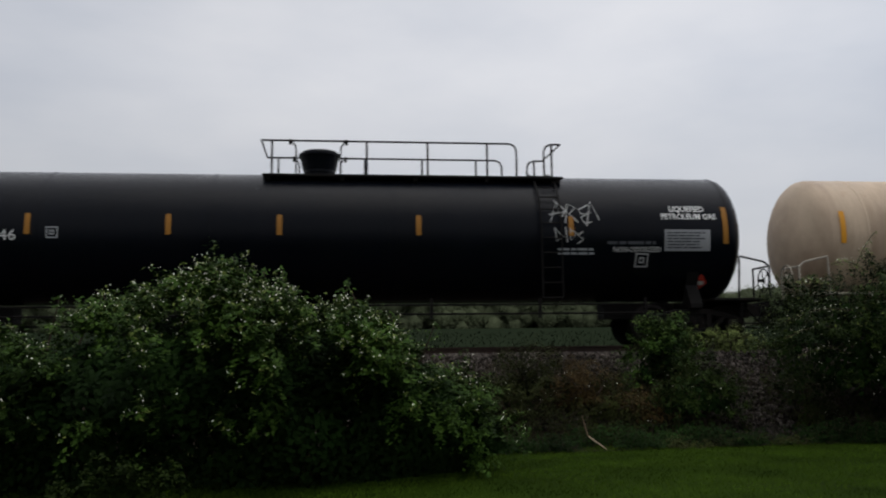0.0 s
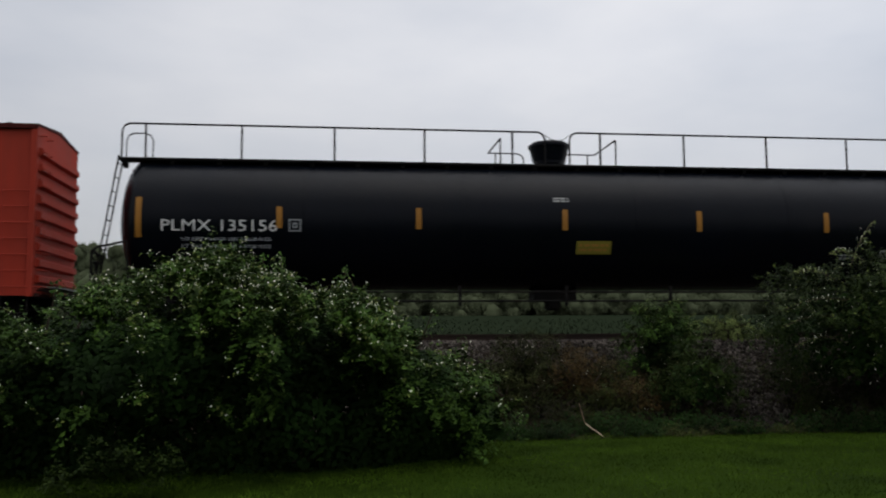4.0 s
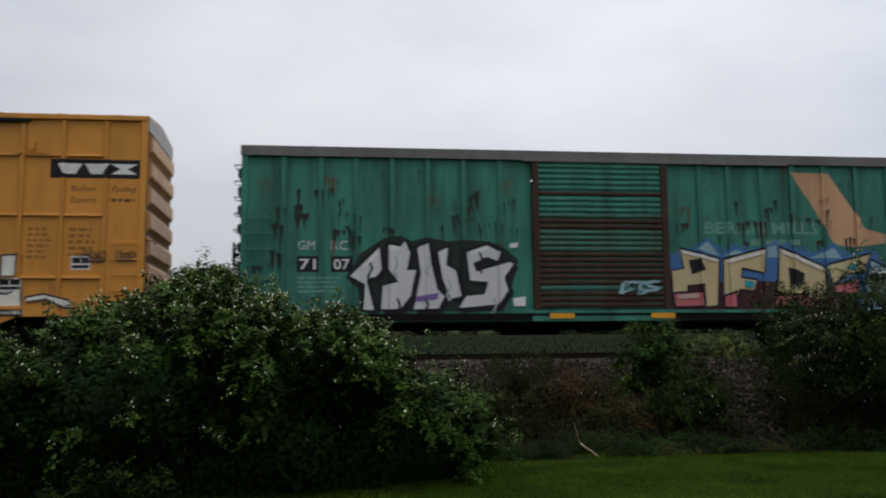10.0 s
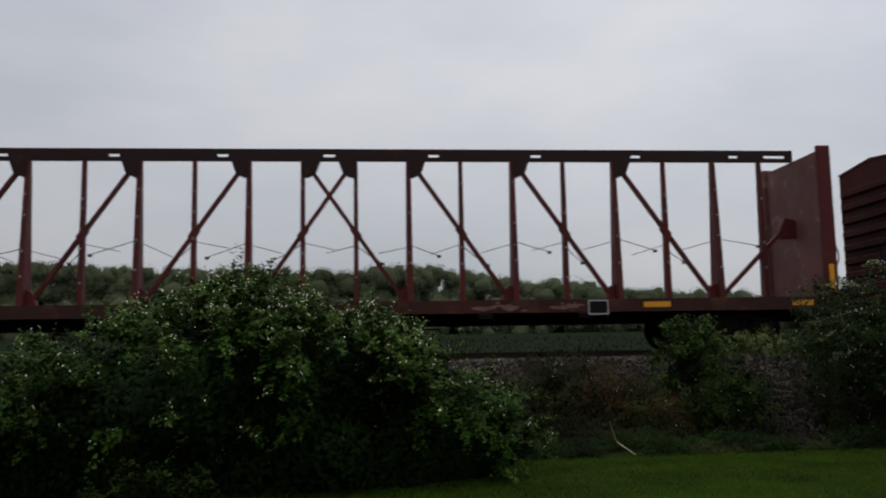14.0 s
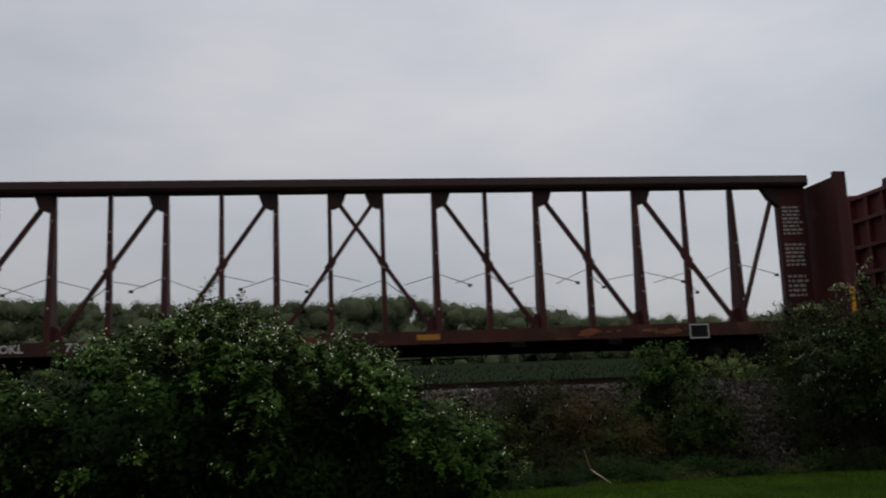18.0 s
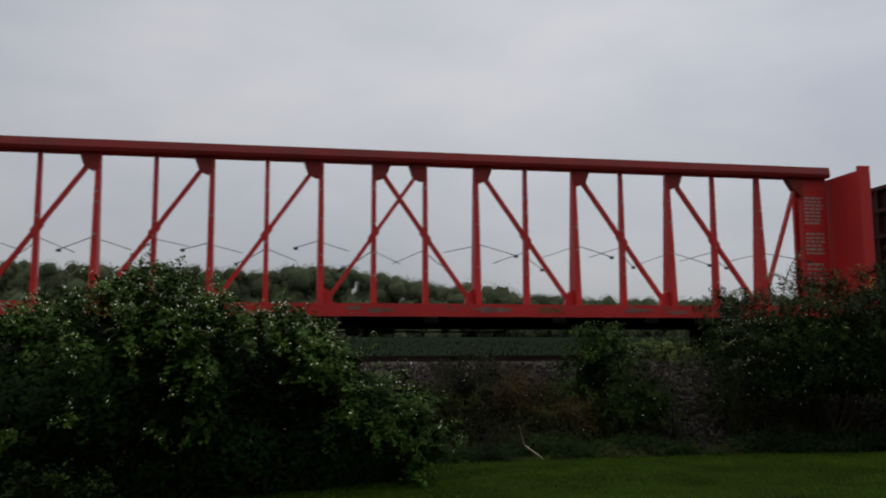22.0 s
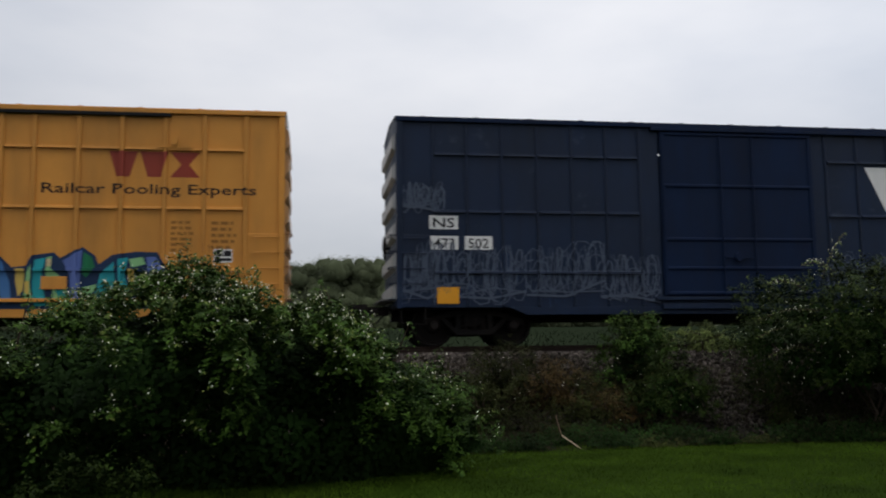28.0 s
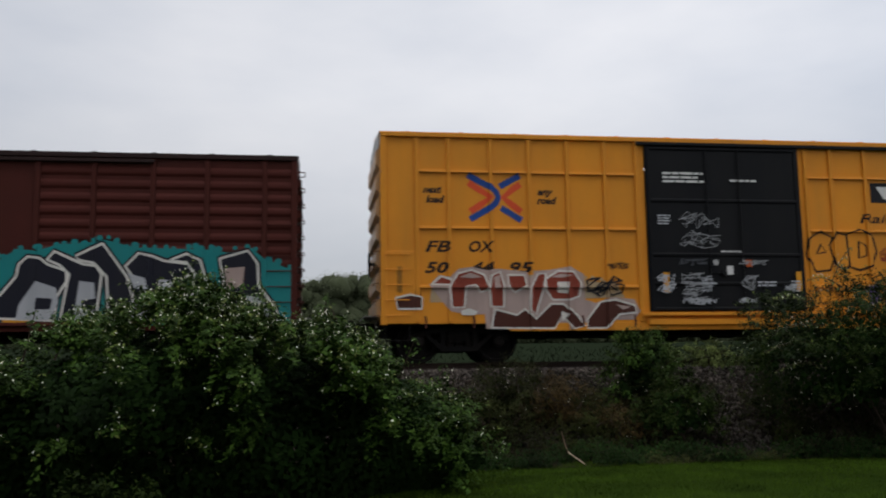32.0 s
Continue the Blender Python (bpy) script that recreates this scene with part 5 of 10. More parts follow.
def make_woods():
    rng = np.random.default_rng(81)
    az = (-40, -24, -20, -14, -10, -6, -2, 1, 4.3, 6.7, 9, 11.3, 14, 18, 21, 24, 28, 34, 45)
    el = (5.8, 6.0, 6.2, 6.0, 5.95, 6.1, 5.95, 6.15, 6.4, 5.85, 5.4, 4.95, 4.65, 4.15, 3.85, 3.6, 3.75, 3.9, 4.0)
    pts, outs, cores, core_faces = [], [], [], []
    ball = bmesh.new()
    bmesh.ops.create_icosphere(ball, subdivisions=2, radius=1.0)
    ball_v = np.array([tuple(v.co) for v in ball.verts])
    ball_f = np.array([[v.index for v in f.verts] for f in ball.faces])
    ball.free()
    trunk = Geo()
    for row, dist in enumerate((148, 162)):
        x = -92.0
        while x < 112:
            a = math.degrees(math.atan2(x, dist))
            top = 1.6 + math.hypot(x, dist) * math.tan(radians(np.interp(a, az, el) - rng.uniform(0.0, 0.45)))
            base = ground_height(x, dist)
            h = max(top - base, 4.0)
            r = rng.uniform(2.4, 4.2)
            trunk.rod((x, dist, base - 0.3), (x + rng.normal(0, 0.4), dist, base + h * 0.6), 0.25, 5, 0.12)
            lobes = [(x + rng.normal(0, r * 0.45), dist + rng.normal(0, r * 0.4), base + h * rng.uniform(0.06, 0.84), r * rng.uniform(0.45, 0.75)) for _ in range(11)]
            lobes.append((x, dist, base + h - r * 0.5, r * 0.5))
            lobes += [(x + rng.normal(0, r * 0.7), dist - rng.uniform(2, 5), base + h * rng.uniform(0.0, 0.42), r * rng.uniform(0.4, 0.62)) for _ in range(5)]
            for lx, ly, lz, lr in lobes:
                k = 300
                core_faces.append(ball_f + len(cores) * len(ball_v))
                cores.append(np.array((lx, ly, lz)) + ball_v * lr * rng.uniform(0.50, 0.84, (len(ball_v), 1)))
                d = unit(rng.normal(0, 1, (k, 3)))
                pts.append(np.array((lx, ly, lz)) + d * lr * rng.uniform(0.66, 1.06, (k, 1)))
                outs.append(d * 0.35 + (0, -0.35, 0.8))
            x += rng.uniform(2.2, 3.6)
    p, o = np.concatenate(pts), np.concatenate(outs)
    # an unseen belt of trees, added behind the lawn to dim light and reflections
    back, back_o = [], []
    for _ in range(520):
        lx, lz, lr = rng.uniform(-75, 75), rng.uniform(0.5, 11.5), rng.uniform(1.4, 2.6)
        d = unit(rng.normal(0, 1, (46, 3)))
        back.append(np.array((lx * 1.7, -85 + rng.normal(0, 2.5) - abs(lx) * 0.05, lz)) + d * lr * rng.uniform(0.6, 1.05, (46, 1)))
        back_o.append(d + (0, 0.3, 0.3))
    wood = tagged(new("near_woods"), "unseen belt of green trees added behind the lawn to dim reflections", "woods", kind="stuff")
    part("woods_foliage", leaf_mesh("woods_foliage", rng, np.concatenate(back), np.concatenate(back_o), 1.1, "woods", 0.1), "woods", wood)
    core = Geo()
    for k in range(26):
        core.rod((-125 + k * 10, -86, -0.2), (-125 + k * 10, -86, 9), 0.3, 6, 0.15)
    part("woods_trunks", core, "stem", wood)
    root = tagged(new("far_woods"), "distant green wooded hill under an overcast sky", "woods", kind="stuff")
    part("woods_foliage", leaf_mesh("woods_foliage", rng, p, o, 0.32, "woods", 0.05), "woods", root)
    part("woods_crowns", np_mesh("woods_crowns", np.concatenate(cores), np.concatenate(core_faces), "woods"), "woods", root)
    part("woods_trunks", trunk, "stem", root)


make_woods()


# ---------------------------------------------------------------- running gear shared by all cars
SHARED = {}


def shared(key, build, bevel=0.0, smooth=False):
    """One mesh for alike pieces."""
    if key not in SHARED:
        SHARED[key] = mesh_of(build(), key[0] if isinstance(key, tuple) else key, bevel, smooth)
    return SHARED[key]


def side_frame_geo():
    g = Geo()
    top = [(-1.12, 0.44), (-1.12, 0.60), (-0.80, 0.68), (-0.42, 0.80), (0.42, 0.80), (0.80, 0.68), (1.12, 0.60), (1.12, 0.44), (0.72, 0.60), (0.34, 0.68), (-0.34, 0.68), (-0.72, 0.60)]
    low = [(-0.80, 0.66), (-0.70, 0.52), (-0.40, 0.24), (0.40, 0.24), (0.70, 0.52), (0.80, 0.66), (0.70, 0.64), (0.36, 0.36), (-0.36, 0.36), (-0.70, 0.64)]
    g.prism_y(top, -1.12, -0.98)
    g.prism_y(low, -1.12, -0.98)
    for x in (-0.36, 0.36):
        g.box(x - 0.06, x + 0.06, -1.12, -0.98, 0.30, 0.74)
    return g


def springs_geo():
    g = Geo()
    for x in (-0.2, 0.0, 0.2):
        for k in range(6):
            g.rod((x, -1.05, 0.36 + k * 0.045), (x, -1.05, 0.385 + k * 0.045), 0.085, 10)
    return g


def wheel_geo(s):
    prof = [(-0.07, 0.09), (-0.07, 0.14), (-0.02, 0.17), (-0.01, 0.36), (-0.065, 0.39), (-0.065, 0.445), (0.045, 0.457), (0.05, 0.485), (0.07, 0.485), (0.07, 0.40), (0.02, 0.36), (0.01, 0.17), (0.07, 0.13), (0.07, 0.09)]
    return Geo().lathe_y([(s * -a, r) for a, r in prof], 28, (0, s * 0.78, 0))


def truck(car, x):
    bol = part("truck", shared("bolster", lambda: Geo().box(-0.22, 0.22, -1.1, 1.1, 0.46, 0.72).box(-0.16, 0.16, -0.3, 0.3, 0.70, 0.84), 0.02), "steel_dark", car, "grimy four-wheel freight truck", at=(x, 0, 0))
    part("side_frame", shared("side_frame", side_frame_geo, 0.012), "steel_dark", bol)
    part("side_frame", shared("side_frame_far", lambda: Geo().prism_y([(-1.12, 0.44), (-1.12, 0.60), (-0.42, 0.80), (0.42, 0.80), (1.12, 0.60), (1.12, 0.44), (0.4, 0.24), (-0.4, 0.24)], 0.98, 1.12)), "steel_dark", bol)
    tagged(part("spring_nest", shared("springs", springs_geo), "steel_brown", bol), kind="stuff")
    for a in (-0.89, 0.89):
        part("bearing_cap", shared("bearing_cap", lambda: Geo().lathe_y([(-1.22, 0.0), (-1.22, 0.07), (-1.19, 0.11), (-1.0, 0.12)], 14), smooth=True), "steel_brown", bol, at=(a, 0, 0.457))
        axle = part("wheelset", shared("axle", lambda: Geo().rod((0, -0.95, 0), (0, 0.95, 0), 0.085, 12), smooth=True), "wheel", bol, at=(a, 0, 0.457))
        g = "wheels"
        if g not in SHARED:
            both = wheel_geo(-1)
            far = wheel_geo(1)
            both.add(far.v, far.f)
            # lightening marks and a chalk dab let the turning show
            for k in range(3):
                w = 2 * math.pi * k / 3
                both.rod((0.26 * math.cos(w), -0.80, 0.26 * math.sin(w)), (0.26 * math.cos(w), -0.765, 0.26 * math.sin(w)), 0.045, 8)
            SHARED[g] = mesh_of(both, g, 0.0, True)
            axle_me = SHARED["axle"]
            bm = bmesh.new()
            bm.from_mesh(axle_me)
            bm.from_mesh(SHARED[g])
            bm.to_mesh(axle_me)
            bm.free()
    return bol


def coupler(car, x, s):
    g = Geo().box(min(x, x + s * 0.55), max(x, x + s * 0.55), -0.10, 0.10, 0.72, 0.92)
    g.prism_y([(x + s * 0.50, 0.66), (x + s * 0.86, 0.66), (x + s * 0.92, 0.72), (x + s * 0.92, 0.96), (x + s * 0.50, 0.98)], -0.20, 0.16)
    c = part("coupler", g, "steel_brown", car, "rusty knuckle coupler")
    h = Geo().tube([(x, -0.35, 0.85), (x + s * 0.3, -0.36, 0.55), (x + s * 0.6, -0.36, 0.36), (x + s * 0.95, -0.34, 0.40)], 0.022, 6)
    part("air_hose", h, "steel_dark", c)
    l = Geo().tube([(x, -1.30, 0.95), (x + s * 0.12, -1.30, 0.95), (x + s * 0.14, -0.4, 0.90), (x + s * 0.45, -0.22, 0.86)], 0.014, 5)
    part("uncoupling_lever", l, "steel_dark", c)


def brake_gear(car, x, mat="steel_dark"):
    g = Geo().rod((x - 0.9, 0.35, 0.62), (x + 0.5, 0.35, 0.62), 0.19, 14)
    part("air_reservoir", g, mat, car, smooth=True)
    part("brake_cylinder", Geo().rod((x + 1.2, 0.2, 0.66), (x + 1.9, 0.2, 0.66), 0.15, 12), mat, car, smooth=True)
    part("brake_valve", Geo().box(x + 0.7, x + 1.0, -0.9, -0.6, 0.45, 0.78), mat, car, bevel=0.02)
    part("brake_rod", Geo().rod((x - 4, -0.2, 0.55), (x + 4.5, -0.2, 0.55), 0.02, 5), mat, car)


def wheel_crank(car, x, y, z, s, mat):
    """The hand brake wheel on the car's end."""
    g = Geo()
    n = 14
    pts = [(x + s * 0.12, y + 0.27 * math.cos(2 * math.pi * k / n), z + 0.27 * math.sin(2 * math.pi * k / n)) for k in range(n + 1)]
    g.tube(pts, 0.016, 5)
    for k in range(5):
        a = 2 * math.pi * k / 5
        g.rod((x + s * 0.12, y, z), (x + s * 0.12, y + 0.27 * math.cos(a), z + 0.27 * math.sin(a)), 0.012, 4)
    g.rod((x, y, z), (x + s * 0.15, y, z), 0.04, 8)
    part("brake_wheel", g, mat, car)


# ---------------------------------------------------------------- boxcars
CARS = []                 # (root, x at the start)
GROUP = "cars of the passing freight train"


def car_root(name, label, x0, kind):
    root = tagged(new(name), label, kind, GROUP)
    CARS.append((root, x0))
    return root


def boxcar(label, x0, half, top, paint, roof, ribs, rows, door, door_paint, sill=0.84, rib_w=0.085, rib_paint=None, end_paint=None, end_ribs=7, door_style="plug",
           corner_box=True, belly=True, corrugated=False, roof_bumps=True, depth=0.055, end_rib_paint=None):
    car = car_root("boxcar", label, x0, "railway car")
    rib_paint, end_paint = rib_paint or paint, end_paint or paint
    y = -1.447
    crest = 0.036 if corrugated else 0.0
    SURFACES[car] = (half, ribs, rib_w, rows, door, y - crest, depth - crest, sill + 1.58 if corner_box else 0)
    # side wall with the doorway left open
    z_low, z_high = sill, top - 0.10
    for a, b in ((-half, door[0]), (door[1], half)):
        part("side_wall", Geo().box(a, b, y, y + 0.05, z_low, z_high), paint, car)
    part("side_wall", Geo().box(door[0], door[1], y, y + 0.05, door[3], z_high), paint, car)
    part("side_wall", Geo().box(door[0], door[1], y, y + 0.05, z_low, door[2]), paint, car)
    part("far_side_wall", Geo().box(-half, half, 1.415, 1.465, z_low, z_high), paint, car)
    # ribs
    rib = shared(("rib", round(z_low, 2), round(z_high, 2), rib_w, rib_paint, depth), lambda: Geo().prism_x([(y - depth, z_low + 0.02), (y - depth, z_high - 0.01), (y + 0.002, z_high), (y + 0.002, z_low)], -rib_w / 2, rib_w / 2), 0.008)
    for x in ribs:
        part("rib", rib, rib_paint, car, at=(x, 0, 0))
    for z in rows:
        for a, b in zip([-half] + list(ribs), list(ribs) + [half]):
            if b <= door[0] + 0.05 or a >= door[1] - 0.05:
                if b - a > 0.3 and a > -half + 0.5 and b < half - 0.5:
                    part("rail_rib", Geo().prism_x([(y - 0.062, z - 0.024), (y - 0.052, z + 0.022), (y + 0.002, z + 0.036), (y + 0.002, z - 0.030)], a + rib_w / 2 + 0.015, b - rib_w / 2 - 0.015), rib_paint, car)
    if corrugated:
        for a, b in zip([-half] + list(ribs), list(ribs) + [half]):
            if (b <= door[0] + 0.05 or a >= door[1] - 0.05) and b - a > 0.3:
                k = 12
                crest_mesh = shared(("crest", round(b - a, 3), paint), lambda: Geo().prism_x([(y - 0.030, 0.035), (y - 0.034, 0.075), (y - 0.030, 0.115), (y + 0.002, 0.185), (y + 0.002, -0.025)], 0.06, b - a - 0.06))
                for i in range(k):
                    part("corrugation", crest_mesh, paint, car, at=(a, 0, z_low + 0.12 + (z_high - z_low - 0.2) * i / k))
    # top plate and roof
    part("top_plate", Geo().box(-half, half, y - 0.075, y + 0.06, z_high, top), roof if roof != "galv" else paint, car, bevel=0.008)
    r = Geo().prism_x([(-1.50, top - 0.02), (-1.50, top + 0.012), (0, top + 0.17), (1.50, top + 0.012), (1.50, top - 0.02), (0, top + 0.10)], -half - 0.02, half + 0.02)
    if roof_bumps:
        n = 13
        for i in range(n):
            x = -half + (i + 0.5) * 2 * half / n
            r.prism_x([(-1.42, top + 0.018), (0, top + 0.175), (1.42, top + 0.018), (1.42, top + 0.045), (0, top + 0.205), (-1.42, top + 0.045)], x - 0.05, x + 0.05)
    part("roof", r, roof, car, "weathered sheet metal roof")
    # door
    dx0, dx1, dz0, dz1 = door
    dy = y - 0.05
    d = part("door", Geo().box(dx0 + 0.02, dx1 - 0.02, dy, dy + 0.06, dz0, dz1), door_paint, car, "large sliding door", bevel=0.006)
    if door_style == "plug":
        for z in (dz0 + 0.05, dz0 + 0.62, dz0 + 1.28, dz0 + (dz1 - dz0) * 0.665, dz1 - 0.06):
            part("door_bar", Geo().prism_x([(dy - 0.032, z - 0.02), (dy - 0.032, z + 0.02), (dy, z + 0.045), (dy, z - 0.045)], dx0 + 0.12, dx1 - 0.12), door_paint, d)
        for x in (dx0 + 0.10, dx1 - 0.10):
            part("door_post", Geo().box(x - 0.035, x + 0.035, dy - 0.022, dy, dz0 + 0.03, dz1 - 0.03), door_paint, d)
        for x in (dx0 + 1.45, dx1 - 1.55):
            part("lock_rod", Geo().rod((x, dy - 0.045, dz0 - 0.05), (x, dy - 0.045, dz1 - 0.1), 0.017, 6), door_paint, d)
        lev = Geo().box(dx0 + 1.5, dx0 + 2.15, dy - 0.06, dy - 0.035, dz0 + 0.86, dz0 + 0.90).rod((dx0 + 1.82, dy - 0.07, dz0 + 0.88), (dx0 + 1.82, dy, dz0 + 0.88), 0.10, 12)
        part("door_lever", lev, door_paint, d)
    elif door_style == "ribbed":
        n = 26
        for i in range(n):
            z = dz0 + 0.08 + (dz1 - dz0 - 0.16) * i / (n - 1)
            skin = "rust" if i in (14, 15, 20) else paint if i > 0.62 * n else "teal_rust" if i > 0.42 * n or i % 7 == 3 else "rust"
            part("door_slat", shared(("door_slat", dx0, skin), lambda: Geo().prism_x([(dy - 0.034, -0.02), (dy - 0.034, 0.02), (dy, 0.048), (dy, -0.048)], dx0 + 0.16, dx1 - 0.16)), skin, d, at=(0, 0, z))
        part("door_panel", Geo().box(dx0 + 0.16, dx1 - 0.16, dy - 0.004, dy, dz0 + 0.64 * (dz1 - dz0), dz1 - 0.02), paint, d, "upper part of the door still painted")
        for x in (dx0 + 0.08, dx1 - 0.08):
            part("door_post", Geo().box(x - 0.07, x + 0.07, dy - 0.05, dy, dz0, dz1), "rust", d, "rusty door edge")
    else:
        for i in range(7):
            z = dz0 + 0.12 + (dz1 - dz0 - 0.24) * i / 6
            part("door_bar", Geo().prism_x([(dy - 0.026, z - 0.02), (dy - 0.026, z + 0.02), (dy, z + 0.05), (dy, z - 0.05)], dx0 + 0.14, dx1 - 0.14), door_paint, d)
        for x in (dx0 + 0.08, dx1 - 0.08):
            part("door_post", Geo().box(x - 0.05, x + 0.05, dy - 0.035, dy, dz0, dz1), door_paint, d)
    slide = min(dx1 + (dx1 - dx0) * 0.93, half - 2.0)
    part("door_track", Geo().box(dx0 - 0.2, slide, dy - 0.055, dy + 0.03, dz1 + 0.005, dz1 + 0.075), door_paint if door_style == "plug" else roof, car, "dark overhead door rail", bevel=0.006)
    part("door_track", Geo().box(dx0 - 0.2, slide, dy - 0.07, dy + 0.03, dz0 - 0.10, dz0 - 0.03), rib_paint, car, bevel=0.006)
    part("door_sill", Geo().box(dx0 - 0.05, dx1 + 0.05, dy - 0.05, y + 0.02, sill - 0.06, sill + 0.06), rib_paint, car, bevel=0.006)
    # ends
    for s in (-1, 1):
        e0, e1 = s * half, s * (half - 0.05)
        end = part("end_wall", Geo().prism_x([(-1.46, z_low), (1.46, z_low), (1.46, top), (0, top + 0.14), (-1.46, top)], min(e0, e1), max(e0, e1)), end_paint, car)
        zs = np.linspace(z_low + 0.35, top - 0.55, end_ribs)
        for z in zs:
            hgt = (zs[1] - zs[0]) * (0.43 if end_rib_paint == "yellow_end" else 0.30)
            pr = [(e0, z - hgt), (e0 + s * 0.085, z - hgt * 0.6), (e0 + s * 0.085, z + hgt * 0.6), (e0, z + hgt)]
            if s < 0:
                pr = pr[::-1]
            part("end_rib", Geo().prism_y(pr, -1.34, 1.34), end_rib_paint or end_paint, end)
        part("corner_post", Geo().box(min(e0, e0 - s * 0.13), max(e0, e0 - s * 0.13), y - 0.058, y + 0.08, z_low - 0.02, top - 0.02), rib_paint, car, bevel=0.01)
        if end_rib_paint == "yellow_end":
            cap = [(-1.44, top - 0.30), (1.44, top - 0.30), (1.44, top - 0.02), (0, top + 0.12), (-1.44, top - 0.02)]
            part("end_cap", Geo().prism_x(cap, min(e0, e0 + s * 0.03), max(e0, e0 + s * 0.03)), "white_dull", end, "pale bare metal end cap")
        # ladder rungs on the side corner and the end
        xa, xb = sorted((s * (half - 0.10), s * (half - 0.62)))
        rung = shared(("rung", rib_paint), lambda: Geo().tube([(-0.26, 0, 0), (-0.26, -0.085, 0), (0.26, -0.085, 0), (0.26, 0, 0)], 0.012, 5))
        for k in range(5 if corner_box else 7):
            part("rung", rung, rib_paint, car, at=((xa + xb) / 2, y, sill + 0.18 + k * 0.33))
        rung = shared(("end_rung", s, end_paint), lambda: Geo().tube([(0, -0.23, 0), (s * 0.15, -0.23, 0), (s * 0.15, 0.23, 0), (0, 0.23, 0)], 0.012, 5))
        for k in range(5 if corner_box else 10):
            part("rung", rung, end_paint, end, at=(e0, -1.15, sill + 0.18 + k * 0.35))
        if corner_box:
            part("ladder_panel", Geo().box(min(s * half, s * (half - 0.78)), max(s * half, s * (half - 0.78)), y - 0.03, y, sill, sill + 1.58), rib_paint, car, bevel=0.012)
        part("stirrup", Geo().tube([(xa, y, sill), (xa, y, sill - 0.36), (xb, y, sill - 0.36), (xb, y, sill)], 0.014, 5), "steel_dark", car)
        part("crossover_platform", Geo().box(min(e0, e0 + s * 0.32), max(e0, e0 + s * 0.32), -1.0, 1.0, sill + 0.17, sill + 0.21), "galv", end, bevel=0.004)
        coupler(car, e0 + s * 0.05, s)
        truck(car, s * (half - 1.75))
    wheel_crank(car, -half - 0.08, -0.75, 2.2, -1, "steel_dark")
    # underframe
    part("centre_sill", Geo().box(-half, half, -0.22, 0.22, 0.58, 0.86), "steel_dark", car)
    part("floor_frame", Geo().box(-half, half, -1.40, 1.40, sill - 0.02, sill + 0.06), "steel_dark", car)
    if belly:
        part("side_sill", Geo().prism_y([(-5.4, sill), (-5.0, sill - 0.17), (5.0, sill - 0.17), (5.4, sill)], y - 0.02, y + 0.03), rib_paint, car, bevel=0.004)
    else:
        part("side_sill", Geo().box(-half, half, y - 0.02, y + 0.03, sill - 0.06, sill + 0.02), rib_paint, car)
    for x in (-4.0, -2.0, 0.0, 2.0, 4.0):
        part("cross_bearer", Geo().prism_x([(-1.4, sill - 0.02), (-0.22, sill - 0.24), (0.22, sill - 0.24), (1.4, sill - 0.02)], x - 0.06, x + 0.06), "steel_dark", car)
    brake_gear(car, -1.0)
    return car


def reflectors(car, spots, h=0.42, w=0.10, y=SKIN - 0.012, tank=None, mat="reflector", long=False):
    for x, z in spots:
        a, b = (h, w) if long else (w, h)
        decal("reflector", rect(x - a / 2, x + a / 2, z - b / 2, z + b / 2, y), mat, car, tank)


def stencil_box(car, x, z, y=SKIN, s=0.24, mat="white_dull", tank=None):
    decal("stencil_frame", frame_rect(x, x + s, z, z + s, y, 0.028), mat, car, tank)
    decal("stencil_mark", frame_rect(x + s * 0.3, x + s * 0.7, z + s * 0.28, z + s * 0.72, y, 0.03), mat, car, tank)


def data_panel(car, x0, x1, z0, z1, y=SKIN - 0.004):
    p = decal("data_panel", rect(x0, x1, z0, z1, y), "white", car, None, "small white data panel with dark boxes")
    w, h = x1 - x0, z1 - z0
    for a in (0.06, 0.53):
        decal("data_box", rect(x0 + a * w, x0 + (a + 0.41) * w, z0 + 0.46 * h, z1 - 0.1 * h, y - 0.004), "g_black", p)
    decal("data_box", rect(x0 + 0.06 * w, x1 - 0.06 * w, z0 + 0.1 * h, z0 + 0.34 * h, y - 0.004), "g_black", p)


def arrow_logo(car, x0, x1, z0, z1, y):
    """Two crossing arrows, red inside blue."""
    def at(pts):
        return [(x0 + a * (x1 - x0), z0 + b * (z1 - z0)) for a, b in pts]
    w = 0.115 * (x1 - x0)
    blue = Geo().strip(at([(0, 0.99), (0.20, 0.86), (0.42, 0.73), (0.53, 0.62), (0.57, 0.5), (0.53, 0.38), (0.42, 0.27), (0.22, 0.14), (0.04, 0.01)]), w, y)
    blue.strip(at([(0.60, 0.74), (0.98, 0.99)]), w, y).strip(at([(0.62, 0.27), (1.0, 0.0)]), w, y)
    logo = decal("emblem", blue, "logo_blue", car, None, "blue and red crossed arrow emblem")
    red = Geo().strip(at([(0.01, 0.82), (0.22, 0.66), (0.43, 0.5), (0.24, 0.34), (0.04, 0.18)]), w * 1.05, y)
    red.strip(at([(0.99, 0.80), (0.82, 0.66), (0.67, 0.5), (0.82, 0.35), (1.0, 0.19)]), w * 1.05, y)
    decal("emblem_red", red, "logo_red", logo)


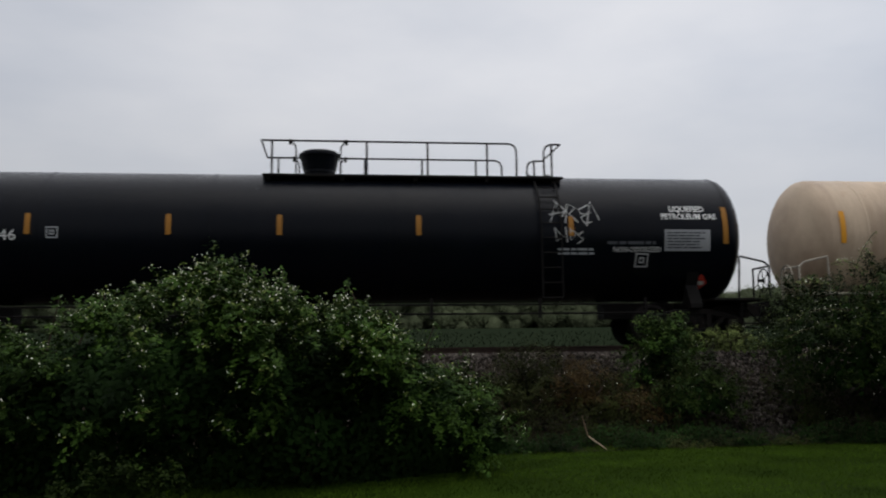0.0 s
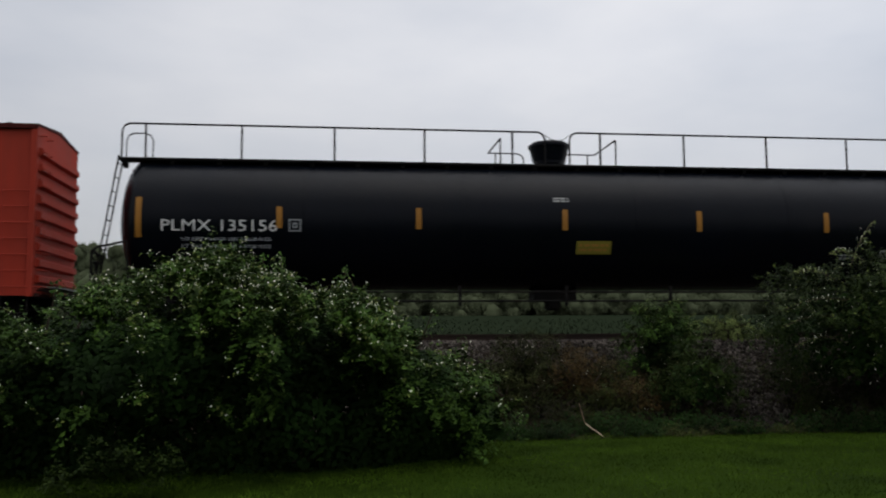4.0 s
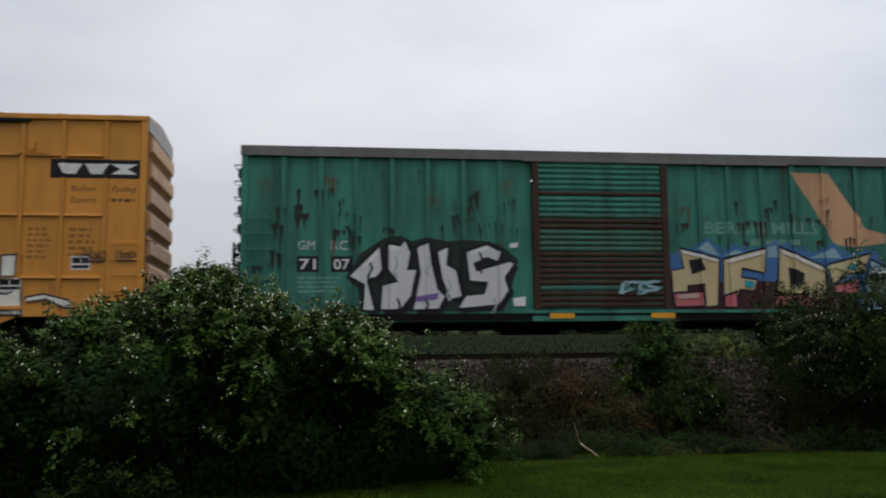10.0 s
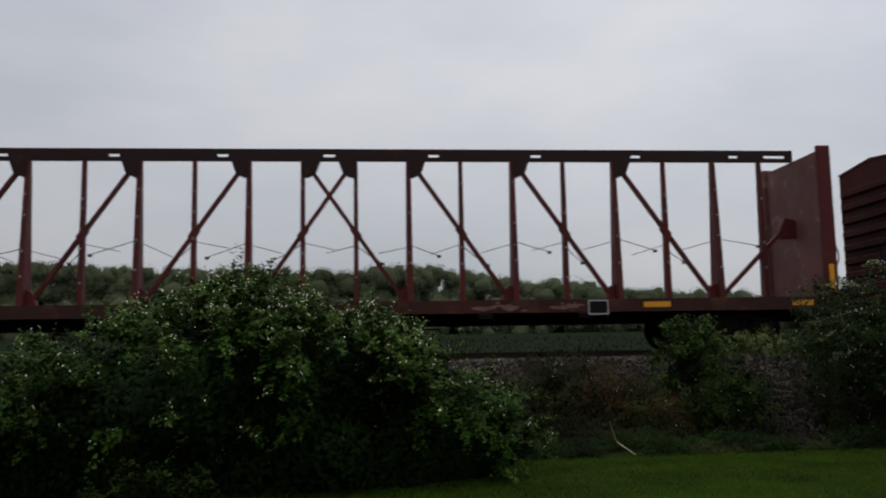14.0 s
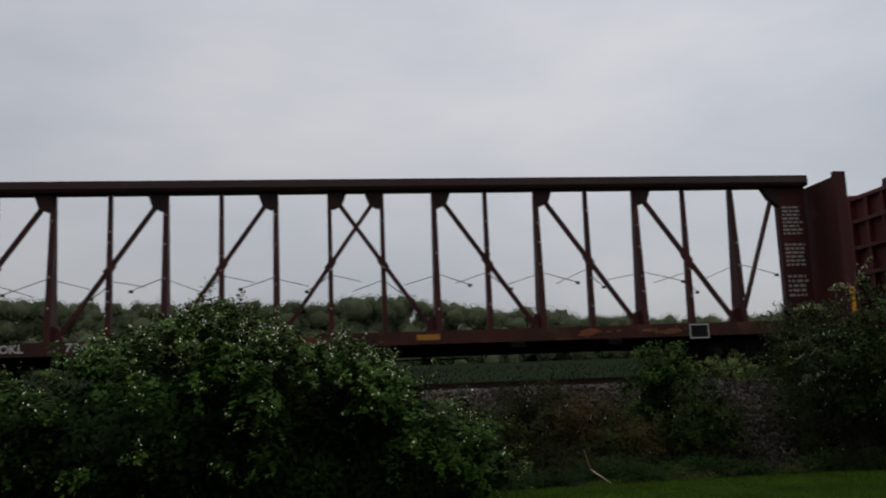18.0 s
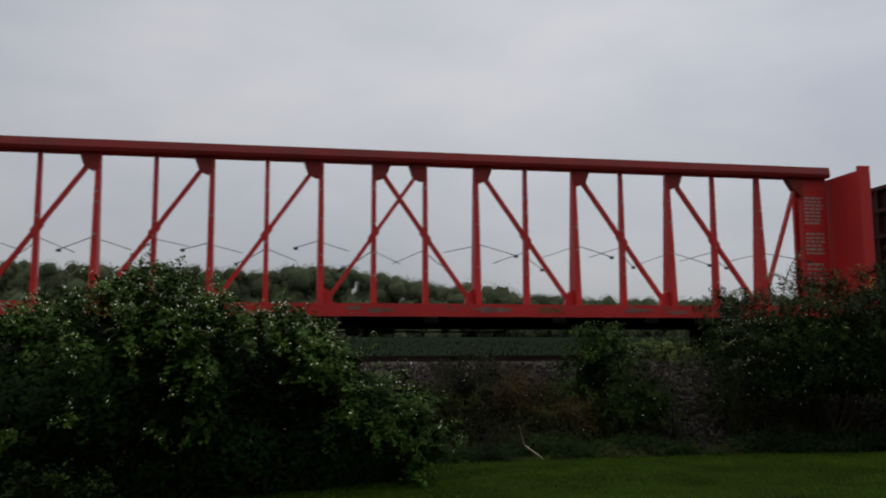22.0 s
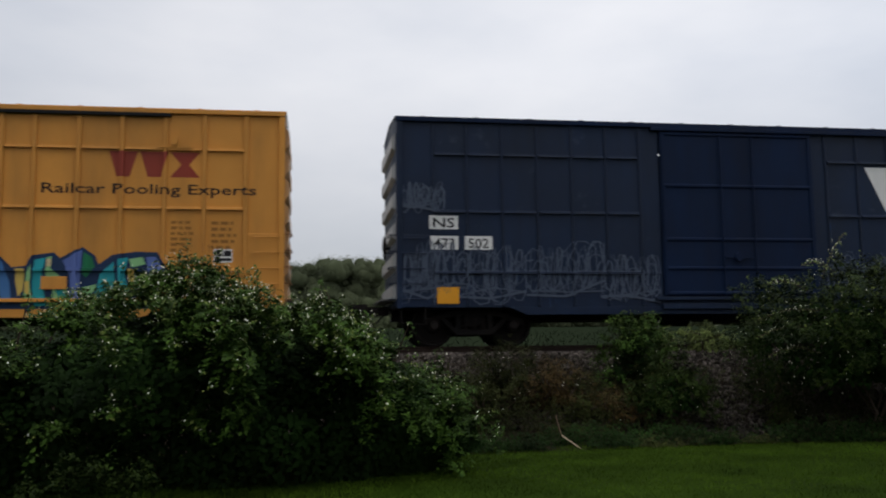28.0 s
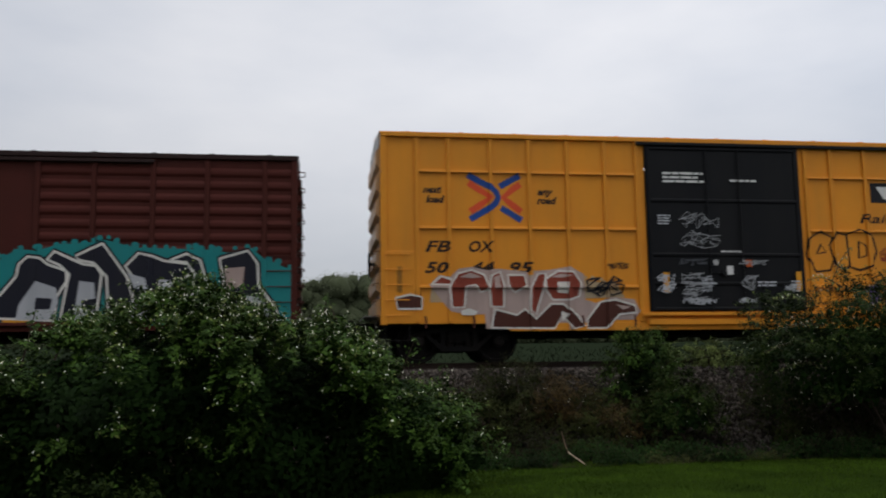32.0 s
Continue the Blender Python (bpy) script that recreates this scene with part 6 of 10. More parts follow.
def block_marks(car, x0, x1, z0, z1, y, material, parent=None):
    """A company mark of three plain forms: two tapered blocks and a bow tie."""
    g = Geo()
    w = (x1 - x0) / 3
    h = z1 - z0
    for i in range(2):
        a = x0 + i * w
        g.flat([(a + w * 0.28, z0), (a + w * 0.70, z0), (a + w * 0.95, z1), (a + w * 0.03, z1)], y)
    a = x0 + 2 * w
    g.flat([(a, z0), (a + w * 0.98, z0), (a + w * 0.62, z0 + h * 0.5), (a + w * 0.36, z0 + h * 0.5)], y)
    g.flat([(a + w * 0.36, z0 + h * 0.5), (a + w * 0.62, z0 + h * 0.5), (a + w * 0.98, z1), (a, z1)], y)
    decal("emblem", g, material, parent or car)


Y_RIBS = (-7.06, -6.35, -5.40, -4.53, -3.65, -2.77, -2.02, 2.12, 2.76, 3.63, 4.50, 5.37, 6.18, 7.04)


def yellow_box(label, x0, paint, numbers, style, far_print=True):
    car = boxcar(label, x0, 7.86, 5.06, paint, paint, Y_RIBS, (4.20, 2.94, 1.64), (-1.83, 1.96, 1.08, 4.88), "door_black", end_ribs=7, end_paint="end_grime_shade", end_rib_paint="yellow_end")
    words("next", -6.92, 3.72, 0.15, SKIN, "ink", car, 0.42, 0.25, 0.011)
    words("load", -6.86, 3.50, 0.15, SKIN, "ink", car, 0.42, 0.25, 0.011)
    words("any", -4.34, 3.70, 0.15, SKIN, "ink", car, 0.36, 0.25, 0.011)
    words("road", -4.36, 3.50, 0.15, SKIN, "ink", car, 0.46, 0.25, 0.011)
    arrow_logo(car, -5.92, -4.72, 3.12, 4.14, SKIN - 0.004)
    words("FB", -6.88 if style != 2 else -6.07, 2.41, 0.24, SKIN, "ink", car, 0.56, 0.25, 0.009)
    words("OX", -5.92 if style != 2 else -5.12, 2.41, 0.24, SKIN, "ink", car, 0.58, 0.25, 0.009)
    for a, x, w in numbers:
        words(a, x, 1.95, 0.23, SKIN, "ink", car, w * 1.05, 0.25, 0.012)
    dy = -1.535
    bars(-1.58, -1.26, 3.04, 3.28, 4, dy, "chalk", car, 3)
    if style == 1:
        bars(0.62, 1.55, 4.02, 4.32, 3, dy, "white", car, 5)
        bars(0.66, 1.68, 3.28, 3.68, 4, dy, "white", car, 6)
    elif style == 2:
        bars(-1.42, -0.20, 4.10, 4.30, 2, dy, "white", car, 7)
    elif style == 3:
        bars(0.62, 1.52, 3.26, 3.56, 3, dy, "white", car, 8)
    else:
        bars(-1.42, -0.32, 4.00, 4.28, 3, dy, "white", car, 9)
        bars(0.20, 0.95, 4.04, 4.12, 1, dy, "white", car, 10)
    # door papers
    bars(-0.12, 0.45, 2.40, 2.46, 1, dy - 0.04, "white", car, 12)
    decal("paper", rect(0.0, 0.15, 1.90, 2.10, dy - 0.04), "white", car)
    decal("paper", rect(0.46, 0.61, 2.08, 2.24, dy - 0.04), "orange_card", car)
    decal("paper", Geo().flat([(-0.26 + 0.07 * math.cos(k * 0.6283), 2.18 + 0.07 * math.sin(k * 0.6283)) for k in range(10)], dy - 0.04), "white_dull", car)
    bars(-0.78, -0.20, 1.66, 1.74, 1, dy - 0.04, "chalk", car, 13)
    bars(0.72, 1.20, 1.62, 1.76, 2, dy - 0.04, "chalk", car, 14)
    bars(1.55, 1.82, 1.50, 1.78, 4, dy - 0.04, "chalk", car, 15)
    reflectors(car, ((-1.45, 1.72), (1.74, 1.74)), 0.46, 0.13, dy - 0.03)
    reflectors(car, ((-7.45, 1.80),), 0.55, 0.10, SKIN - 0.03, mat="reflector_dull")
    part("placard_holder", Geo().box(5.5, 5.62, -1.55, -1.49, 4.28, 4.46).box(5.2, 5.95, -1.52, -1.49, 4.22, 4.27), paint, car)
    part("route_board", Geo().box(3.0, 3.5, -1.52, -1.50, 1.24, 1.50), paint, car, bevel=0.004)
    # faint stencils near the right end
    bars(5.52, 5.98, 2.00, 2.70, 6, SKIN, "stencil", car, 16)
    bars(6.34, 6.86, 2.05, 2.70, 5, SKIN, "stencil", car, 17)
    data_panel(car, 6.40, 6.78, 1.80, 2.08)
    return car


def black_mark(car, x0, x1, z0, z1):
    b = decal("sign_panel", rect(x0, x1, z0, z1, SKIN - 0.002), "g_black", car, None, "black panel with white block forms")
    block_marks(car, x0 + 0.12, x1 - 0.12, z0 + 0.09, z1 - 0.09, SKIN - 0.008, "white", b)


def rust_runs(car, seed, count, material, low=0.86, high=1.9, wide=0.03):
    """Rust that has run down from seams, bolts and ledges."""
    rnd = random.Random(seed)
    half = SURFACES[car][0]
    for k in range(count):
        g = Geo()
        x, z = rnd.uniform(-half + 0.15, half - 0.15), low + (high - low) * rnd.random() ** 1.6
        for _ in range(rnd.randint(1, 4)):
            w, h = wide * rnd.uniform(0.15, 0.55), rnd.uniform(0.10, 0.55)
            g.flat([(x - w, z), (x + w * rnd.uniform(0.5, 1), z + 0.02), (x + w * 0.4, z - h * 0.6), (x + rnd.uniform(-0.4, 0.4) * w, z - h)][::-1], SKIN - 0.0015 - 0.0006 * _)
            x += rnd.uniform(0.02, 0.14)
            z += rnd.uniform(-0.05, 0.05)
        if not SURFACES[car][4][0] - 0.15 < x < SURFACES[car][4][1] + 0.15:
            tagged(decal("rust_stain", g, material, car), kind="stuff")


def pooling_print(car):
    for text, x, z, w in (("Railcar", 6.34, 3.44, 0.52), ("Pooling", 7.16, 3.44, 0.50), ("Experts", 6.34, 3.20, 0.52)):
        words(text, x, z, 0.13, SKIN, "brown_print", car, w, 0.25)
    bars(7.16, 7.66, 3.20, 3.32, 1, SKIN, "brown_print", car, 51)


def s_of(t):
    """How far the train has come after t seconds."""
    return 11.800 * t + 0.026511 * t * t - 0.00000886 * t ** 3


# ---------------------------------------------------------------- tank cars
def railing(car, pts_list, mat, name="railing", r=0.023):
    for pts in pts_list:
        part(name, Geo().tube(pts, r, 6), mat, car)


def tank_car(label, x0, half, r, zc, paint, trim, seams, truck_x, pipes=True, head=0.55, board=None, under="steel_dark", knuckle=False, gear=True):
    car = car_root("tank_car", label, x0, "railway car")
    n = 8
    shell = [(-half, 0.001)]
    if knuckle:
        # a shallow dished head that turns into the shell over a tight radius
        shell += [(-half + 0.24 * (k / n) ** 2, r * 0.955 * k / n) for k in range(1, n + 1)] + [(-half + 0.265, r * 0.975), (-half + 0.30, r * 0.992), (-half + 0.36, r)]
    else:
        shell += [(-half + head * (1 - math.cos(math.pi / 2 * k / n)), r * math.sin(math.pi / 2 * k / n)) for k in range(1, n + 1)]
    shell = shell + [(-x, q) for x, q in shell[::-1]]
    part("tank_shell", Geo().lathe_x(shell, 64, zc), paint, car, smooth=True)
    for x in seams:
        part("weld_seam", shared(("weld_seam", r, paint), lambda: Geo().lathe_x([(-0.03, r - 0.002), (-0.022, r + 0.008), (0.022, r + 0.008), (0.03, r - 0.002)], 64, zc), smooth=True), paint, car, at=(x, 0, 0))
    for s in (-1, 1):
        e = s * (half + 0.35)
        part("stub_sill", Geo().box(min(s * (half - 3.2), e), max(s * (half - 3.2), e), -0.28, 0.28, 0.62, 0.98), under, car, bevel=0.01)
        bx = s * truck_x
        part("body_bolster", Geo().prism_x([(-1.25, zc - r * 0.52), (-1.05, zc - r * 0.78), (-1.3, 0.92), (-1.3, 0.82), (1.3, 0.82), (1.3, 0.92), (1.05, zc - r * 0.78), (1.25, zc - r * 0.52), (0.8, 0.95), (-0.8, 0.95)], bx - 0.14, bx + 0.14), trim, car)
        part("end_platform", Geo().box(min(s * (half - 1.0), e), max(s * (half - 1.0), e), -1.45, 1.45, 0.98, 1.03), under, car, bevel=0.006)
        ex = s * (half - 0.35)
        railing(car, [[(e, -1.40, 1.03), (e, -1.40, 1.75), (e - s * 0.12, -1.40, 1.85), (ex, -1.40, 1.98), (ex - s * 0.05, -1.40, 1.03)],
                      [(e, -1.40, 1.75), (e, -0.6, 1.75), (e, -0.6, 1.03)]], trim, "end_handrail")
        part("stirrup", Geo().tube([(ex, -1.42, 1.0), (ex, -1.42, 0.46), (ex + s * 0.4, -1.42, 0.46), (ex + s * 0.4, -1.42, 1.0)], 0.014, 5), trim, car)
        coupler(car, e - s * 0.1, s)
        truck(car, bx)
    wheel_crank(car, -half - 0.28, -0.9, 1.55, -1, trim)
    wheel_crank(car, half + 0.28, -1.0, 1.45, 1, trim)
    if pipes:
        a = truck_x - 1.2
        for z in (0.92, 0.72):
            part("side_pipe", Geo().rod((-a, -1.30, z), (a, -1.30, z), 0.022, 6), under, car, "long pipe below the tank")
        k = int(2 * a / 2.2)
        for i in range(k + 1):
            x = -a + 2 * a * i / k
            part("pipe_hanger", shared(("pipe_hanger", under), lambda: Geo().box(-0.03, 0.03, -1.33, -1.27, 0.62, 1.06)), under, car, at=(x, 0, 0))
    part("bottom_outlet", Geo().lathe_z([(0.55, 0.14), (0.60, 0.2), (0.8, 0.2), (1.1, 0.26)], 14).box(-0.5, 0.5, -0.3, 0.3, 0.78, 1.02), under, car)
    if gear:
        brake_gear(car, -2.6, "steel_dark")
    if board is not None:
        part("running_board", Geo().box(-half - 0.35, half + 0.35, -1.48, -1.30, board, board + 0.04), trim, car, bevel=0.005)
    return car


def ladder(car, x0, x1, r, zc, z_low, mat):
    """A ladder that follows the shell and then drops straight."""
    path = []
    for k in range(9):
        a = math.radians(80 - 80 * k / 8)
        path.append((-(r + 0.10) * math.cos(a), zc + (r + 0.06) * math.sin(a)))
    path.append((-(r + 0.10), z_low))
    rail = part("ladder", Geo().tube([(x0, y, z) for y, z in path], 0.02, 5), mat, car, "steel ladder on the side of the tank")
    part("ladder_rail", Geo().tube([(x1, y, z) for y, z in path], 0.02, 5), mat, rail)
    rung = mesh_of(Geo().rod((x0, 0, 0), (x1, 0, 0), 0.016, 5), "rung")
    length = [0.0]
    for a, b in zip(path, path[1:]):
        length.append(length[-1] + math.dist(a, b))
    k = int(length[-1] / 0.32)
    for i in range(1, k + 1):
        d = length[-1] * i / k
        j = max(q for q in range(len(length) - 1) if length[q] <= d + 1e-9)
        f = (d - length[j]) / max(length[j + 1] - length[j], 1e-9)
        y, z = (path[j][0] + (path[j + 1][0] - path[j][0]) * f, path[j][1] + (path[j + 1][1] - path[j][1]) * f)
        part("rung", rung, mat, rail, at=(0, y, z))


def tank_stains(car, tank, seed, patches, runs):
    """Rust patches and brown drips with shapes of their own on a pale shell."""
    rnd = random.Random(seed)
    for x, z, size in patches:
        g = Geo()
        for k in range(5):
            cx, cz, q = x + rnd.gauss(0, size * 0.5), z + rnd.gauss(0, size * 0.25), size * rnd.uniform(0.15, 0.42)
            g.flat([(cx + q * math.cos(j * 0.785) * rnd.uniform(0.6, 1.2), cz + q * 0.7 * math.sin(j * 0.785) * rnd.uniform(0.6, 1.2)) for j in range(8)], -1.5)
        tagged(decal("rust_patch", g, "rust_orange", car, tank), kind="stuff")
    for x, top, low, w in runs:
        for _ in range(4):
            q, z = x + rnd.uniform(-w, w), top - rnd.uniform(0, 0.3)
            fall = (z - low) * rnd.uniform(0.6, 1.0)
            pts = [(q + rnd.uniform(-0.012, 0.012), z - fall * k / 6) for k in range(7)]
            tagged(decal("drip_stain", Geo().strip(pts, rnd.uniform(0.010, 0.028), -1.5), "drip_brown", car, tank), kind="stuff")


def dome(car, x, z, mat, r=0.46, h=0.56):
    part("valve_bonnet", Geo().lathe_z([(-0.1, r * 0.70), (0.05, r * 0.72), (0.06, r * 0.80), (0.12, r * 0.80), (0.13, r * 0.84), (0.30, r * 0.92), (h * 0.78, r), (h * 0.80, r * 1.06), (h * 0.90, r * 1.06), (h * 0.92, r * 0.96), (h, r * 0.9), (h + 0.01, 0.001)], 28, (x, 0, z)), mat, car, "round valve bonnet on top of the tank", smooth=True)


def side_rail(car, mat, y, x0, x1, z0, z1, posts, down=(True, True), r=0.022):
    """One run of handrail along the walkway: bent down at the closed ends, left open where a bar crosses the car."""
    pts = [(x0, y, z0), (x0, y, z1 - 0.16), (x0 + 0.05, y, z1 - 0.05), (x0 + 0.16, y, z1)] if down[0] else [(x0, y, z1)]
    pts += [(x1 - 0.16, y, z1), (x1 - 0.05, y, z1 - 0.05), (x1, y, z1 - 0.16), (x1, y, z0)] if down[1] else [(x1, y, z1)]
    railing(car, [pts], mat, "railing", r)
    for p in posts:
        part("rail_post", Geo().rod((p, y, z0), (p, y, z1), r * 1.1, 6), mat, car)


def cross_rail(car, mat, x, y, z):
    """A bar across the car that joins the rails of both sides."""
    part("cross_rail", Geo().rod((x, -y, z), (x, y, z), 0.02, 6), mat, car)


def walkway(car, mat, x0, x1, y, z, gap=1.4):
    """A grated walkway along both sides of the dome on brackets."""
    for s in (-1, 1):
        a, b = sorted((s * (y + 0.08), s * (y - 0.30)))
        part("top_platform", Geo().box(x0, x1, a, b, z - 0.055, z), mat, car, bevel=0.006)
        n = max(2, int((x1 - x0) / gap) + 1)
        for i in range(n):
            x = x0 + 0.12 + (x1 - x0 - 0.24) * i / (n - 1)
            part("platform_bracket", shared(("platform_bracket", mat, y, z, s), lambda: Geo().prism_x([(s * (y + 0.06), z - 0.05), (s * (y - 0.25), z - 0.05), (s * (y - 0.2), z - 0.20), (s * (y + 0.04), z - 0.13)][::-s], -0.05, 0.05)), mat, car, at=(x, 0, 0))


def safety_chain(car, mat, x0, x1, y, z, sag):
    part("safety_chain", Geo().tube([(x0 + (x1 - x0) * k / 8, y, z - sag * (1 - (k / 4 - 1) ** 2)) for k in range(9)], 0.010, 4), mat, car)


# the beige car that is about to leave
c = tank_car("dirty beige tank car with a yellow reflector", 20.67, 9.78, 1.48, 2.50, "tank_beige", "cream_dirty", (-8.4, -5.2, -2, 2, 5.2, 8.4), 7.3, board=1.10)
reflectors(c, ((-9.05, 2.65), (-5.9, 2.6), (-2.8, 2.6)), 0.75, 0.13, -1.5, (1.50, 2.52, 0.012))

# black gas tank with a short platform
TB = (1.48, 2.50, 0.006)
TBU = (1.48, 2.50, 0.014)
c = tank_car("glossy black tank car for liquefied petroleum gas", -0.315, 9.78, 1.48, 2.50, "tank_black", "steel_dark", (-9.2, -5.78, -2.3, 1.6, 5.2, 9.2), 8.42)
walkway(c, "steel_dark", -1.26, 5.50, 0.90, 3.85)
for y, posts in ((-0.90, (-1.06, 1.03, 2.40, 3.76)), (0.90, (-1.03, 1.05, 2.45, 3.79))):
    side_rail(c, "steel_dark", y, -1.29, 4.44, 3.84, 4.61, posts, (False, True))
    side_rail(c, "steel_dark", y, 5.08, 5.47, 3.84, 4.61, (5.26,), (True, False))
    for x, s in ((-0.53, -1), (0.45, 1)):
        railing(c, [[(x + s * 0.12, y, 4.61), (x + s * 0.02, y, 4.50), (x, y, 4.40), (x, y, 3.84)]], "steel_dark", "hoop_rail", 0.018)
        part("rail_clamp", Geo().box(x + s * 0.10, x + s * 0.16, y - 0.03, y + 0.03, 4.52, 4.64), "steel_dark", c)
for x in (-1.29, 5.47):
    cross_rail(c, "steel_dark", x, 0.90, 4.61)
dome(c, -0.03, 3.98, "tank_black")
ladder(c, 4.83, 5.28, 1.48, 2.50, 1.05, "steel_dark")
reflectors(c, ((-5.97, 2.64), (-3.15, 2.64), (-0.85, 2.64), (2.13, 2.64), (5.52, 2.64)), 0.44, 0.11, -1.5, TBU, "reflector_dull")
reflectors(c, ((-9.12, 2.62), (9.10, 2.68)), 0.85, 0.12, -1.5, TBU, "reflector_dull")
words("CTCX 780246", -8.24, 2.30, 0.22, -1.5, "white", c, 2.05, 0, 0.0, TB)
bars(-8.1, -6.5, 1.98, 2.20, 2, -1.5, "tag_grey", c, 1, TB)
stencil_box(c, -5.60, 2.34, -1.5, 0.24, "tag_grey", TB)
words("LIQUEFIED", 7.82, 2.99, 0.13, -1.5, "white", c, 0.82, 0, 0.004, TB)
words("PETROLEUM GAS", 7.61, 2.81, 0.13, -1.5, "white", c, 1.29, 0, 0.004, TB)
p = decal("label_panel", rect(7.66, 8.73, 2.09, 2.57, -1.5), "tag_grey", c, TBU, "pale grey label panel")
bars(7.72, 8.67, 2.13, 2.53, 6, -1.5, "dim_grey", p, 4, (1.48, 2.50, 0.020))
words("NON-ODORIZED", 6.48, 2.07, 0.11, -1.5, "white_dull", c, 1.10, 0, 0.004, TB)
bars(6.34, 7.60, 2.21, 2.33, 1, -1.5, "dim_grey", c, 9, TB)
bars(5.20, 6.1, 1.99, 2.17, 2, -1.5, "tag_grey", c, 8, TB)
stencil_box(c, 7.0, 1.74, -1.5, 0.30, "white_dull", TB)
decal("placard", Geo().flat([(8.62, 1.20), (8.80, 1.40), (8.62, 1.60), (8.44, 1.40)], -1.5), "placard", c, TBU, "red and white diamond placard")
decal("placard_band", rect(8.52, 8.72, 1.36, 1.44, -1.5), "white", c, (1.48, 2.50, 0.02))
g = Geo()
for pts in ([(5.38, 2.72), (5.56, 3.20), (5.64, 2.74)], [(5.36, 2.90), (5.78, 2.98)], [(5.72, 2.70), (5.80, 3.16), (5.98, 3.06), (5.82, 2.92), (6.02, 2.72)], [(6.28, 3.14), (6.04, 3.02), (6.10, 2.92), (6.30, 2.94), (6.08, 2.84), (6.16, 2.70), (6.34, 2.74)],
            [(5.50, 3.24), (5.74, 3.02), (5.66, 2.84)], [(6.20, 2.64), (6.34, 3.22), (6.50, 2.78)], [(5.48, 2.60), (5.52, 2.30), (5.66, 2.40), (5.50, 2.56)], [(5.72, 2.62), (5.76, 2.28)], [(5.82, 2.60), (5.84, 2.32), (5.98, 2.46), (5.82, 2.58)], [(6.12, 2.52), (6.00, 2.44), (6.12, 2.34), (5.98, 2.24)]):
    g.strip([(x - 0.33, z) for x, z in pts], 0.026, -1.5)
decal("graffiti_tag", g, "white_dull", c, TBU, "thin white angular tag")

# stained beige tank with ladder and side board
T2 = (1.47, 2.49, 0.006)
T2U = (1.47, 2.49, 0.014)
c = tank_car("long beige tank car streaked with brown stains", -21.33, 9.80, 1.47, 2.49, "tank_beige", "cream_dirty", (-8.6, -5.9, -3.1, -0.2, 2.7, 5.6, 8.3), 8.25, board=1.06)
walkway(c, "trim_grey", -5.76, 1.04, 0.90, 3.83)
for y in (-0.90, 0.90):
    side_rail(c, "trim_grey", y, -5.68, -5.31, 3.82, 4.60, (-5.50,), (False, True))
    side_rail(c, "trim_grey", y, -4.65, -0.66, 3.82, 4.60, (-3.99, -2.67, -1.25))
    side_rail(c, "trim_grey", y, 0.31, 1.01, 3.82, 4.60, (0.83,), (True, False))
for x in (-5.68, 1.01):
    cross_rail(c, "trim_grey", x, 0.90, 4.60)
safety_chain(c, "trim_grey", -0.66, 0.31, -0.90, 4.52, 0.14)
dome(c, -0.17, 3.98, "tank_beige", 0.47, 0.55)
ladder(c, -5.44, -4.84, 1.47, 2.49, 0.55, "cream_dirty")
reflectors(c, ((-5.85, 2.42), (-2.75, 2.46), (0.30, 2.48), (3.05, 2.48), (5.75, 2.50)), 0.46, 0.14, -1.5, T2U)
reflectors(c, ((-9.20, 2.50), (9.15, 2.52)), 0.85, 0.14, -1.5, T2U)
words("TILX 303693", -8.30, 2.10, 0.23, -1.5, "ink", c, 2.08, 0, 0.006, T2)
tank_stains(c, T2, 401, ((-9.3, 3.70, 0.30), (-8.8, 3.80, 0.22), (9.3, 3.72, 0.26), (9.15, 3.2, 0.16), (8.3, 3.6, 0.14)), ((-5.6, 3.9, 2.2, 0.3), (-4.6, 3.9, 1.9, 0.3), (-2.2, 3.9, 2.6, 0.5), (-0.2, 3.9, 1.6, 0.4), (0.9, 3.9, 2.3, 0.3), (3.4, 3.9, 2.7, 0.5), (6.0, 3.9, 2.4, 0.5), (-3.1, 3.9, 1.5, 0.05), (2.7, 3.9, 1.4, 0.05), (5.6, 3.9, 1.3, 0.05), (8.3, 3.9, 1.4, 0.05)))
bars(-7.7, -6.6, 1.80, 1.98, 2, -1.5, "tag_ink", c, 21, T2)
decal("label_panel", rect(4.20, 4.90, 2.16, 2.46, -1.5), "leaf_gold", c, T2, "faded ochre warning patch")
bars(5.9, 7.1, 2.02, 2.22, 2, -1.5, "tag_ink", c, 22, T2)
bars(7.8, 8.7, 2.40, 2.72, 3, -1.5, "tag_grey", c, 23, T2)
for x in (-8.5, -6.75, 0.85, 3.35, 5.95, 8.4):
    part("board_brace", Geo().rod((x, -1.40, 1.08), (x - 0.10, -1.42, 1.60), 0.035, 6), "cream_dirty", c)
part("label_plate", Geo().box(-5.6, -5.4, -1.535, -1.50, 2.1, 2.3), "cream_dirty", c)

# black gas tank with a full length walkway
c = tank_car("black petroleum gas tank car with a full length roof walkway", -42.48, 9.77, 1.48, 2.50, "tank_black", "steel_dark", (-9.2, -5.78, -2.3, 1.6, 5.2, 9.2), 8.37, gear=False)
walkway(c, "steel_dark", -9.76, 9.62, 0.83, 3.86, 1.02)
side_rail(c, "steel_dark", -0.83, -9.70, -0.32, 3.82, 4.62, (-9.20, -7.15, -5.12, -3.10, -1.08))
side_rail(c, "steel_dark", -0.83, 0.26, 9.57, 3.82, 4.62, (0.99, 3.01, 5.05, 7.08, 9.10))
safety_chain(c, "steel_dark", -0.32, 0.26, -0.83, 4.56, 0.13)
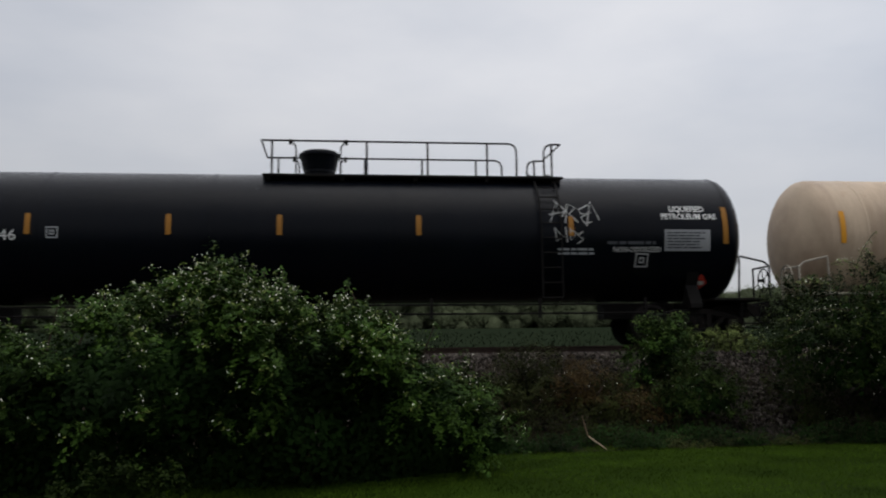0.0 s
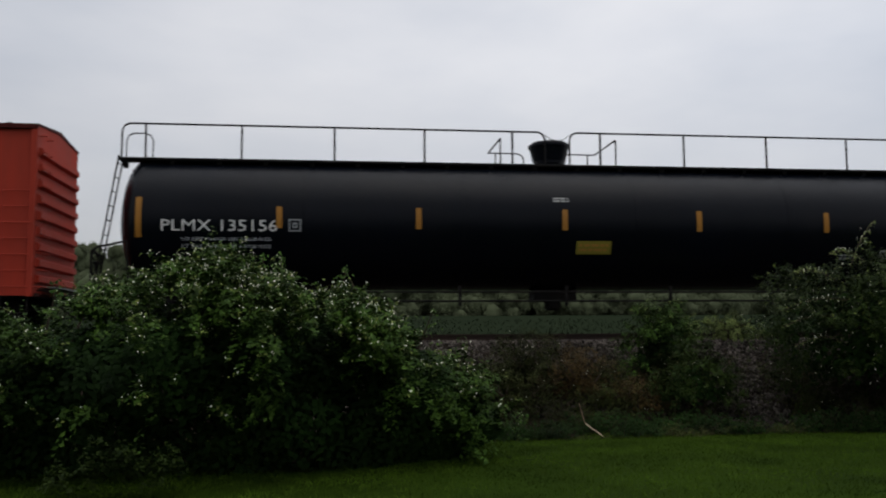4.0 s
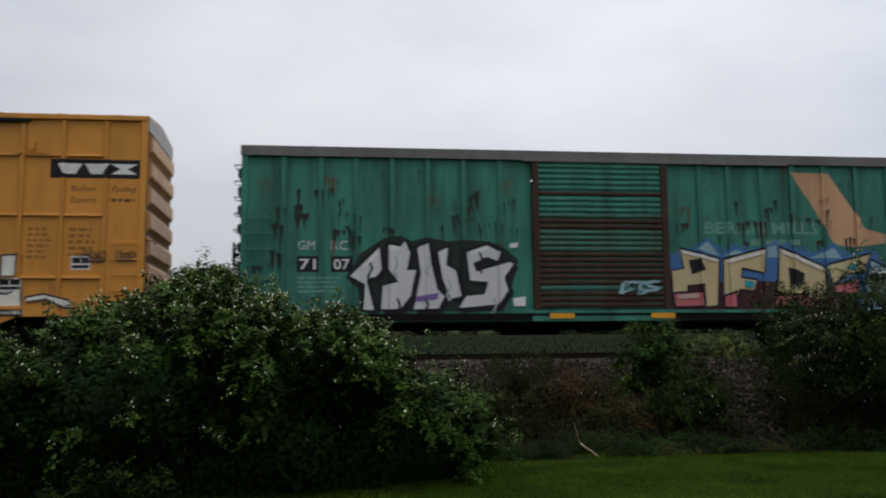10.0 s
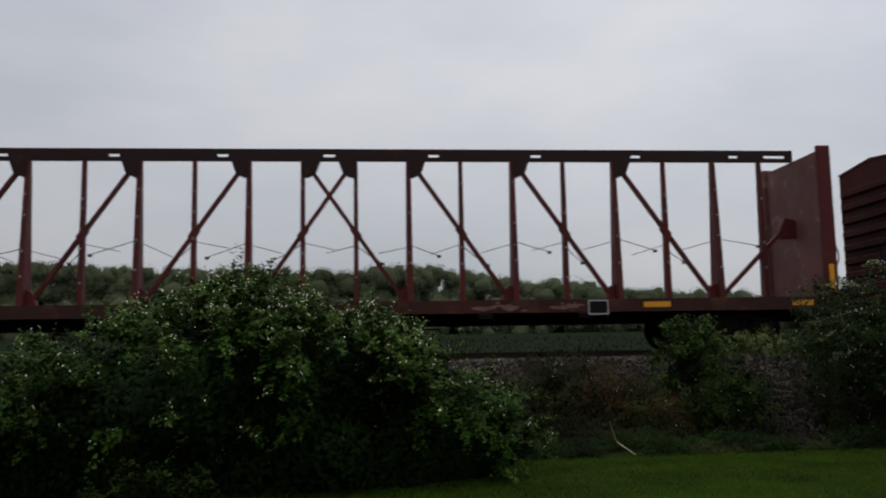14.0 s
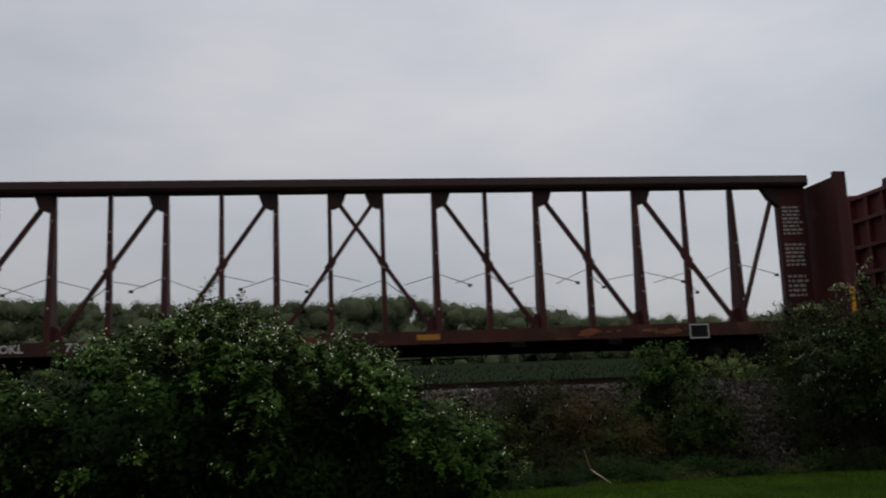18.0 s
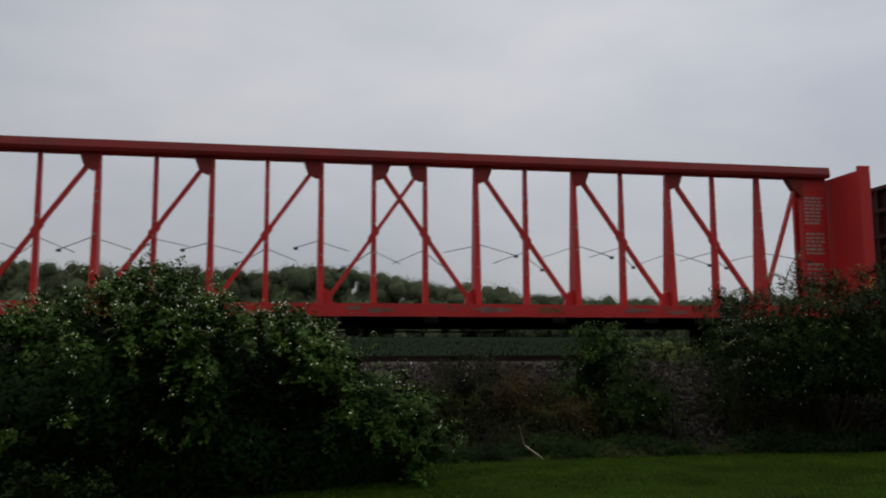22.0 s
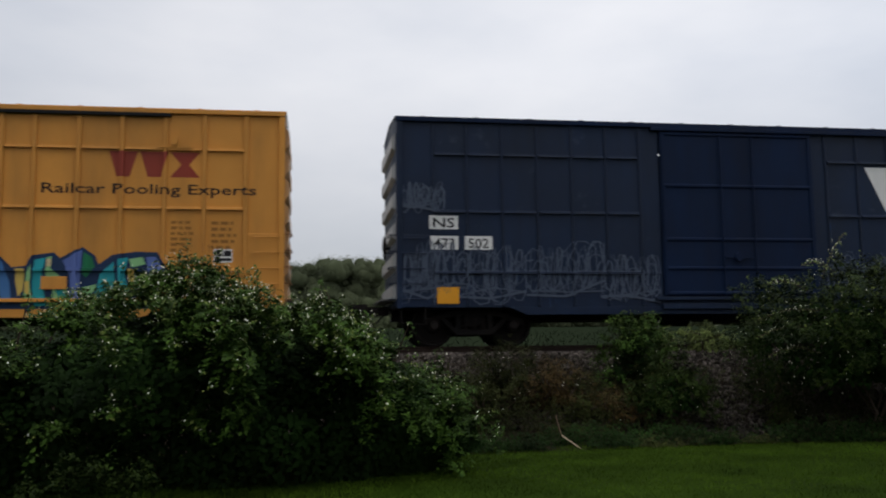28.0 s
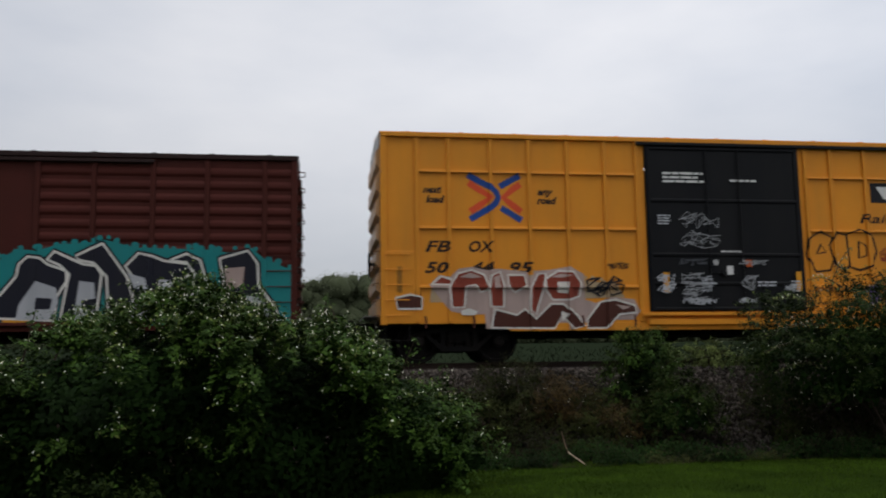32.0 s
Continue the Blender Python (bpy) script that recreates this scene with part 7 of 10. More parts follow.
for s in (-1, 1):
    side_rail(c, "steel_dark", -0.83, min(s * 9.60, s * 9.04), max(s * 9.60, s * 9.04), 3.84, 4.40, (), r=0.016)
    # low gates beside the bonnet, joined across the car
    side_rail(c, "steel_dark", 0.83, min(s * 1.34, s * 0.46), max(s * 1.34, s * 0.46), 3.84, 4.46, (s * 1.17,), (s > 0, s < 0), r=0.016)
    part("rail_post", Geo().rod((s * 1.36, -0.83, 3.84), (s * 1.36, -0.83, 4.46), 0.018, 6), "steel_dark", c)
    cross_rail(c, "steel_dark", s * 1.35, 0.83, 4.46)
for s in (-1, 1):
    g = Geo()
    a, b = Vector((s * 9.74, -0.70, 3.9)), Vector((s * 10.12, -1.0, 1.05))
    up = Vector((0, 0.2, 0))
    rail = part("end_ladder", g.rod(a - up, b - up, 0.02, 5), "steel_dark", c)
    part("ladder_rail", Geo().rod(a + up, b + up, 0.02, 5), "steel_dark", rail)
    for k in range(9):
        part("rung", shared("end_rung", lambda: Geo().rod((0, -0.2, 0), (0, 0.2, 0), 0.014, 5)), "steel_dark", rail, at=tuple(a.lerp(b, (k + 0.5) / 9)))
dome(c, -0.02, 3.96, "tank_black", 0.47, 0.58)
reflectors(c, ((-6.28, 2.50), (-3.30, 2.50), (-0.05, 2.50), (3.05, 2.50), (6.10, 2.50)), 0.46, 0.12, -1.5, TBU, "reflector_dull")
reflectors(c, ((-9.18, 2.48), (9.05, 2.50)), 0.85, 0.12, -1.5, TBU, "reflector_dull")
words("PLMX 135156", -8.72, 2.20, 0.24, -1.5, "white", c, 2.40, 0, 0.0, TB)
words("LD LMT 164400 LBS 74600 KGS", -8.30, 2.00, 0.07, -1.5, "chalk", c, 1.85, 0, 0, TB)
words("LT WT  98800 LBS 44700 KGS", -8.30, 1.85, 0.07, -1.5, "chalk", c, 1.85, 0, 0, TB)
stencil_box(c, -6.08, 2.20, -1.5, 0.26, "tag_grey", TB)
decal("warning_plate", rect(0.22, 1.02, 1.76, 2.04, -1.5), "plate_yellow", c, TBU, "yellow warning plate")
bars(0.28, 0.96, 1.80, 2.0, 2, -1.5, "leaf_gold", c, 31, (1.48, 2.50, 0.02))
bars(-0.3, 0.1, 2.90, 3.02, 2, -1.5, "white_dull", c, 35, TB)
words("NON ODORIZED", 7.86, 3.00, 0.11, -1.5, "white", c, 1.08, 0, 0.0, TB)
words("LIQUEFIED", 8.02, 2.85, 0.11, -1.5, "white", c, 0.74, 0, 0.0, TB)
words("PETROLEUM GAS", 7.80, 2.70, 0.11, -1.5, "white", c, 1.20, 0, 0.0, TB)
p = decal("label_panel", rect(7.95, 9.0, 2.18, 2.62, -1.5), "tag_grey", c, TB, "pale grey label panel")
bars(8.0, 8.95, 2.22, 2.60, 6, -1.5, "white", p, 36, TBU)
stencil_box(c, 7.48, 1.62, -1.5, 0.26, "white_dull", TB)
bars(6.5, 6.9, 1.66, 1.80, 2, -1.5, "tag_grey", c, 39, TB)
decal("placard", Geo().flat([(8.62, 1.18), (8.80, 1.38), (8.62, 1.58), (8.44, 1.38)], -1.5), "placard", c, TBU, "red and white diamond placard")
decal("placard_band", rect(8.52, 8.72, 1.34, 1.42, -1.5), "white", c, (1.48, 2.50, 0.02))

# ---------------------------------------------------------------- the boxcars that follow
c = boxcar("red oxide boxcar with white lettering", -61.54, 7.82, 4.40, "red", "maroon", (-7.15, -6.28, -5.42, -4.52, -3.6, -2.7, 2.3, 3.2, 4.1, 5.0, 5.9, 6.8), (), (-1.7, 1.55, 1.0, 4.2), "red", door_style="bars", end_ribs=9, corner_box=False, rib_w=0.06, depth=0.022)
for k, x in enumerate((3.72, 4.60, 5.46, 6.34)):
    shapes = ([(0.14, 0), (0.36, 0), (0.48, 0.14), (0.48, 0.46), (0.36, 0.6), (0.14, 0.6), (0, 0.46), (0, 0.14)],
              [(0, 0), (0.50, 0), (0.35, 0.6), (0.15, 0.6)],
              [(0.14, 0), (0.34, 0), (0.48, 0.6), (0, 0.6)],
              [(0, 0), (0.50, 0), (0.34, 0.3), (0.50, 0.6), (0, 0.6), (0.16, 0.3)])
    decal("block_mark", Geo().flat([(x + a, 3.43 + b) for a, b in shapes[k]], SKIN), "white", c)
bars(5.38, 6.0, 1.75, 2.08, 4, SKIN, "chalk", c, 41)
bars(6.3, 6.95, 1.42, 1.88, 5, SKIN, "chalk", c, 42)
words("LRS", -6.98, 2.62, 0.24, SKIN, "white", c, 0.58, 0, 0.008)
words("79", -5.76, 2.62, 0.24, SKIN, "white", c, 0.36, 0, 0.008)
words("44", -5.26, 2.62, 0.24, SKIN, "white", c, 0.36, 0, 0.008)
stencil_box(c, -4.18, 2.64, SKIN, 0.28)
bars(-6.85, -6.4, 1.56, 1.86, 3, SKIN, "chalk", c, 43)
bars(-5.8, -5.4, 1.56, 1.86, 3, SKIN, "chalk", c, 44)
decal("card", rect(-6.83, -6.38, 1.22, 1.44, SKIN), "reflector", c)
reflectors(c, ((1.75, 0.95), (-3.0, 0.95), (6.9, 0.95)), 0.5, 0.12, SKIN - 0.03, long=True)

c = yellow_box("yellow boxcar with a black door and silver and green graffiti", -79.13, "yellow_pale", (("50", -6.86, 0.46), ("69", -5.90, 0.44), ("11", -4.90, 0.3)), 1)
rust_runs(c, 301, 14, "rust_stain")
block_marks(c, 4.40, 6.12, 3.66, 4.18, SKIN, "ink_red")
words("RAILCAR POOLING EXPERTS", 2.80, 3.28, 0.22, SKIN, "ink", c, 4.66)
decal("graffiti_patch", Geo().flat([(-7.6, 0.9), (-7.7, 1.7), (-7.2, 2.05), (-6.5, 2.05), (-6.2, 0.75)], SKIN - 0.02), "g_purple", c)
decal("graffiti_patch", Geo().flat([(-2.9, 0.72), (-1.86, 0.72), (-1.84, 1.7), (-2.05, 1.92), (-2.5, 1.95), (-2.8, 1.6)], SKIN - 0.02), "g_purple", c)
decal("graffiti_patch", Geo().flat([(-6.62, 1.96), (-5.70, 2.40), (-5.20, 1.98), (-4.15, 2.32), (-3.60, 2.26), (-3.18, 2.14), (-2.50, 2.02), (-2.48, 1.3), (-3.0, 0.75), (-6.5, 0.9)], SKIN - 0.022), "g_black", c)
mural(c, SKIN - 0.026, "g_black", 0.035, (
    ("g_bright", ((-6.15, 1.97), (-5.69, 2.36), (-5.24, 2.02), (-5.31, 1.54), (-5.44, 1.36), (-5.65, 1.45), (-5.78, 1.31), (-6.12, 1.4))),
    ("g_bright", ((-5.19, 1.88), (-4.58, 1.94), (-4.65, 1.27), (-4.79, 1.33), (-5.01, 1.2), (-5.38, 1.22), (-5.19, 1.52))),
    ("g_bright", ((-4.67, 2.07), (-4.11, 2.13), (-4.06, 1.09), (-4.58, 1.17), (-4.58, 1.91))),
    ("g_bright", ((-4.09, 2.27), (-3.63, 2.25), (-3.66, 1.4), (-3.7, 1.31), (-3.84, 1.06), (-4.02, 1.09), (-4.09, 1.45))),
    ("g_bright", ((-3.59, 2.11), (-3.2, 2.13), (-3.18, 1.91), (-2.55, 2.01), (-2.53, 1.4), (-2.62, 1.31), (-2.03, 0.63), (-3.34, 0.65), (-3.61, 1.31))),
    ("g_bright", ((-3.88, 0.99), (-3.38, 1.06), (-3.36, 0.65), (-3.7, 0.67))),
    ("g_black", ((-3.25, 1.75), (-3.02, 1.76), (-3.02, 1.47), (-3.26, 1.46))),
    ("g_black", ((-3.23, 1.29), (-3.02, 1.29), (-2.84, 0.92), (-3.18, 0.9))),
))
cloud(c, SKIN - 0.012, "g_plum", ((1.66, 0.72), (1.72, 1.35), (1.98, 1.86), (2.6, 1.96), (3.5, 2.02), (4.4, 2.00), (5.1, 1.84), (5.9, 2.00), (6.55, 1.96), (6.75, 1.72), (6.2, 1.2), (5.4, 0.72)), 0.14, 104, "dark plum sprayed ground")
bubbles(c, SKIN - 0.018, 1.78, 5.25, 0.92, 2.04, "g_green", "g_mint", "g_plum", "g_white", 106, 7)
bubbles(c, SKIN - 0.018, 5.25, 6.65, 1.30, 2.04, "g_green", "g_mint", "g_plum", "g_white", 107, 3)
mural(c, SKIN - 0.16, None, 0, (("g_yellow", ((4.75, 1.12), (5.25, 1.10), (5.2, 0.98), (4.8, 0.98))),))
scribble(c, 3.60, 4.75, 2.14, 2.95, SKIN - 0.01, "tag_ink", 105, 4, 0.04)

c = yellow_box("ochre boxcar with a black door and pale blue graffiti", -97.08, "yellow_dull", (("5", -6.55, 0.16), ("04", -6.02, 0.42), ("16", -5.12, 0.40), ("0", -4.30, 0.18)), 2)
rust_runs(c, 302, 46, "rust_stain", 0.86, 2.6)
black_mark(c, 5.92, 7.80, 3.72, 4.12)
pooling_print(c)
mural(c, SKIN - 0.016, None, 0, (
    ("g_rose", ((2.13, 0.79), (2.07, 1.23), (2.25, 1.69), (2.45, 1.96), (3.07, 2.18), (3.45, 2.18), (3.73, 1.95), (3.71, 1.66), (3.88, 1.58), (4.16, 1.89), (4.36, 2.11), (4.68, 2.1), (4.87, 1.95), (5.12, 2.14), (5.5, 2.2), (6.18, 1.94), (6.41, 2.14), (6.64, 2.2), (7.08, 2.05), (7.42, 1.8), (7.52, 1.3), (7.47, 0.74))),
))
mural(c, SKIN - 0.022, None, 0, (
    ("g_shade", ((2.23, 0.81), (2.16, 1.21), (2.3, 1.65), (2.51, 1.89), (3.13, 2.09), (3.47, 2.08), (3.66, 1.88), (3.58, 1.61), (3.88, 1.51), (4.23, 1.85), (4.39, 2.04), (4.69, 2.02), (4.88, 1.82), (5.14, 2.07), (5.47, 2.1), (6.14, 1.88), (6.43, 2.05), (6.63, 2.11), (7.01, 1.97), (7.35, 1.7), (7.46, 1.3), (7.26, 1.06), (7.34, 0.75))),
))
mural(c, SKIN - 0.028, "g_black", 0.030, (
    ("g_sky", ((2.35, 1.69), (3.12, 2.03), (3.34, 1.89), (3.3, 1.65), (3.19, 1.44), (3.68, 1.54), (3.73, 1.46), (2.99, 1.2), (2.59, 0.91), (2.4, 0.92), (2.18, 1.23), (2.25, 1.48))),
    ("g_sky", ((3.18, 1.27), (3.75, 1.49), (3.84, 1.34), (3.78, 0.94), (3.25, 0.91), (3.48, 1.22))),
    ("g_sky", ((3.87, 0.95), (3.95, 1.44), (4.1, 1.66), (4.41, 1.6), (4.56, 1.15), (4.4, 1.09), (4.14, 0.9))),
    ("g_ice", ((4.23, 1.83), (4.36, 1.95), (4.68, 1.68), (4.1, 1.67))),
    ("g_ice", ((4.73, 1.68), (4.92, 1.88), (5.17, 1.99), (5.41, 1.87), (5.43, 1.64))),
    ("g_sky", ((4.66, 1.58), (5.38, 1.57), (5.4, 1.3), (5.16, 0.93), (4.91, 0.94), (4.71, 1.23))),
    ("g_pale", ((5.49, 1.94), (6.04, 1.78), (5.98, 1.62), (5.48, 1.62))),
    ("g_sky", ((6.26, 1.64), (6.37, 1.87), (6.57, 2), (7, 1.74), (7.12, 1.58), (7.16, 1.24), (7.02, 1.58), (6.46, 1.59), (6.47, 1.13), (6.28, 1.19))),
    ("g_sky", ((6.51, 0.92), (6.91, 1.06), (7.17, 0.86), (6.58, 0.8))),
    ("g_cream", ((5.59, 1.17), (6.34, 1.12), (6.53, 0.83), (5.63, 0.84))),
    ("yellow_dull", ((5.66, 1.57), (6.3, 1.56), (6.29, 1.29), (5.66, 1.3))),
    ("yellow_dull", ((6.54, 1.55), (7.07, 1.54), (7.05, 1.08), (6.5, 1.13))),
    ("yellow_dull", ((4.44, 1.6), (4.59, 1.6), (4.56, 1.15), (4.43, 1.15))),
))
mural(c, SKIN - 0.086, None, 0, (
    ("g_white", ((3.12, 1.99), (3.32, 1.86), (3.27, 1.66), (3.16, 1.76))),
    ("g_white", ((6.4, 1.86), (6.58, 1.96), (6.83, 1.81), (6.49, 1.79))),
    ("g_white", ((3.06, 1.2), (3.7, 1.43), (3.73, 1.36), (3.11, 1.13))),
    ("g_ice", ((2.38, 1.35), (2.75, 1.35), (2.67, 1.01), (2.45, 0.99))),
    ("g_pink", ((5.86, 1.02), (6.01, 1.02), (5.93, 0.86))),
    ("g_white", ((5.64, 1.35), (5.77, 1.32), (5.71, 1.2), (5.63, 1.22))),
    ("g_pale", ((2.98, 0.79), (5.18, 0.8), (5.17, 0.67), (3.05, 0.69))),
    ("white", ((4.86, 1.50), (5.30, 1.50), (5.30, 1.26), (4.86, 1.26))),
    ("tag_ink", ((4.90, 1.47), (5.05, 1.47), (5.05, 1.30), (4.90, 1.30))),
    ("tag_ink", ((5.10, 1.47), (5.26, 1.47), (5.26, 1.30), (5.10, 1.30))),
))
part("vent_plate", Geo().box(-3.42, -2.84, -1.53, -1.50, 1.32, 1.74), "g_black", c, "dark square plate", bevel=0.004)
decal("card", rect(2.43, 2.78, 2.48, 2.74, SKIN), "white", c)
decal("card_mark", rect(2.52, 2.69, 2.54, 2.68, SKIN - 0.004), "placard", c)
decal("graffiti_patch", Geo().flat([(-7.7, 0.84), (-7.72, 1.6), (-7.3, 2.0), (-6.9, 2.05), (-6.6, 1.7), (-6.7, 1.2), (-6.4, 1.0), (-6.35, 0.82)], SKIN - 0.034), "g_rose", c, None, "faded pink sprayed shape")
scribble(c, -7.4, -6.6, 1.05, 1.95, SKIN - 0.04, "g_lilac", 109, 2, 0.06)
reflectors(c, ((-6.2, 1.30), (-3.95, 1.5)), 0.45, 0.13, SKIN - 0.04, long=True)
bars(-0.7, -0.2, 2.95, 3.02, 1, -1.57, "chalk", c, 53)

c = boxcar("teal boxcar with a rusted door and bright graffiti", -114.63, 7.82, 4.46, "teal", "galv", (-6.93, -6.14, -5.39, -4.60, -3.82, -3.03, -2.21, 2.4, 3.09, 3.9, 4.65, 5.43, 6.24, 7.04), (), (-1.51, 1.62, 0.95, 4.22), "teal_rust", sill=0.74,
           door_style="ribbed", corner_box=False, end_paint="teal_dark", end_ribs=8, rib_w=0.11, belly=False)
part("roof_edge", Geo().box(-7.84, 7.84, -1.53, -1.505, 4.26, 4.48), "galv", c, "dull grey roof edge", bevel=0.004)
rust_runs(c, 306, 50, "soot_stain", 0.95, 4.2, 0.04)
rust_runs(c, 307, 40, "rust_stain", 0.95, 4.2, 0.05)
rust_runs(c, 311, 60, "soot_stain", 1.8, 3.6, 0.13)
rust_runs(c, 312, 30, "rust", 1.0, 3.4, 0.10)
decal("arrow", Geo().flat([(4.62, 4.10), (5.58, 4.08), (6.10, 3.30), (6.42, 2.80), (6.92, 2.66), (6.90, 2.46), (6.20, 2.36), (5.62, 2.42), (5.45, 2.75), (5.15, 3.30)], SKIN), "arrow", c, None, "salmon pink arrow shape")
words("BERLIN MILLS", 2.50, 2.66, 0.26, SKIN, "teal_ghost", c, 2.75, 0, 0.010)
bars(3.6, 5.3, 2.34, 2.58, 1, SKIN, "teal_ghost", c, 62)
words("GM", -6.62, 2.24, 0.20, SKIN, "chalk", c, 0.36)
words("RC", -5.92, 2.24, 0.20, SKIN, "chalk", c, 0.36)
for a, x in (("71", -6.60), ("07", -5.88)):
    q = decal("number_panel", rect(x - 0.04, x + 0.42, 1.76, 2.10, SKIN), "g_black", c)
    words(a, x + 0.02, 1.82, 0.22, SKIN - 0.004, "white", q, 0.34, 0, 0.004)
bars(-6.62, -5.6, 1.3, 1.68, 4, SKIN, "teal_ghost", c, 63)
# a black strip along the side's lower edge
decal("grime_band", rect(-7.8, 7.8, 0.70, 0.86, SKIN - 0.03), "steel_dark", c, None, "black band along the bottom edge")
mural(c, SKIN - 0.008, None, 0, (
    ("soot_stain", ((-5.6, 1.64), (-5.3, 2.16), (-4.78, 2.5), (-4.43, 2.55), (-4.18, 2.44), (-3.85, 2.52), (-3.36, 2.44), (-3.02, 2.47), (-2.45, 2.44), (-2.08, 2.26), (-1.83, 2.03), (-1.9, 1.73), (-2.02, 1.31), (-2.23, 0.91), (-5.29, 0.91), (-5.34, 1.4))),
))
SILVER = (
    ("g_bright", ((-5.34, 1.89), (-4.88, 2.35), (-4.8, 1.81), (-4.93, 1.64), (-5.13, 1.6), (-4.97, 0.94), (-5.26, 0.94), (-5.22, 1.48), (-5.55, 1.66))),
    ("g_bright", ((-4.72, 2.39), (-4.43, 2.35), (-4.31, 2.47), (-4.18, 2.18), (-4.26, 1.81), (-4.06, 1.81), (-4.18, 1.23), (-4.43, 0.93), (-4.88, 0.94), (-4.84, 1.48), (-4.51, 1.56), (-4.72, 1.81))),
    ("g_bright", ((-4.1, 2.31), (-3.81, 2.43), (-3.73, 1.98), (-3.6, 1.4), (-3.44, 1.23), (-3.6, 0.94), (-4.18, 0.94), (-4.02, 1.73))),
    ("g_bright", ((-3.64, 2.22), (-3.36, 2.35), (-3.4, 1.93), (-3.19, 1.81), (-3.07, 1.23), (-3.36, 1.15), (-3.56, 1.64))),
    ("g_bright", ((-3.02, 2.22), (-2.53, 2.39), (-2.2, 2.22), (-2.28, 1.98), (-2.53, 2.06), (-2.82, 1.93), (-2.78, 1.81), (-2.03, 2.02), (-1.91, 1.93), (-2.12, 1.64), (-2.03, 1.36), (-2.28, 1.03), (-3.19, 0.94), (-3.02, 1.27), (-2.61, 1.31), (-2.53, 1.52), (-2.94, 1.56))),
)
mural(c, SKIN - 0.012, None, 0, [("g_black", [(x + 0.09, z - 0.07) for x, z in pts]) for _, pts in SILVER])
mural(c, SKIN - 0.034, "g_black", 0.075, SILVER)
for k, (x, z) in enumerate(((-5.1, 2.0), (-4.55, 2.1), (-4.5, 1.2), (-3.85, 2.1), (-3.9, 1.2), (-3.4, 1.6), (-2.7, 2.2), (-2.4, 1.2))):
    decal("graffiti_line", Geo().strip([(x, z), (x + 0.06, z - 0.16), (x - 0.03, z - 0.34), (x + 0.05, z - 0.46)], 0.05, SKIN - 0.058), ("g_black", "g_silver")[k % 2], c)
mural(c, SKIN - 0.064, None, 0, (
    ("white", ((-4.68, 2.34), (-4.45, 2.31), (-4.46, 2.22), (-4.68, 2.24))),
    ("white", ((-2.89, 2.22), (-2.55, 2.34), (-2.5, 2.27), (-2.86, 2.14))),
    ("white", ((-5.26, 1.91), (-4.93, 2.24), (-4.91, 2.14), (-5.21, 1.84))),
    ("g_lilac", ((-4.1, 1.23), (-3.6, 1.31), (-3.64, 1.18), (-4.1, 1.12))),
    ("white", ((-2.03, 2.39), (-1.83, 2.42), (-1.85, 2.31), (-2.02, 2.29))),
    ("white", ((-1.97, 1.19), (-1.69, 1.23), (-1.7, 1.02), (-1.95, 1.02))),
))
cloud(c, SKIN - 0.008, "g_blue", ((1.66, 0.85), (1.66, 2.15), (2.3, 2.36), (2.58, 2.56), (2.85, 2.20), (3.2, 2.34), (3.55, 2.28), (4.2, 2.44), (4.85, 2.28), (5.1, 2.22), (5.66, 2.40), (5.9, 2.16), (6.55, 2.28), (6.85, 1.86), (7.5, 1.88), (7.7, 1.56), (7.76, 1.5), (7.76, 0.80)), 0.05, 117, "blue sprayed ground")
mural(c, SKIN - 0.012, None, 0, (
    ("g_sky", ((2.28, 2.30), (2.56, 2.48), (2.82, 2.14))), ("g_sky", ((2.9, 2.14), (3.22, 2.28), (3.5, 2.20))), ("g_sky", ((5.0, 2.10), (5.6, 2.34), (5.8, 2.10))), ("g_sky", ((3.95, 2.34), (4.2, 2.40), (4.22, 2.12), (3.96, 2.10))),
    ("g_plum", ((1.66, 0.80), (1.66, 1.62), (2.4, 1.5), (3.2, 1.6), (4.2, 1.55), (5.0, 1.5), (6.1, 1.3), (6.2, 0.80))),
))
mural(c, SKIN - 0.03, "g_black", 0.055, (
    ("g_cream", ((1.88, 2.32), (2.82, 2.08), (2.74, 1.02), (2.42, 0.98), (2.40, 1.50), (2.05, 1.46), (2.0, 1.02), (1.68, 1.05), (1.66, 1.80), (1.95, 1.86))),
    ("g_cream", ((2.9, 2.07), (3.92, 2.33), (3.86, 1.76), (3.34, 1.86), (3.32, 1.66), (3.70, 1.60), (3.62, 1.34), (3.26, 1.38), (3.2, 0.96), (2.86, 0.98))),
    ("g_cream", ((4.27, 2.36), (5.35, 1.90), (5.38, 1.38), (5.0, 0.98), (4.06, 0.96), (4.2, 1.60))),
    ("g_cream", ((5.40, 1.95), (6.52, 2.22), (6.28, 1.76), (5.82, 1.74), (5.68, 1.58), (5.48, 1.50))),
    ("g_black", ((2.10, 2.02), (2.34, 2.06), (2.44, 1.84), (2.16, 1.74))),
    ("g_black", ((4.48, 1.86), (4.82, 1.74), (4.80, 1.44), (4.50, 1.36))),
    ("g_pink", ((1.70, 1.30), (2.36, 1.34), (2.40, 1.0), (1.74, 0.98))),
    ("g_pink", ((2.90, 1.24), (3.20, 1.34), (3.18, 0.97), (2.88, 0.98))),
    ("g_pink", ((4.12, 1.24), (4.9, 1.28), (4.98, 0.99), (4.10, 0.97))),
    ("g_pink", ((5.55, 1.48), (6.16, 1.62), (6.14, 1.28), (5.52, 1.30))),
    ("g_sky", ((6.50, 2.08), (7.10, 1.78), (7.62, 1.58), (7.74, 1.2), (7.66, 0.88), (6.40, 0.90), (6.30, 1.5))),
    ("g_pink", ((6.86, 1.24), (7.2, 1.42), (7.2, 1.06), (6.96, 1.04))),
))
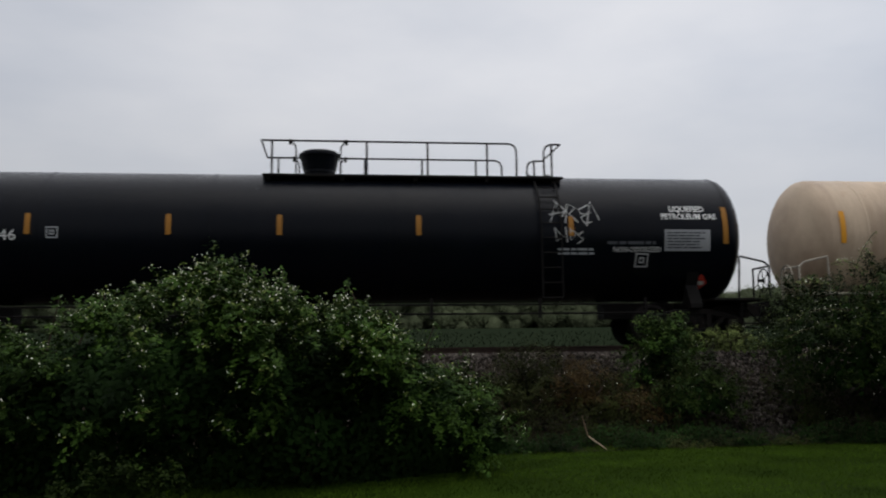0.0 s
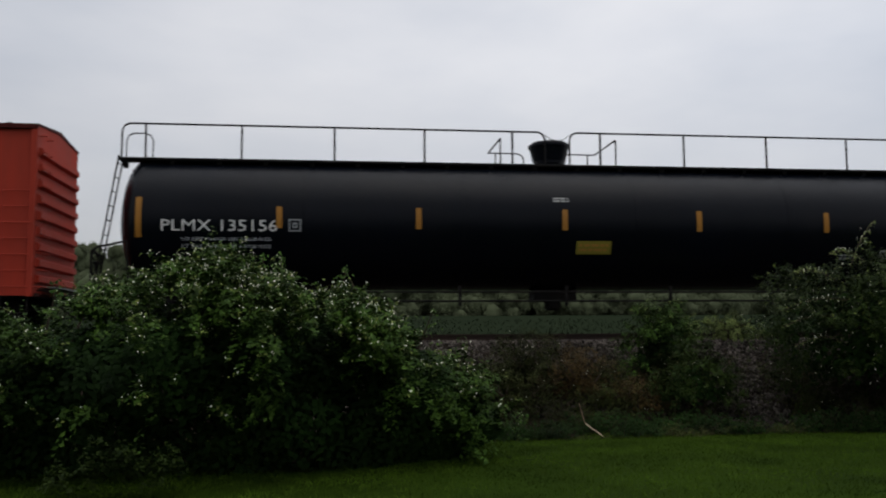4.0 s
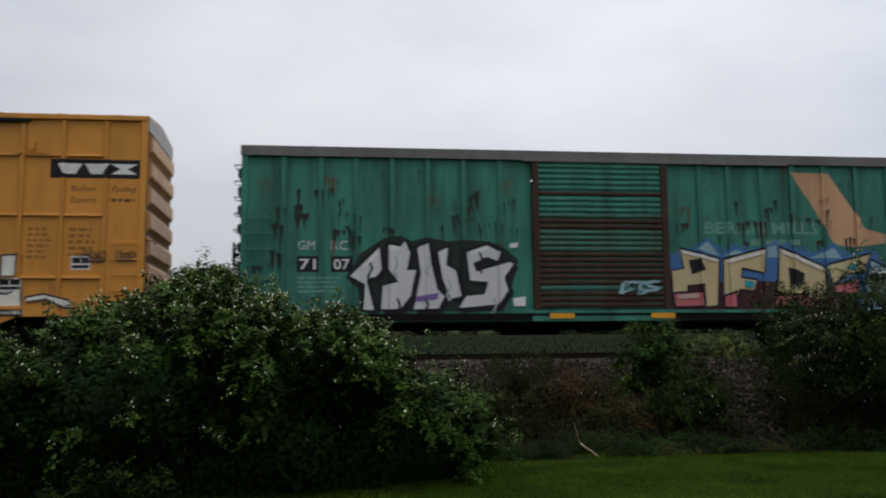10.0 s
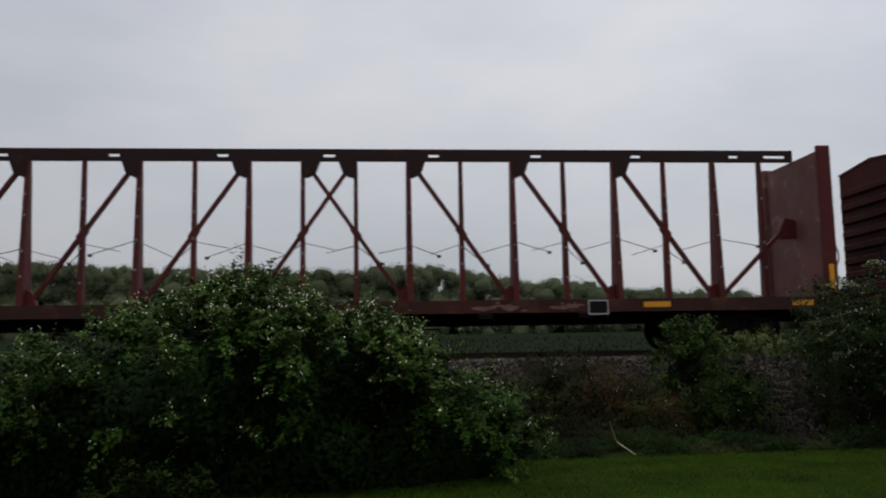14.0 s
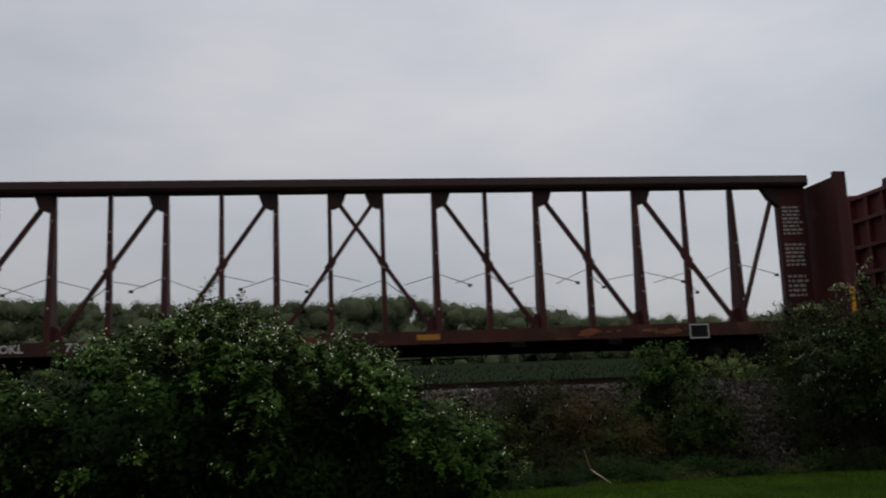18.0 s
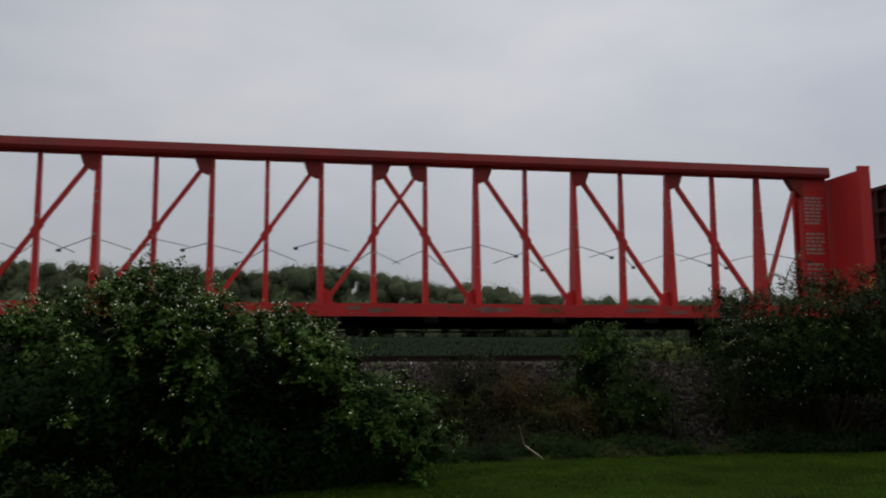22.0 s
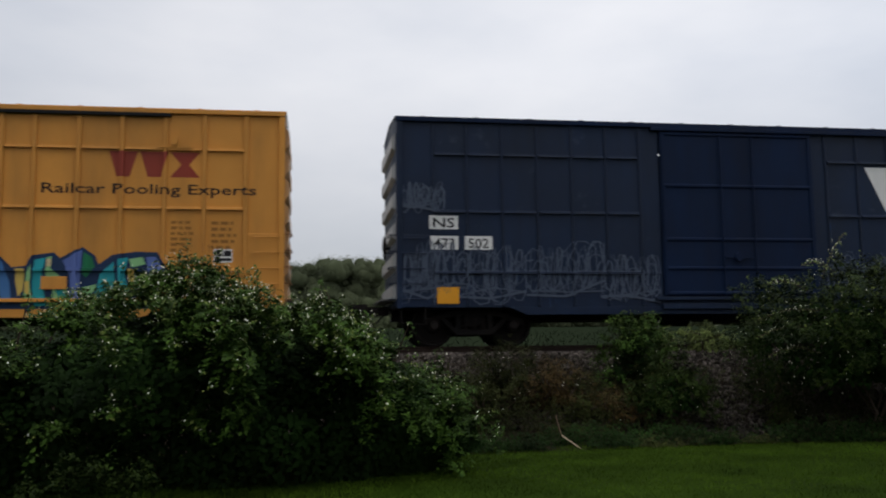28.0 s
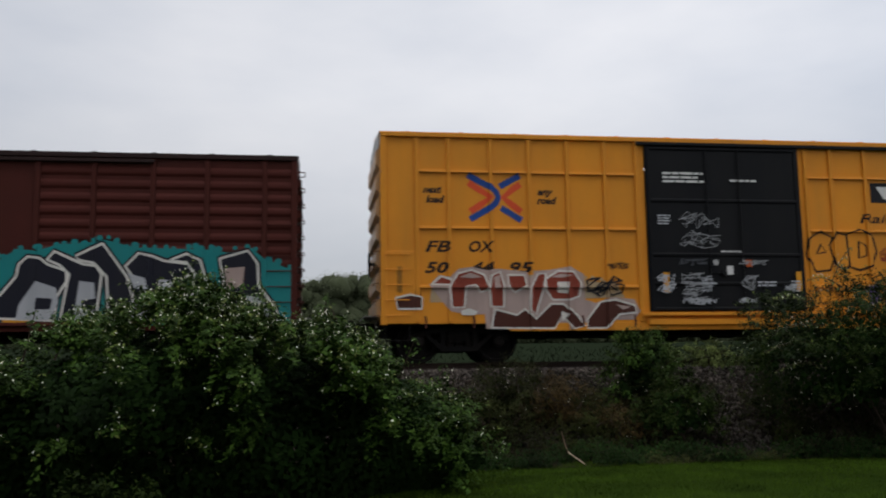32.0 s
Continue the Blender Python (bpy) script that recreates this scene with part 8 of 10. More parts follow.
mural(c, SKIN - 0.10, None, 0, (
    ("g_white", ((1.92, 2.28), (2.76, 2.07), (2.76, 2.00), (1.94, 2.20))), ("g_white", ((2.96, 2.04), (3.86, 2.27), (3.86, 2.19), (2.98, 1.97))), ("g_white", ((4.32, 2.30), (5.28, 1.90), (5.26, 1.82), (4.34, 2.20))),
    ("g_rose", ((1.78, 1.26), (2.28, 1.29), (2.28, 1.20), (1.80, 1.16))), ("g_cyan", ((3.38, 1.60), (3.62, 1.55), (3.58, 1.42), (3.38, 1.44))), ("g_cyan", ((5.86, 1.92), (6.2, 1.98), (6.12, 1.84), (5.9, 1.82))),
))
for k in range(5):
    decal("graffiti_line", Geo().strip([(6.45 + 0.26 * k, 1.95 - 0.11 * k), (6.62 + 0.24 * k, 1.62 - 0.08 * k), (6.50 + 0.27 * k, 1.30 - 0.06 * k), (6.66 + 0.2 * k, 1.0)], 0.035, SKIN - 0.104 - 0.002 * k), ("g_black", "g_navy", "g_white")[k % 3], c)
data_panel(c, 6.42, 6.95, 1.42, 1.80, SKIN - 0.12)
decal("card", rect(7.26, 7.74, 1.06, 1.30, SKIN - 0.12), "reflector", c)
reflectors(c, ((-4.0, 0.76), (-0.9, 0.80), (1.4, 0.80)), 0.55, 0.12, SKIN - 0.06, long=True)
hand_tag(c, 0.5, 1.3, 1.25, 1.6, -1.60, "g_sky", 115, 3, 0.05)
c = yellow_box("yellow boxcar with a black door and white graffiti", -132.27, "yellow", (("5", -6.52, 0.16), ("04", -5.98, 0.42), ("28", -5.10, 0.42), ("6", -4.30, 0.18)), 2)
rust_runs(c, 303, 40, "rust_stain", 0.86, 2.4)
black_mark(c, 5.92, 7.80, 3.72, 4.12)
pooling_print(c)
mural(c, SKIN - 0.012, None, 0, (
    ("g_white", ((2.06, 0.88), (2.44, 1.26), (2.82, 1.56), (3.8, 1.60), (4.4, 1.54), (4.7, 1.34), (5.44, 1.58), (5.5, 0.88))),
))
mural(c, SKIN - 0.02, "tag_ink", 0.045, (
    ("g_white", ((3.97, 2.02), (4.26, 1.82), (4.16, 1.66), (4.04, 1.66))),
    ("g_white", ((4.54, 1.66), (4.7, 1.96), (4.95, 1.92), (5.01, 1.66))),
    ("g_white", ((5.04, 2.09), (5.36, 2.11), (5.32, 1.66), (5.04, 1.66))),
    ("g_white", ((3.06, 1.69), (3.82, 1.78), (3.63, 1.63), (3.06, 1.61))),
    ("g_white", ((2.05, 1.13), (2.43, 1.26), (2.81, 1.56), (3.06, 1.56), (3.25, 1.46), (3, 1.3), (3.19, 1.2), (2.81, 1.17), (2.71, 0.87), (2.43, 0.86))),
    ("g_white", ((3.19, 1.4), (3.5, 1.56), (3.82, 1.53), (3.69, 1.36), (3.5, 1.36), (3.47, 1.07), (3.63, 1.03), (3.56, 0.86), (3.25, 0.9))),
    ("g_white", ((3.72, 1.07), (4.07, 1.26), (4.22, 1.17), (4.32, 0.94), (3.88, 0.86), (3.66, 0.9))),
    ("g_white", ((4.32, 1.07), (4.7, 1.33), (5.2, 1.3), (5.45, 1.46), (5.48, 0.87), (4.51, 0.86))),
    ("g_white", ((3.82, 1.4), (4.32, 1.53), (4.38, 1.3), (4, 1.3))),
    ("g_white", ((5.54, 1.23), (5.89, 1.3), (6.39, 1.17), (6.49, 1.01), (6.27, 1.03), (5.95, 1.19), (5.58, 1.13))),
))
decal("overspray", rect(1.0, 5.0, 0.69, 0.78, SKIN - 0.03), "g_white", c)
mural(c, SKIN - 0.02, "g_black", 0.035, (
    ("g_white", ((-4.83, 1.83), (-3.63, 1.91), (-3.63, 1.68), (-3.95, 1.62), (-3.92, 0.54), (-4.76, 0.54), (-4.7, 1.55), (-4.83, 1.58))),
    ("g_white", ((-3.8, 1.68), (-3.45, 1.74), (-3.45, 1.24), (-3.32, 1.24), (-3.32, 0.54), (-3.82, 0.54))),
    ("g_white", ((-3.32, 1.74), (-2.87, 1.81), (-2.82, 0.54), (-3.26, 0.54))),
    ("g_white", ((-2.76, 1.68), (-1.94, 1.74), (-1.94, 1.53), (-2.32, 1.49), (-2.32, 0.54), (-2.69, 0.54))),
    ("yellow", ((-4.32, 1.24), (-3.97, 1.28), (-3.97, 0.92), (-4.3, 0.9))),
    ("g_black", ((-3.17, 1.49), (-2.99, 1.52), (-2.97, 1.05), (-3.14, 1.02))),
    ("g_black", ((-4.89, 1.05), (-4.78, 1.05), (-4.75, 0.54), (-4.93, 0.54))),
))
scribble(c, -7.7, -6.95, 3.25, 3.7, SKIN - 0.01, "tag_ink", 124, 3, 0.045)
scribble(c, -6.0, -5.4, 1.70, 1.95, SKIN - 0.01, "ink", 125, 3, 0.03)
for k, (x, w) in enumerate(((-3.4, 0.5), (-2.3, 0.4), (2.2, 0.5), (3.1, 0.5), (4.0, 0.4), (6.6, 0.5), (7.3, 0.4))):
    scribble(c, x, x + w, 1.95, 2.2, SKIN - 0.05, "tag_ink", 126 + k, 3, 0.025)
mural(c, -1.585, "g_black", 0.02, (
    ("tag_grey", ((-1.64, 2.09), (-1.14, 2.22), (-1.08, 1.66), (-1.26, 1.4), (-1.45, 1.53))),
    ("tag_grey", ((-1.01, 2.22), (-0.19, 2.25), (-0.16, 2.02), (-0.32, 1.82), (-0.51, 1.46), (-0.76, 1.59), (-0.98, 1.99))),
    ("tag_grey", ((-0.13, 2.28), (0.21, 2.28), (0.15, 1.82), (-0.1, 1.82))),
    ("tag_grey", ((-0.32, 1.59), (0.12, 1.66), (0.03, 1.36), (-0.26, 1.33))),
))
scribble(c, -0.8, 0.1, 1.42, 1.85, -1.60, "white", 136, 4, 0.035)
scribble(c, 0.38, 1.22, 1.42, 1.90, -1.60, "white", 137, 4, 0.035)
scribble(c, -0.6, 0.1, 2.9, 3.4, -1.58, "chalk", 138, 3, 0.03)
data_panel(c, 5.0, 5.45, 1.36, 1.62, SKIN - 0.05)
reflectors(c, ((4.75, 1.55), (0.6, 1.6)), 0.5, 0.13, -1.60)

c = boxcar("dull maroon boxcar with a red number patch", -149.98, 7.82, 4.46, "maroon", "maroon", (-6.9, -5.6, -4.3, -3.0, 1.95, 2.70, 3.55, 4.43, 5.2, 6.1, 7.0), (), (-1.45, 1.58, 0.72, 4.16), "maroon", sill=0.76, door_style="bars", corner_box=False, end_ribs=9, belly=False, rib_w=0.07, depth=0.02)
rust_runs(c, 308, 34, "red_run", 0.95, 3.9, 0.10)
rust_runs(c, 309, 50, "dark_run", 0.95, 4.1, 0.09)
for x0, x1 in ((-6.83, -6.08), (-6.0, -5.24)):
    decal("number_patch", rect(x0, x1, 1.70, 2.48, SKIN), "maroon_red", c)
words("BK", -6.66, 2.20, 0.24, SKIN - 0.012, "white", c, 0.42, 0, 0.008)
words("TY", -5.86, 2.20, 0.24, SKIN - 0.012, "white", c, 0.44, 0, 0.008)
words("152", -6.70, 1.76, 0.24, SKIN - 0.012, "white", c, 0.54, 0, 0.008)
words("423", -5.92, 1.76, 0.24, SKIN - 0.012, "white", c, 0.58, 0, 0.008)
for k, x in enumerate((-6.5, -5.75)):
    bars(x, x + 0.3, 1.34, 1.58, 2, SKIN, "chalk", c, 81 + k)
stencil_box(c, -4.02, 2.02, SKIN, 0.28, "chalk")
decal("dark_patch", rect(-3.30, -2.68, 1.52, 1.98, SKIN), "g_black", c)
decal("card", rect(-7.52, -7.06, 1.30, 1.50, SKIN - 0.02), "reflector", c)
decal("card", rect(7.26, 7.74, 1.30, 1.52, SKIN - 0.02), "reflector", c)
decal("faded_panel", rect(-1.62, -1.40, 1.2, 2.72, SKIN - 0.01), "maroon_red", c)
decal("faded_panel", Geo().flat([(-1.3, 0.95), (-0.4, 0.95), (-0.2, 1.4), (-0.8, 1.55), (-1.3, 1.35)], -1.54), "maroon_red", c)
decal("faded_panel", Geo().flat([(5.5, 0.82), (6.7, 0.78), (6.6, 0.98), (5.6, 1.02)], SKIN), "red_run", c)
decal("door_mark", Geo().flat([(0.12 + 0.10 * math.cos(k * 0.6283), 2.06 + 0.10 * math.sin(k * 0.6283)) for k in range(10)], -1.57), "chalk", c)
bars(-0.15, 0.5, 2.44, 2.52, 1, -1.57, "chalk", c, 83)
bars(0.15, 0.55, 1.18, 1.26, 1, -1.57, "chalk", c, 84)
scribble(c, 6.30, 6.90, 3.1, 4.1, SKIN - 0.01, "maroon_ghost", 141, 3, 0.05)
decal("sticker", frame_rect(5.52, 6.0, 1.42, 1.80, SKIN, 0.05), "leaf_gold", c)
scribble(c, 4.6, 5.2, 1.55, 1.85, SKIN, "maroon_ghost", 142, 3, 0.03)
scribble(c, 6.4, 6.95, 1.35, 1.75, SKIN, "maroon_ghost", 143, 2, 0.03)
decal("dark_patch", Geo().flat([(2.3, 1.25), (3.2, 1.2), (3.8, 1.5), (3.4, 1.75), (2.6, 1.7)], SKIN), "g_black", c)
spray_letters(c, -4.6, -2.2, 0.80, 1.15, SKIN - 0.01, "maroon", "tag_ink", "maroon_ghost", 144, 5)
for x in (-4.3, 0.6):
    reflectors(c, ((x, 0.90),), 0.5, 0.14, SKIN - 0.05, long=True)


# ---------------------------------------------------------------- centre beam flatcars
def centerbeam(label, x0, paint, chord_paint, style, left_text=True, panel="text", marks=(), reflect=(), board=7.3):
    car = car_root("centerbeam_flatcar", label, x0, "railway car")
    half = 11.42
    grime = paint if paint == "beam_red" else "deck_grime"
    # deck and sills
    part("deck", Geo().box(-half + 0.05, half - 0.05, -1.42, 1.42, 1.04, 1.11), grime, car, bevel=0.006)
    for s in (-1, 1):
        part("side_sill", Geo().prism_x([(s * 1.36, 0.84), (s * 1.46, 0.84), (s * 1.46, 1.12), (s * 1.36, 1.12)][::s], -half + 0.05, half - 0.05), grime, car)
    part("centre_sill", Geo().prism_y([(-half, 0.62), (half, 0.62), (half, 1.04), (-half, 1.04)], -0.3, 0.3), "steel_dark", car)
    for k in range(10):
        x = -8.1 + k * 1.8
        part("cross_bearer", shared("beam_bearer", lambda: Geo().prism_x([(-1.36, 1.0), (-0.3, 0.68), (0.3, 0.68), (1.36, 1.0)], -0.06, 0.06)), "steel_dark", car, at=(x, 0, 0))
    for x in (-3.7, -1.6, 0.5, 3.4, 5.6):
        part("winch", shared("winch", lambda: Geo().rod((-0.14, -1.40, 0.80), (0.14, -1.40, 0.80), 0.06, 8).box(-0.16, 0.16, -1.44, -1.36, 0.72, 0.84)), "steel_dark", car, at=(x, 0, 0))
    # centre truss
    zc0, zc1 = 1.10, 4.78
    chord = Geo()
    if style == "open":
        chord.box(-11.23, 11.23, -0.06, 0.06, 4.67, zc1)
        chord.box(-11.23, 11.23, -0.06, 0.06, 4.50, 4.585)
        edges = [-11.15]
        for k in range(-4, 5):
            edges += [k * 2.44 - 0.13, k * 2.44 + 0.13]
        edges = [-11.23, -11.08, -10.50] + edges[1:] + [10.50, 11.08, 11.23]
        for a, b in zip(edges[::2], edges[1::2]):
            chord.box(a, b, -0.06, 0.06, 4.58, 4.675)
    else:
        chord.prism_x([(-0.24, 4.52), (0.24, 4.52), (0.28, 4.60), (0.24, zc1), (-0.24, zc1), (-0.28, 4.60)], -11.15, 11.15)
    part("top_chord", chord, chord_paint, car, "long top chord beam")
    step = 1.2285
    dots = random.Random(int(-x0) + 5)
    posts = [0.61 + step * k for k in range(8)] + ([10.38] if style == "open" else [])
    for s in (-1, 1):
        for i, x in enumerate(posts):
            w = 0.047 if i % 2 == 0 else 0.055
            # posts taper across the car from a broad foot to the chord
            d0, d1 = (0.30, 0.06) if i % 2 else (0.13, 0.05)
            w0 = w * 1.25
            vs = [(s * x + a * w0, b * d0, zc0) for a, b in ((-1, -1), (1, -1), (1, 1), (-1, 1))] + [(s * x + a * w, b * d1, 4.52) for a, b in ((-1, -1), (1, -1), (1, 1), (-1, 1))]
            p = part("post", Geo().add(vs, [(3, 2, 1, 0), (4, 5, 6, 7), (0, 1, 5, 4), (1, 2, 6, 5), (2, 3, 7, 6), (3, 0, 4, 7)]), paint, car, bevel=0.006)
            # pale grey blocks at rivets and staple holes, their glint put into the colour
            for z in [v + dots.uniform(-0.22, 0.22) for v in (1.9, 2.5, 3.2, 3.8) if dots.random() < 0.8]:
                f = (z - zc0) / (4.52 - zc0)
                part("staple", shared("staple", lambda: Geo().box(-0.015, 0.015, -0.02, 0.01, -0.025, 0.025)), "tag_grey", p, at=(s * x, -(d0 + (d1 - d0) * f), z))
        tops = [0.61 + step * k for k in (-1, 1, 3, 5)]
        for x in tops:
            a, b = (s * (x + 0.10), 0, 4.42), (s * (x + 2 * step - 0.12), 0, 1.22)
            dia = part("diagonal", Geo().beam(a, b, 0.09, 0.12), paint, car)
            m = Vector(a).lerp(Vector(b), (step - 0.10) / (2 * step - 0.22))
            part("splice_plate", Geo().beam(m.lerp(Vector(a), 0.07), m.lerp(Vector(b), 0.07), 0.15, 0.15), paint, dia)
            q = s * x
            part("gusset", Geo().prism_y([(q, 4.54), (q + s * 0.42, 4.54), (q + s * 0.30, 4.20), (q + s * 0.12, 4.12), (q, 4.12)][::s], -0.10, 0.10), chord_paint, car)
            q = s * (x + 2 * step)
            part("gusset", Geo().prism_y([(q, 1.10), (q - s * 0.34, 1.10), (q - s * 0.20, 1.50), (q, 1.60)][::-s], -0.09, 0.09), paint, car)
        if style == "open":
            part("diagonal", Geo().beam((s * 11.0, 0, 2.92), (s * 9.25, 0, 1.20), 0.09, 0.12), paint, car)
            part("gusset", Geo().prism_y([(s * 11.22, 2.62), (s * 11.22, 3.05), (s * 10.95, 3.12), (s * 10.78, 2.80), (s * 10.82, 2.60)][::-s], -0.07, 0.07), paint, car)
        else:
            part("diagonal", Geo().beam((s * 9.25, 0, 1.25), (s * 10.30, 0, 4.30), 0.075, 0.12), paint, car)
            part("gusset", Geo().prism_y([(s * 10.45, 4.54), (s * 10.0, 4.54), (s * 10.2, 4.22), (s * 10.45, 4.0)][::-s], -0.10, 0.10), chord_paint, car)
            e = part("end_panel", Geo().box(min(s * 11.15, s * 10.42), max(s * 11.15, s * 10.42), -0.06, 0.06, 1.12, 4.52), paint, car)
            for p0, p1, n in ((3.30, 4.05, 8), (2.52, 3.12, 6), (1.76, 2.34, 5)):
                bars(min(s * 10.50, s * 11.05), max(s * 10.50, s * 11.05), p0, p1, n, -0.068, "patch_grey", e, int(x0) + s + n)
        # bulkhead
        bx0, bx1 = sorted((s * half, s * (half - 0.30)))
        b = part("bulkhead", Geo().box(s * (half - 0.17) - 0.03, s * (half - 0.17) + 0.03, -1.34, 1.34, 0.95, 4.50), panel if panel in M else paint, car)
        for yy in (-1.46, 1.34):
            part("bulkhead_post", Geo().box(bx0, bx1, yy, yy + 0.12, 0.86, 4.58), panel if panel in M and yy > 0 else paint, b, bevel=0.01)
        # the inner face is a smooth sheet, the stiffeners stand outside
        i0, i1 = sorted((s * (half - 0.15), s * (half - 0.02)))
        for z in (1.05, 1.75, 2.45, 3.15, 3.85, 4.46):
            part("bulkhead_beam", Geo().box(i0, i1, -1.36, 1.36, z - 0.05, z + 0.05), paint, b)
        for yy in (-0.7, 0.0, 0.7):
            part("bulkhead_stud", Geo().box(i0 + 0.01, i1 - 0.01, yy - 0.05, yy + 0.05, 0.95, 4.48), paint, b)
        rung = shared(("beam_rung", s, paint), lambda: Geo().tube([(0, -0.22, 0), (s * 0.10, -0.22, 0), (s * 0.10, 0.22, 0), (0, 0.22, 0)], 0.012, 4))
        for k in range(10):
            part("rung", rung, paint, b, at=(s * half, -1.08, 1.25 + k * 0.34))
        part("stirrup", Geo().tube([(s * (half - 0.1), -1.44, 0.86), (s * (half - 0.1), -1.44, 0.45), (s * (half - 0.55), -1.44, 0.45), (s * (half - 0.55), -1.44, 0.86)], 0.014, 5), "steel_dark", car)
        coupler(car, s * half, s)
        truck(car, s * 8.95)
        reflectors(car, ((s * (half - 0.15), 1.55),), 0.60, 0.11, -1.468)
    wheel_crank(car, half, -1.05, 2.05, 1, "steel_dark")
    # slack tie-down cables between the posts
    rnd = random.Random(int(-x0))
    for s in (-1, 1):
        for i in range(0, 8):
            x = s * (0.61 + step * i)
            z = 2.55 + rnd.uniform(-0.1, 0.1)
            drop = rnd.uniform(0.25, 0.42)
            e = x + s * rnd.uniform(0.5, 0.8)
            yy = -0.9 if i % 2 else 0.9
            cab = part("tie_down_cable", Geo().tube([(x, -0.2 if yy < 0 else 0.2, z), ((x + e) / 2, yy * 0.7, z - drop * 0.55), (e, yy, z - drop)], 0.011, 4), "cable", car)
            part("cable_hook", Geo().box(e - 0.045, e + 0.045, yy - 0.015, yy + 0.015, z - drop - 0.05, z - drop + 0.015), "cable", cab)
            part("tie_down_cable", Geo().tube([(x, 0.2, z), ((x - s * 0.7), 0.5, z - drop * rnd.uniform(0.3, 0.9))], 0.010, 4), "cable", car)
    brake_gear(car, -2.0)
    for x, w, m in reflect:
        if m in ("reflector", "reflector_dull"):
            decal("reflector", rect(x, x + w, 0.93, 1.05, -1.466), m, car)
        else:
            # worn paint and chain rub marks on the deck edge
            g = Geo()
            for _ in range(9):
                big = _ < 3
                cx, cz, q = x + rnd.uniform(-0.3, w + 0.3), rnd.uniform(0.94, 1.03) if big else rnd.uniform(0.88, 1.09), rnd.uniform(0.16, 0.34) if big else rnd.uniform(0.015, 0.09)
                h = rnd.uniform(0.035, 0.06) if big else 0.022
                g.flat([(cx + q * math.cos(k * 0.524) * rnd.uniform(0.7, 1.1), cz + h * math.sin(k * 0.524) * rnd.uniform(0.5, 1.3)) for k in range(12)], -1.466 - 0.0006 * _)
            tagged(decal("scuff_marks", g, m, car), kind="stuff")
    for text, x, w in marks:
        words(text, x, 0.92, 0.17, -1.466, "white_dull", car, w, 0, 0.005)
    part("route_board", Geo().box(board, board + 0.45, -1.475, -1.46, 0.78, 1.10), "steel_dark", car)
    decal("board_frame", frame_rect(board, board + 0.45, 0.78, 1.10, -1.478, 0.025), "white_dull", car)
    return car


centerbeam("maroon centerbeam flatcar with weathered pink end panels", -171.07, "beam_brown", "chord_dark", "open", panel="maroon_panel", board=5.65, reflect=((-2.5, 0.5, "reflector"), (6.9, 0.6, "reflector"), (10.3, 0.5, "reflector"), (3.6, 0.5, "scuff_pink"), (5.2, 0.5, "scuff_pink")))
centerbeam("brown centerbeam flatcar with white print on the end panels", -195.70, "beam_brown", "chord_dark", "solid", marks=(("CN", -7.25, 0.40), ("320", -6.02, 0.46), ("34", -5.12, 0.36)), reflect=((-9.86, 0.55, "reflector"), (-6.55, 0.5, "reflector"), (-4.95, 0.5, "reflector"), (0.2, 0.5, "reflector"), (4.0, 0.5, "reflector_dull")))
centerbeam("brown centerbeam flatcar with yellow deck reflectors", -220.33, "beam_dark", "chord_dark", "solid", marks=(("NOKL", -7.49, 0.66), ("734", -6.02, 0.45), ("332", -5.14, 0.45)), reflect=((-11.15, 0.5, "reflector_dull"), (-9.67, 0.45, "reflector_dull"), (-4.6, 0.4, "reflector_dull"), (1.2, 0.5, "reflector_dull"), (5.0, 0.6, "scuff_rust"), (6.6, 0.5, "scuff_rust")))
centerbeam("dark brown centerbeam flatcar with print on the end panels", -244.88, "beam_dark", "chord_dark", "solid", marks=(("WC", -7.30, 0.40), ("38", -5.92, 0.30), ("203", -5.26, 0.44)), reflect=((-2.0, 0.45, "scuff_pink"), (1.0, 0.45, "scuff_pink"), (4.6, 0.5, "scuff_pink"), (-8.6, 0.5, "maroon_red")))
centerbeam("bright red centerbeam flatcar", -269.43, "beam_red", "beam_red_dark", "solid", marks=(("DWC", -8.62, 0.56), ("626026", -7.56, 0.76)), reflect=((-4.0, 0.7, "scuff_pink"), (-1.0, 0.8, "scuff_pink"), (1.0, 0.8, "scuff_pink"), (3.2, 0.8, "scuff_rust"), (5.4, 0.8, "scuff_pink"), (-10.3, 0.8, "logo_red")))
centerbeam("rusty brown centerbeam flatcar with faded end panels", -294.01, "beam_dark", "chord_dark", "open", panel="pale_panel", reflect=((-3.4, 0.6, "scuff_rust"), (-2.4, 0.5, "scuff_pink"), (-0.8, 0.6, "scuff_rust"), (0.6, 0.5, "scuff_pink"), (2.0, 0.8, "scuff_rust"), (3.6, 0.8, "scuff_pink"), (6.2, 0.6, "scuff_rust"), (-11.2, 0.7, "scuff_rust")))

# ---------------------------------------------------------------- short tanks
T3 = (1.47, 2.68, 0.006)
T3U = (1.47, 2.68, 0.014)
c = tank_car("short cream tank car with a grey paint patch", -312.81, 5.76, 1.47, 2.68, "tank_cream", "trim_brown", (-1.3, 1.6), 4.75, pipes=False, board=1.20, knuckle=True)
walkway(c, "steel_dark", -1.36, 0.76, 0.85, 4.02, 0.9)
for y in (-0.85, 0.85):
    side_rail(c, "trim_grey", y, -1.28, -0.82, 4.0, 4.70, (-1.24,), (False, True), 0.018)
    side_rail(c, "trim_grey", y, -0.24, 0.72, 4.0, 4.70, (0.66,), (True, False), 0.018)
for x in (-1.28, 0.72):
    cross_rail(c, "trim_grey", x, 0.85, 4.70)
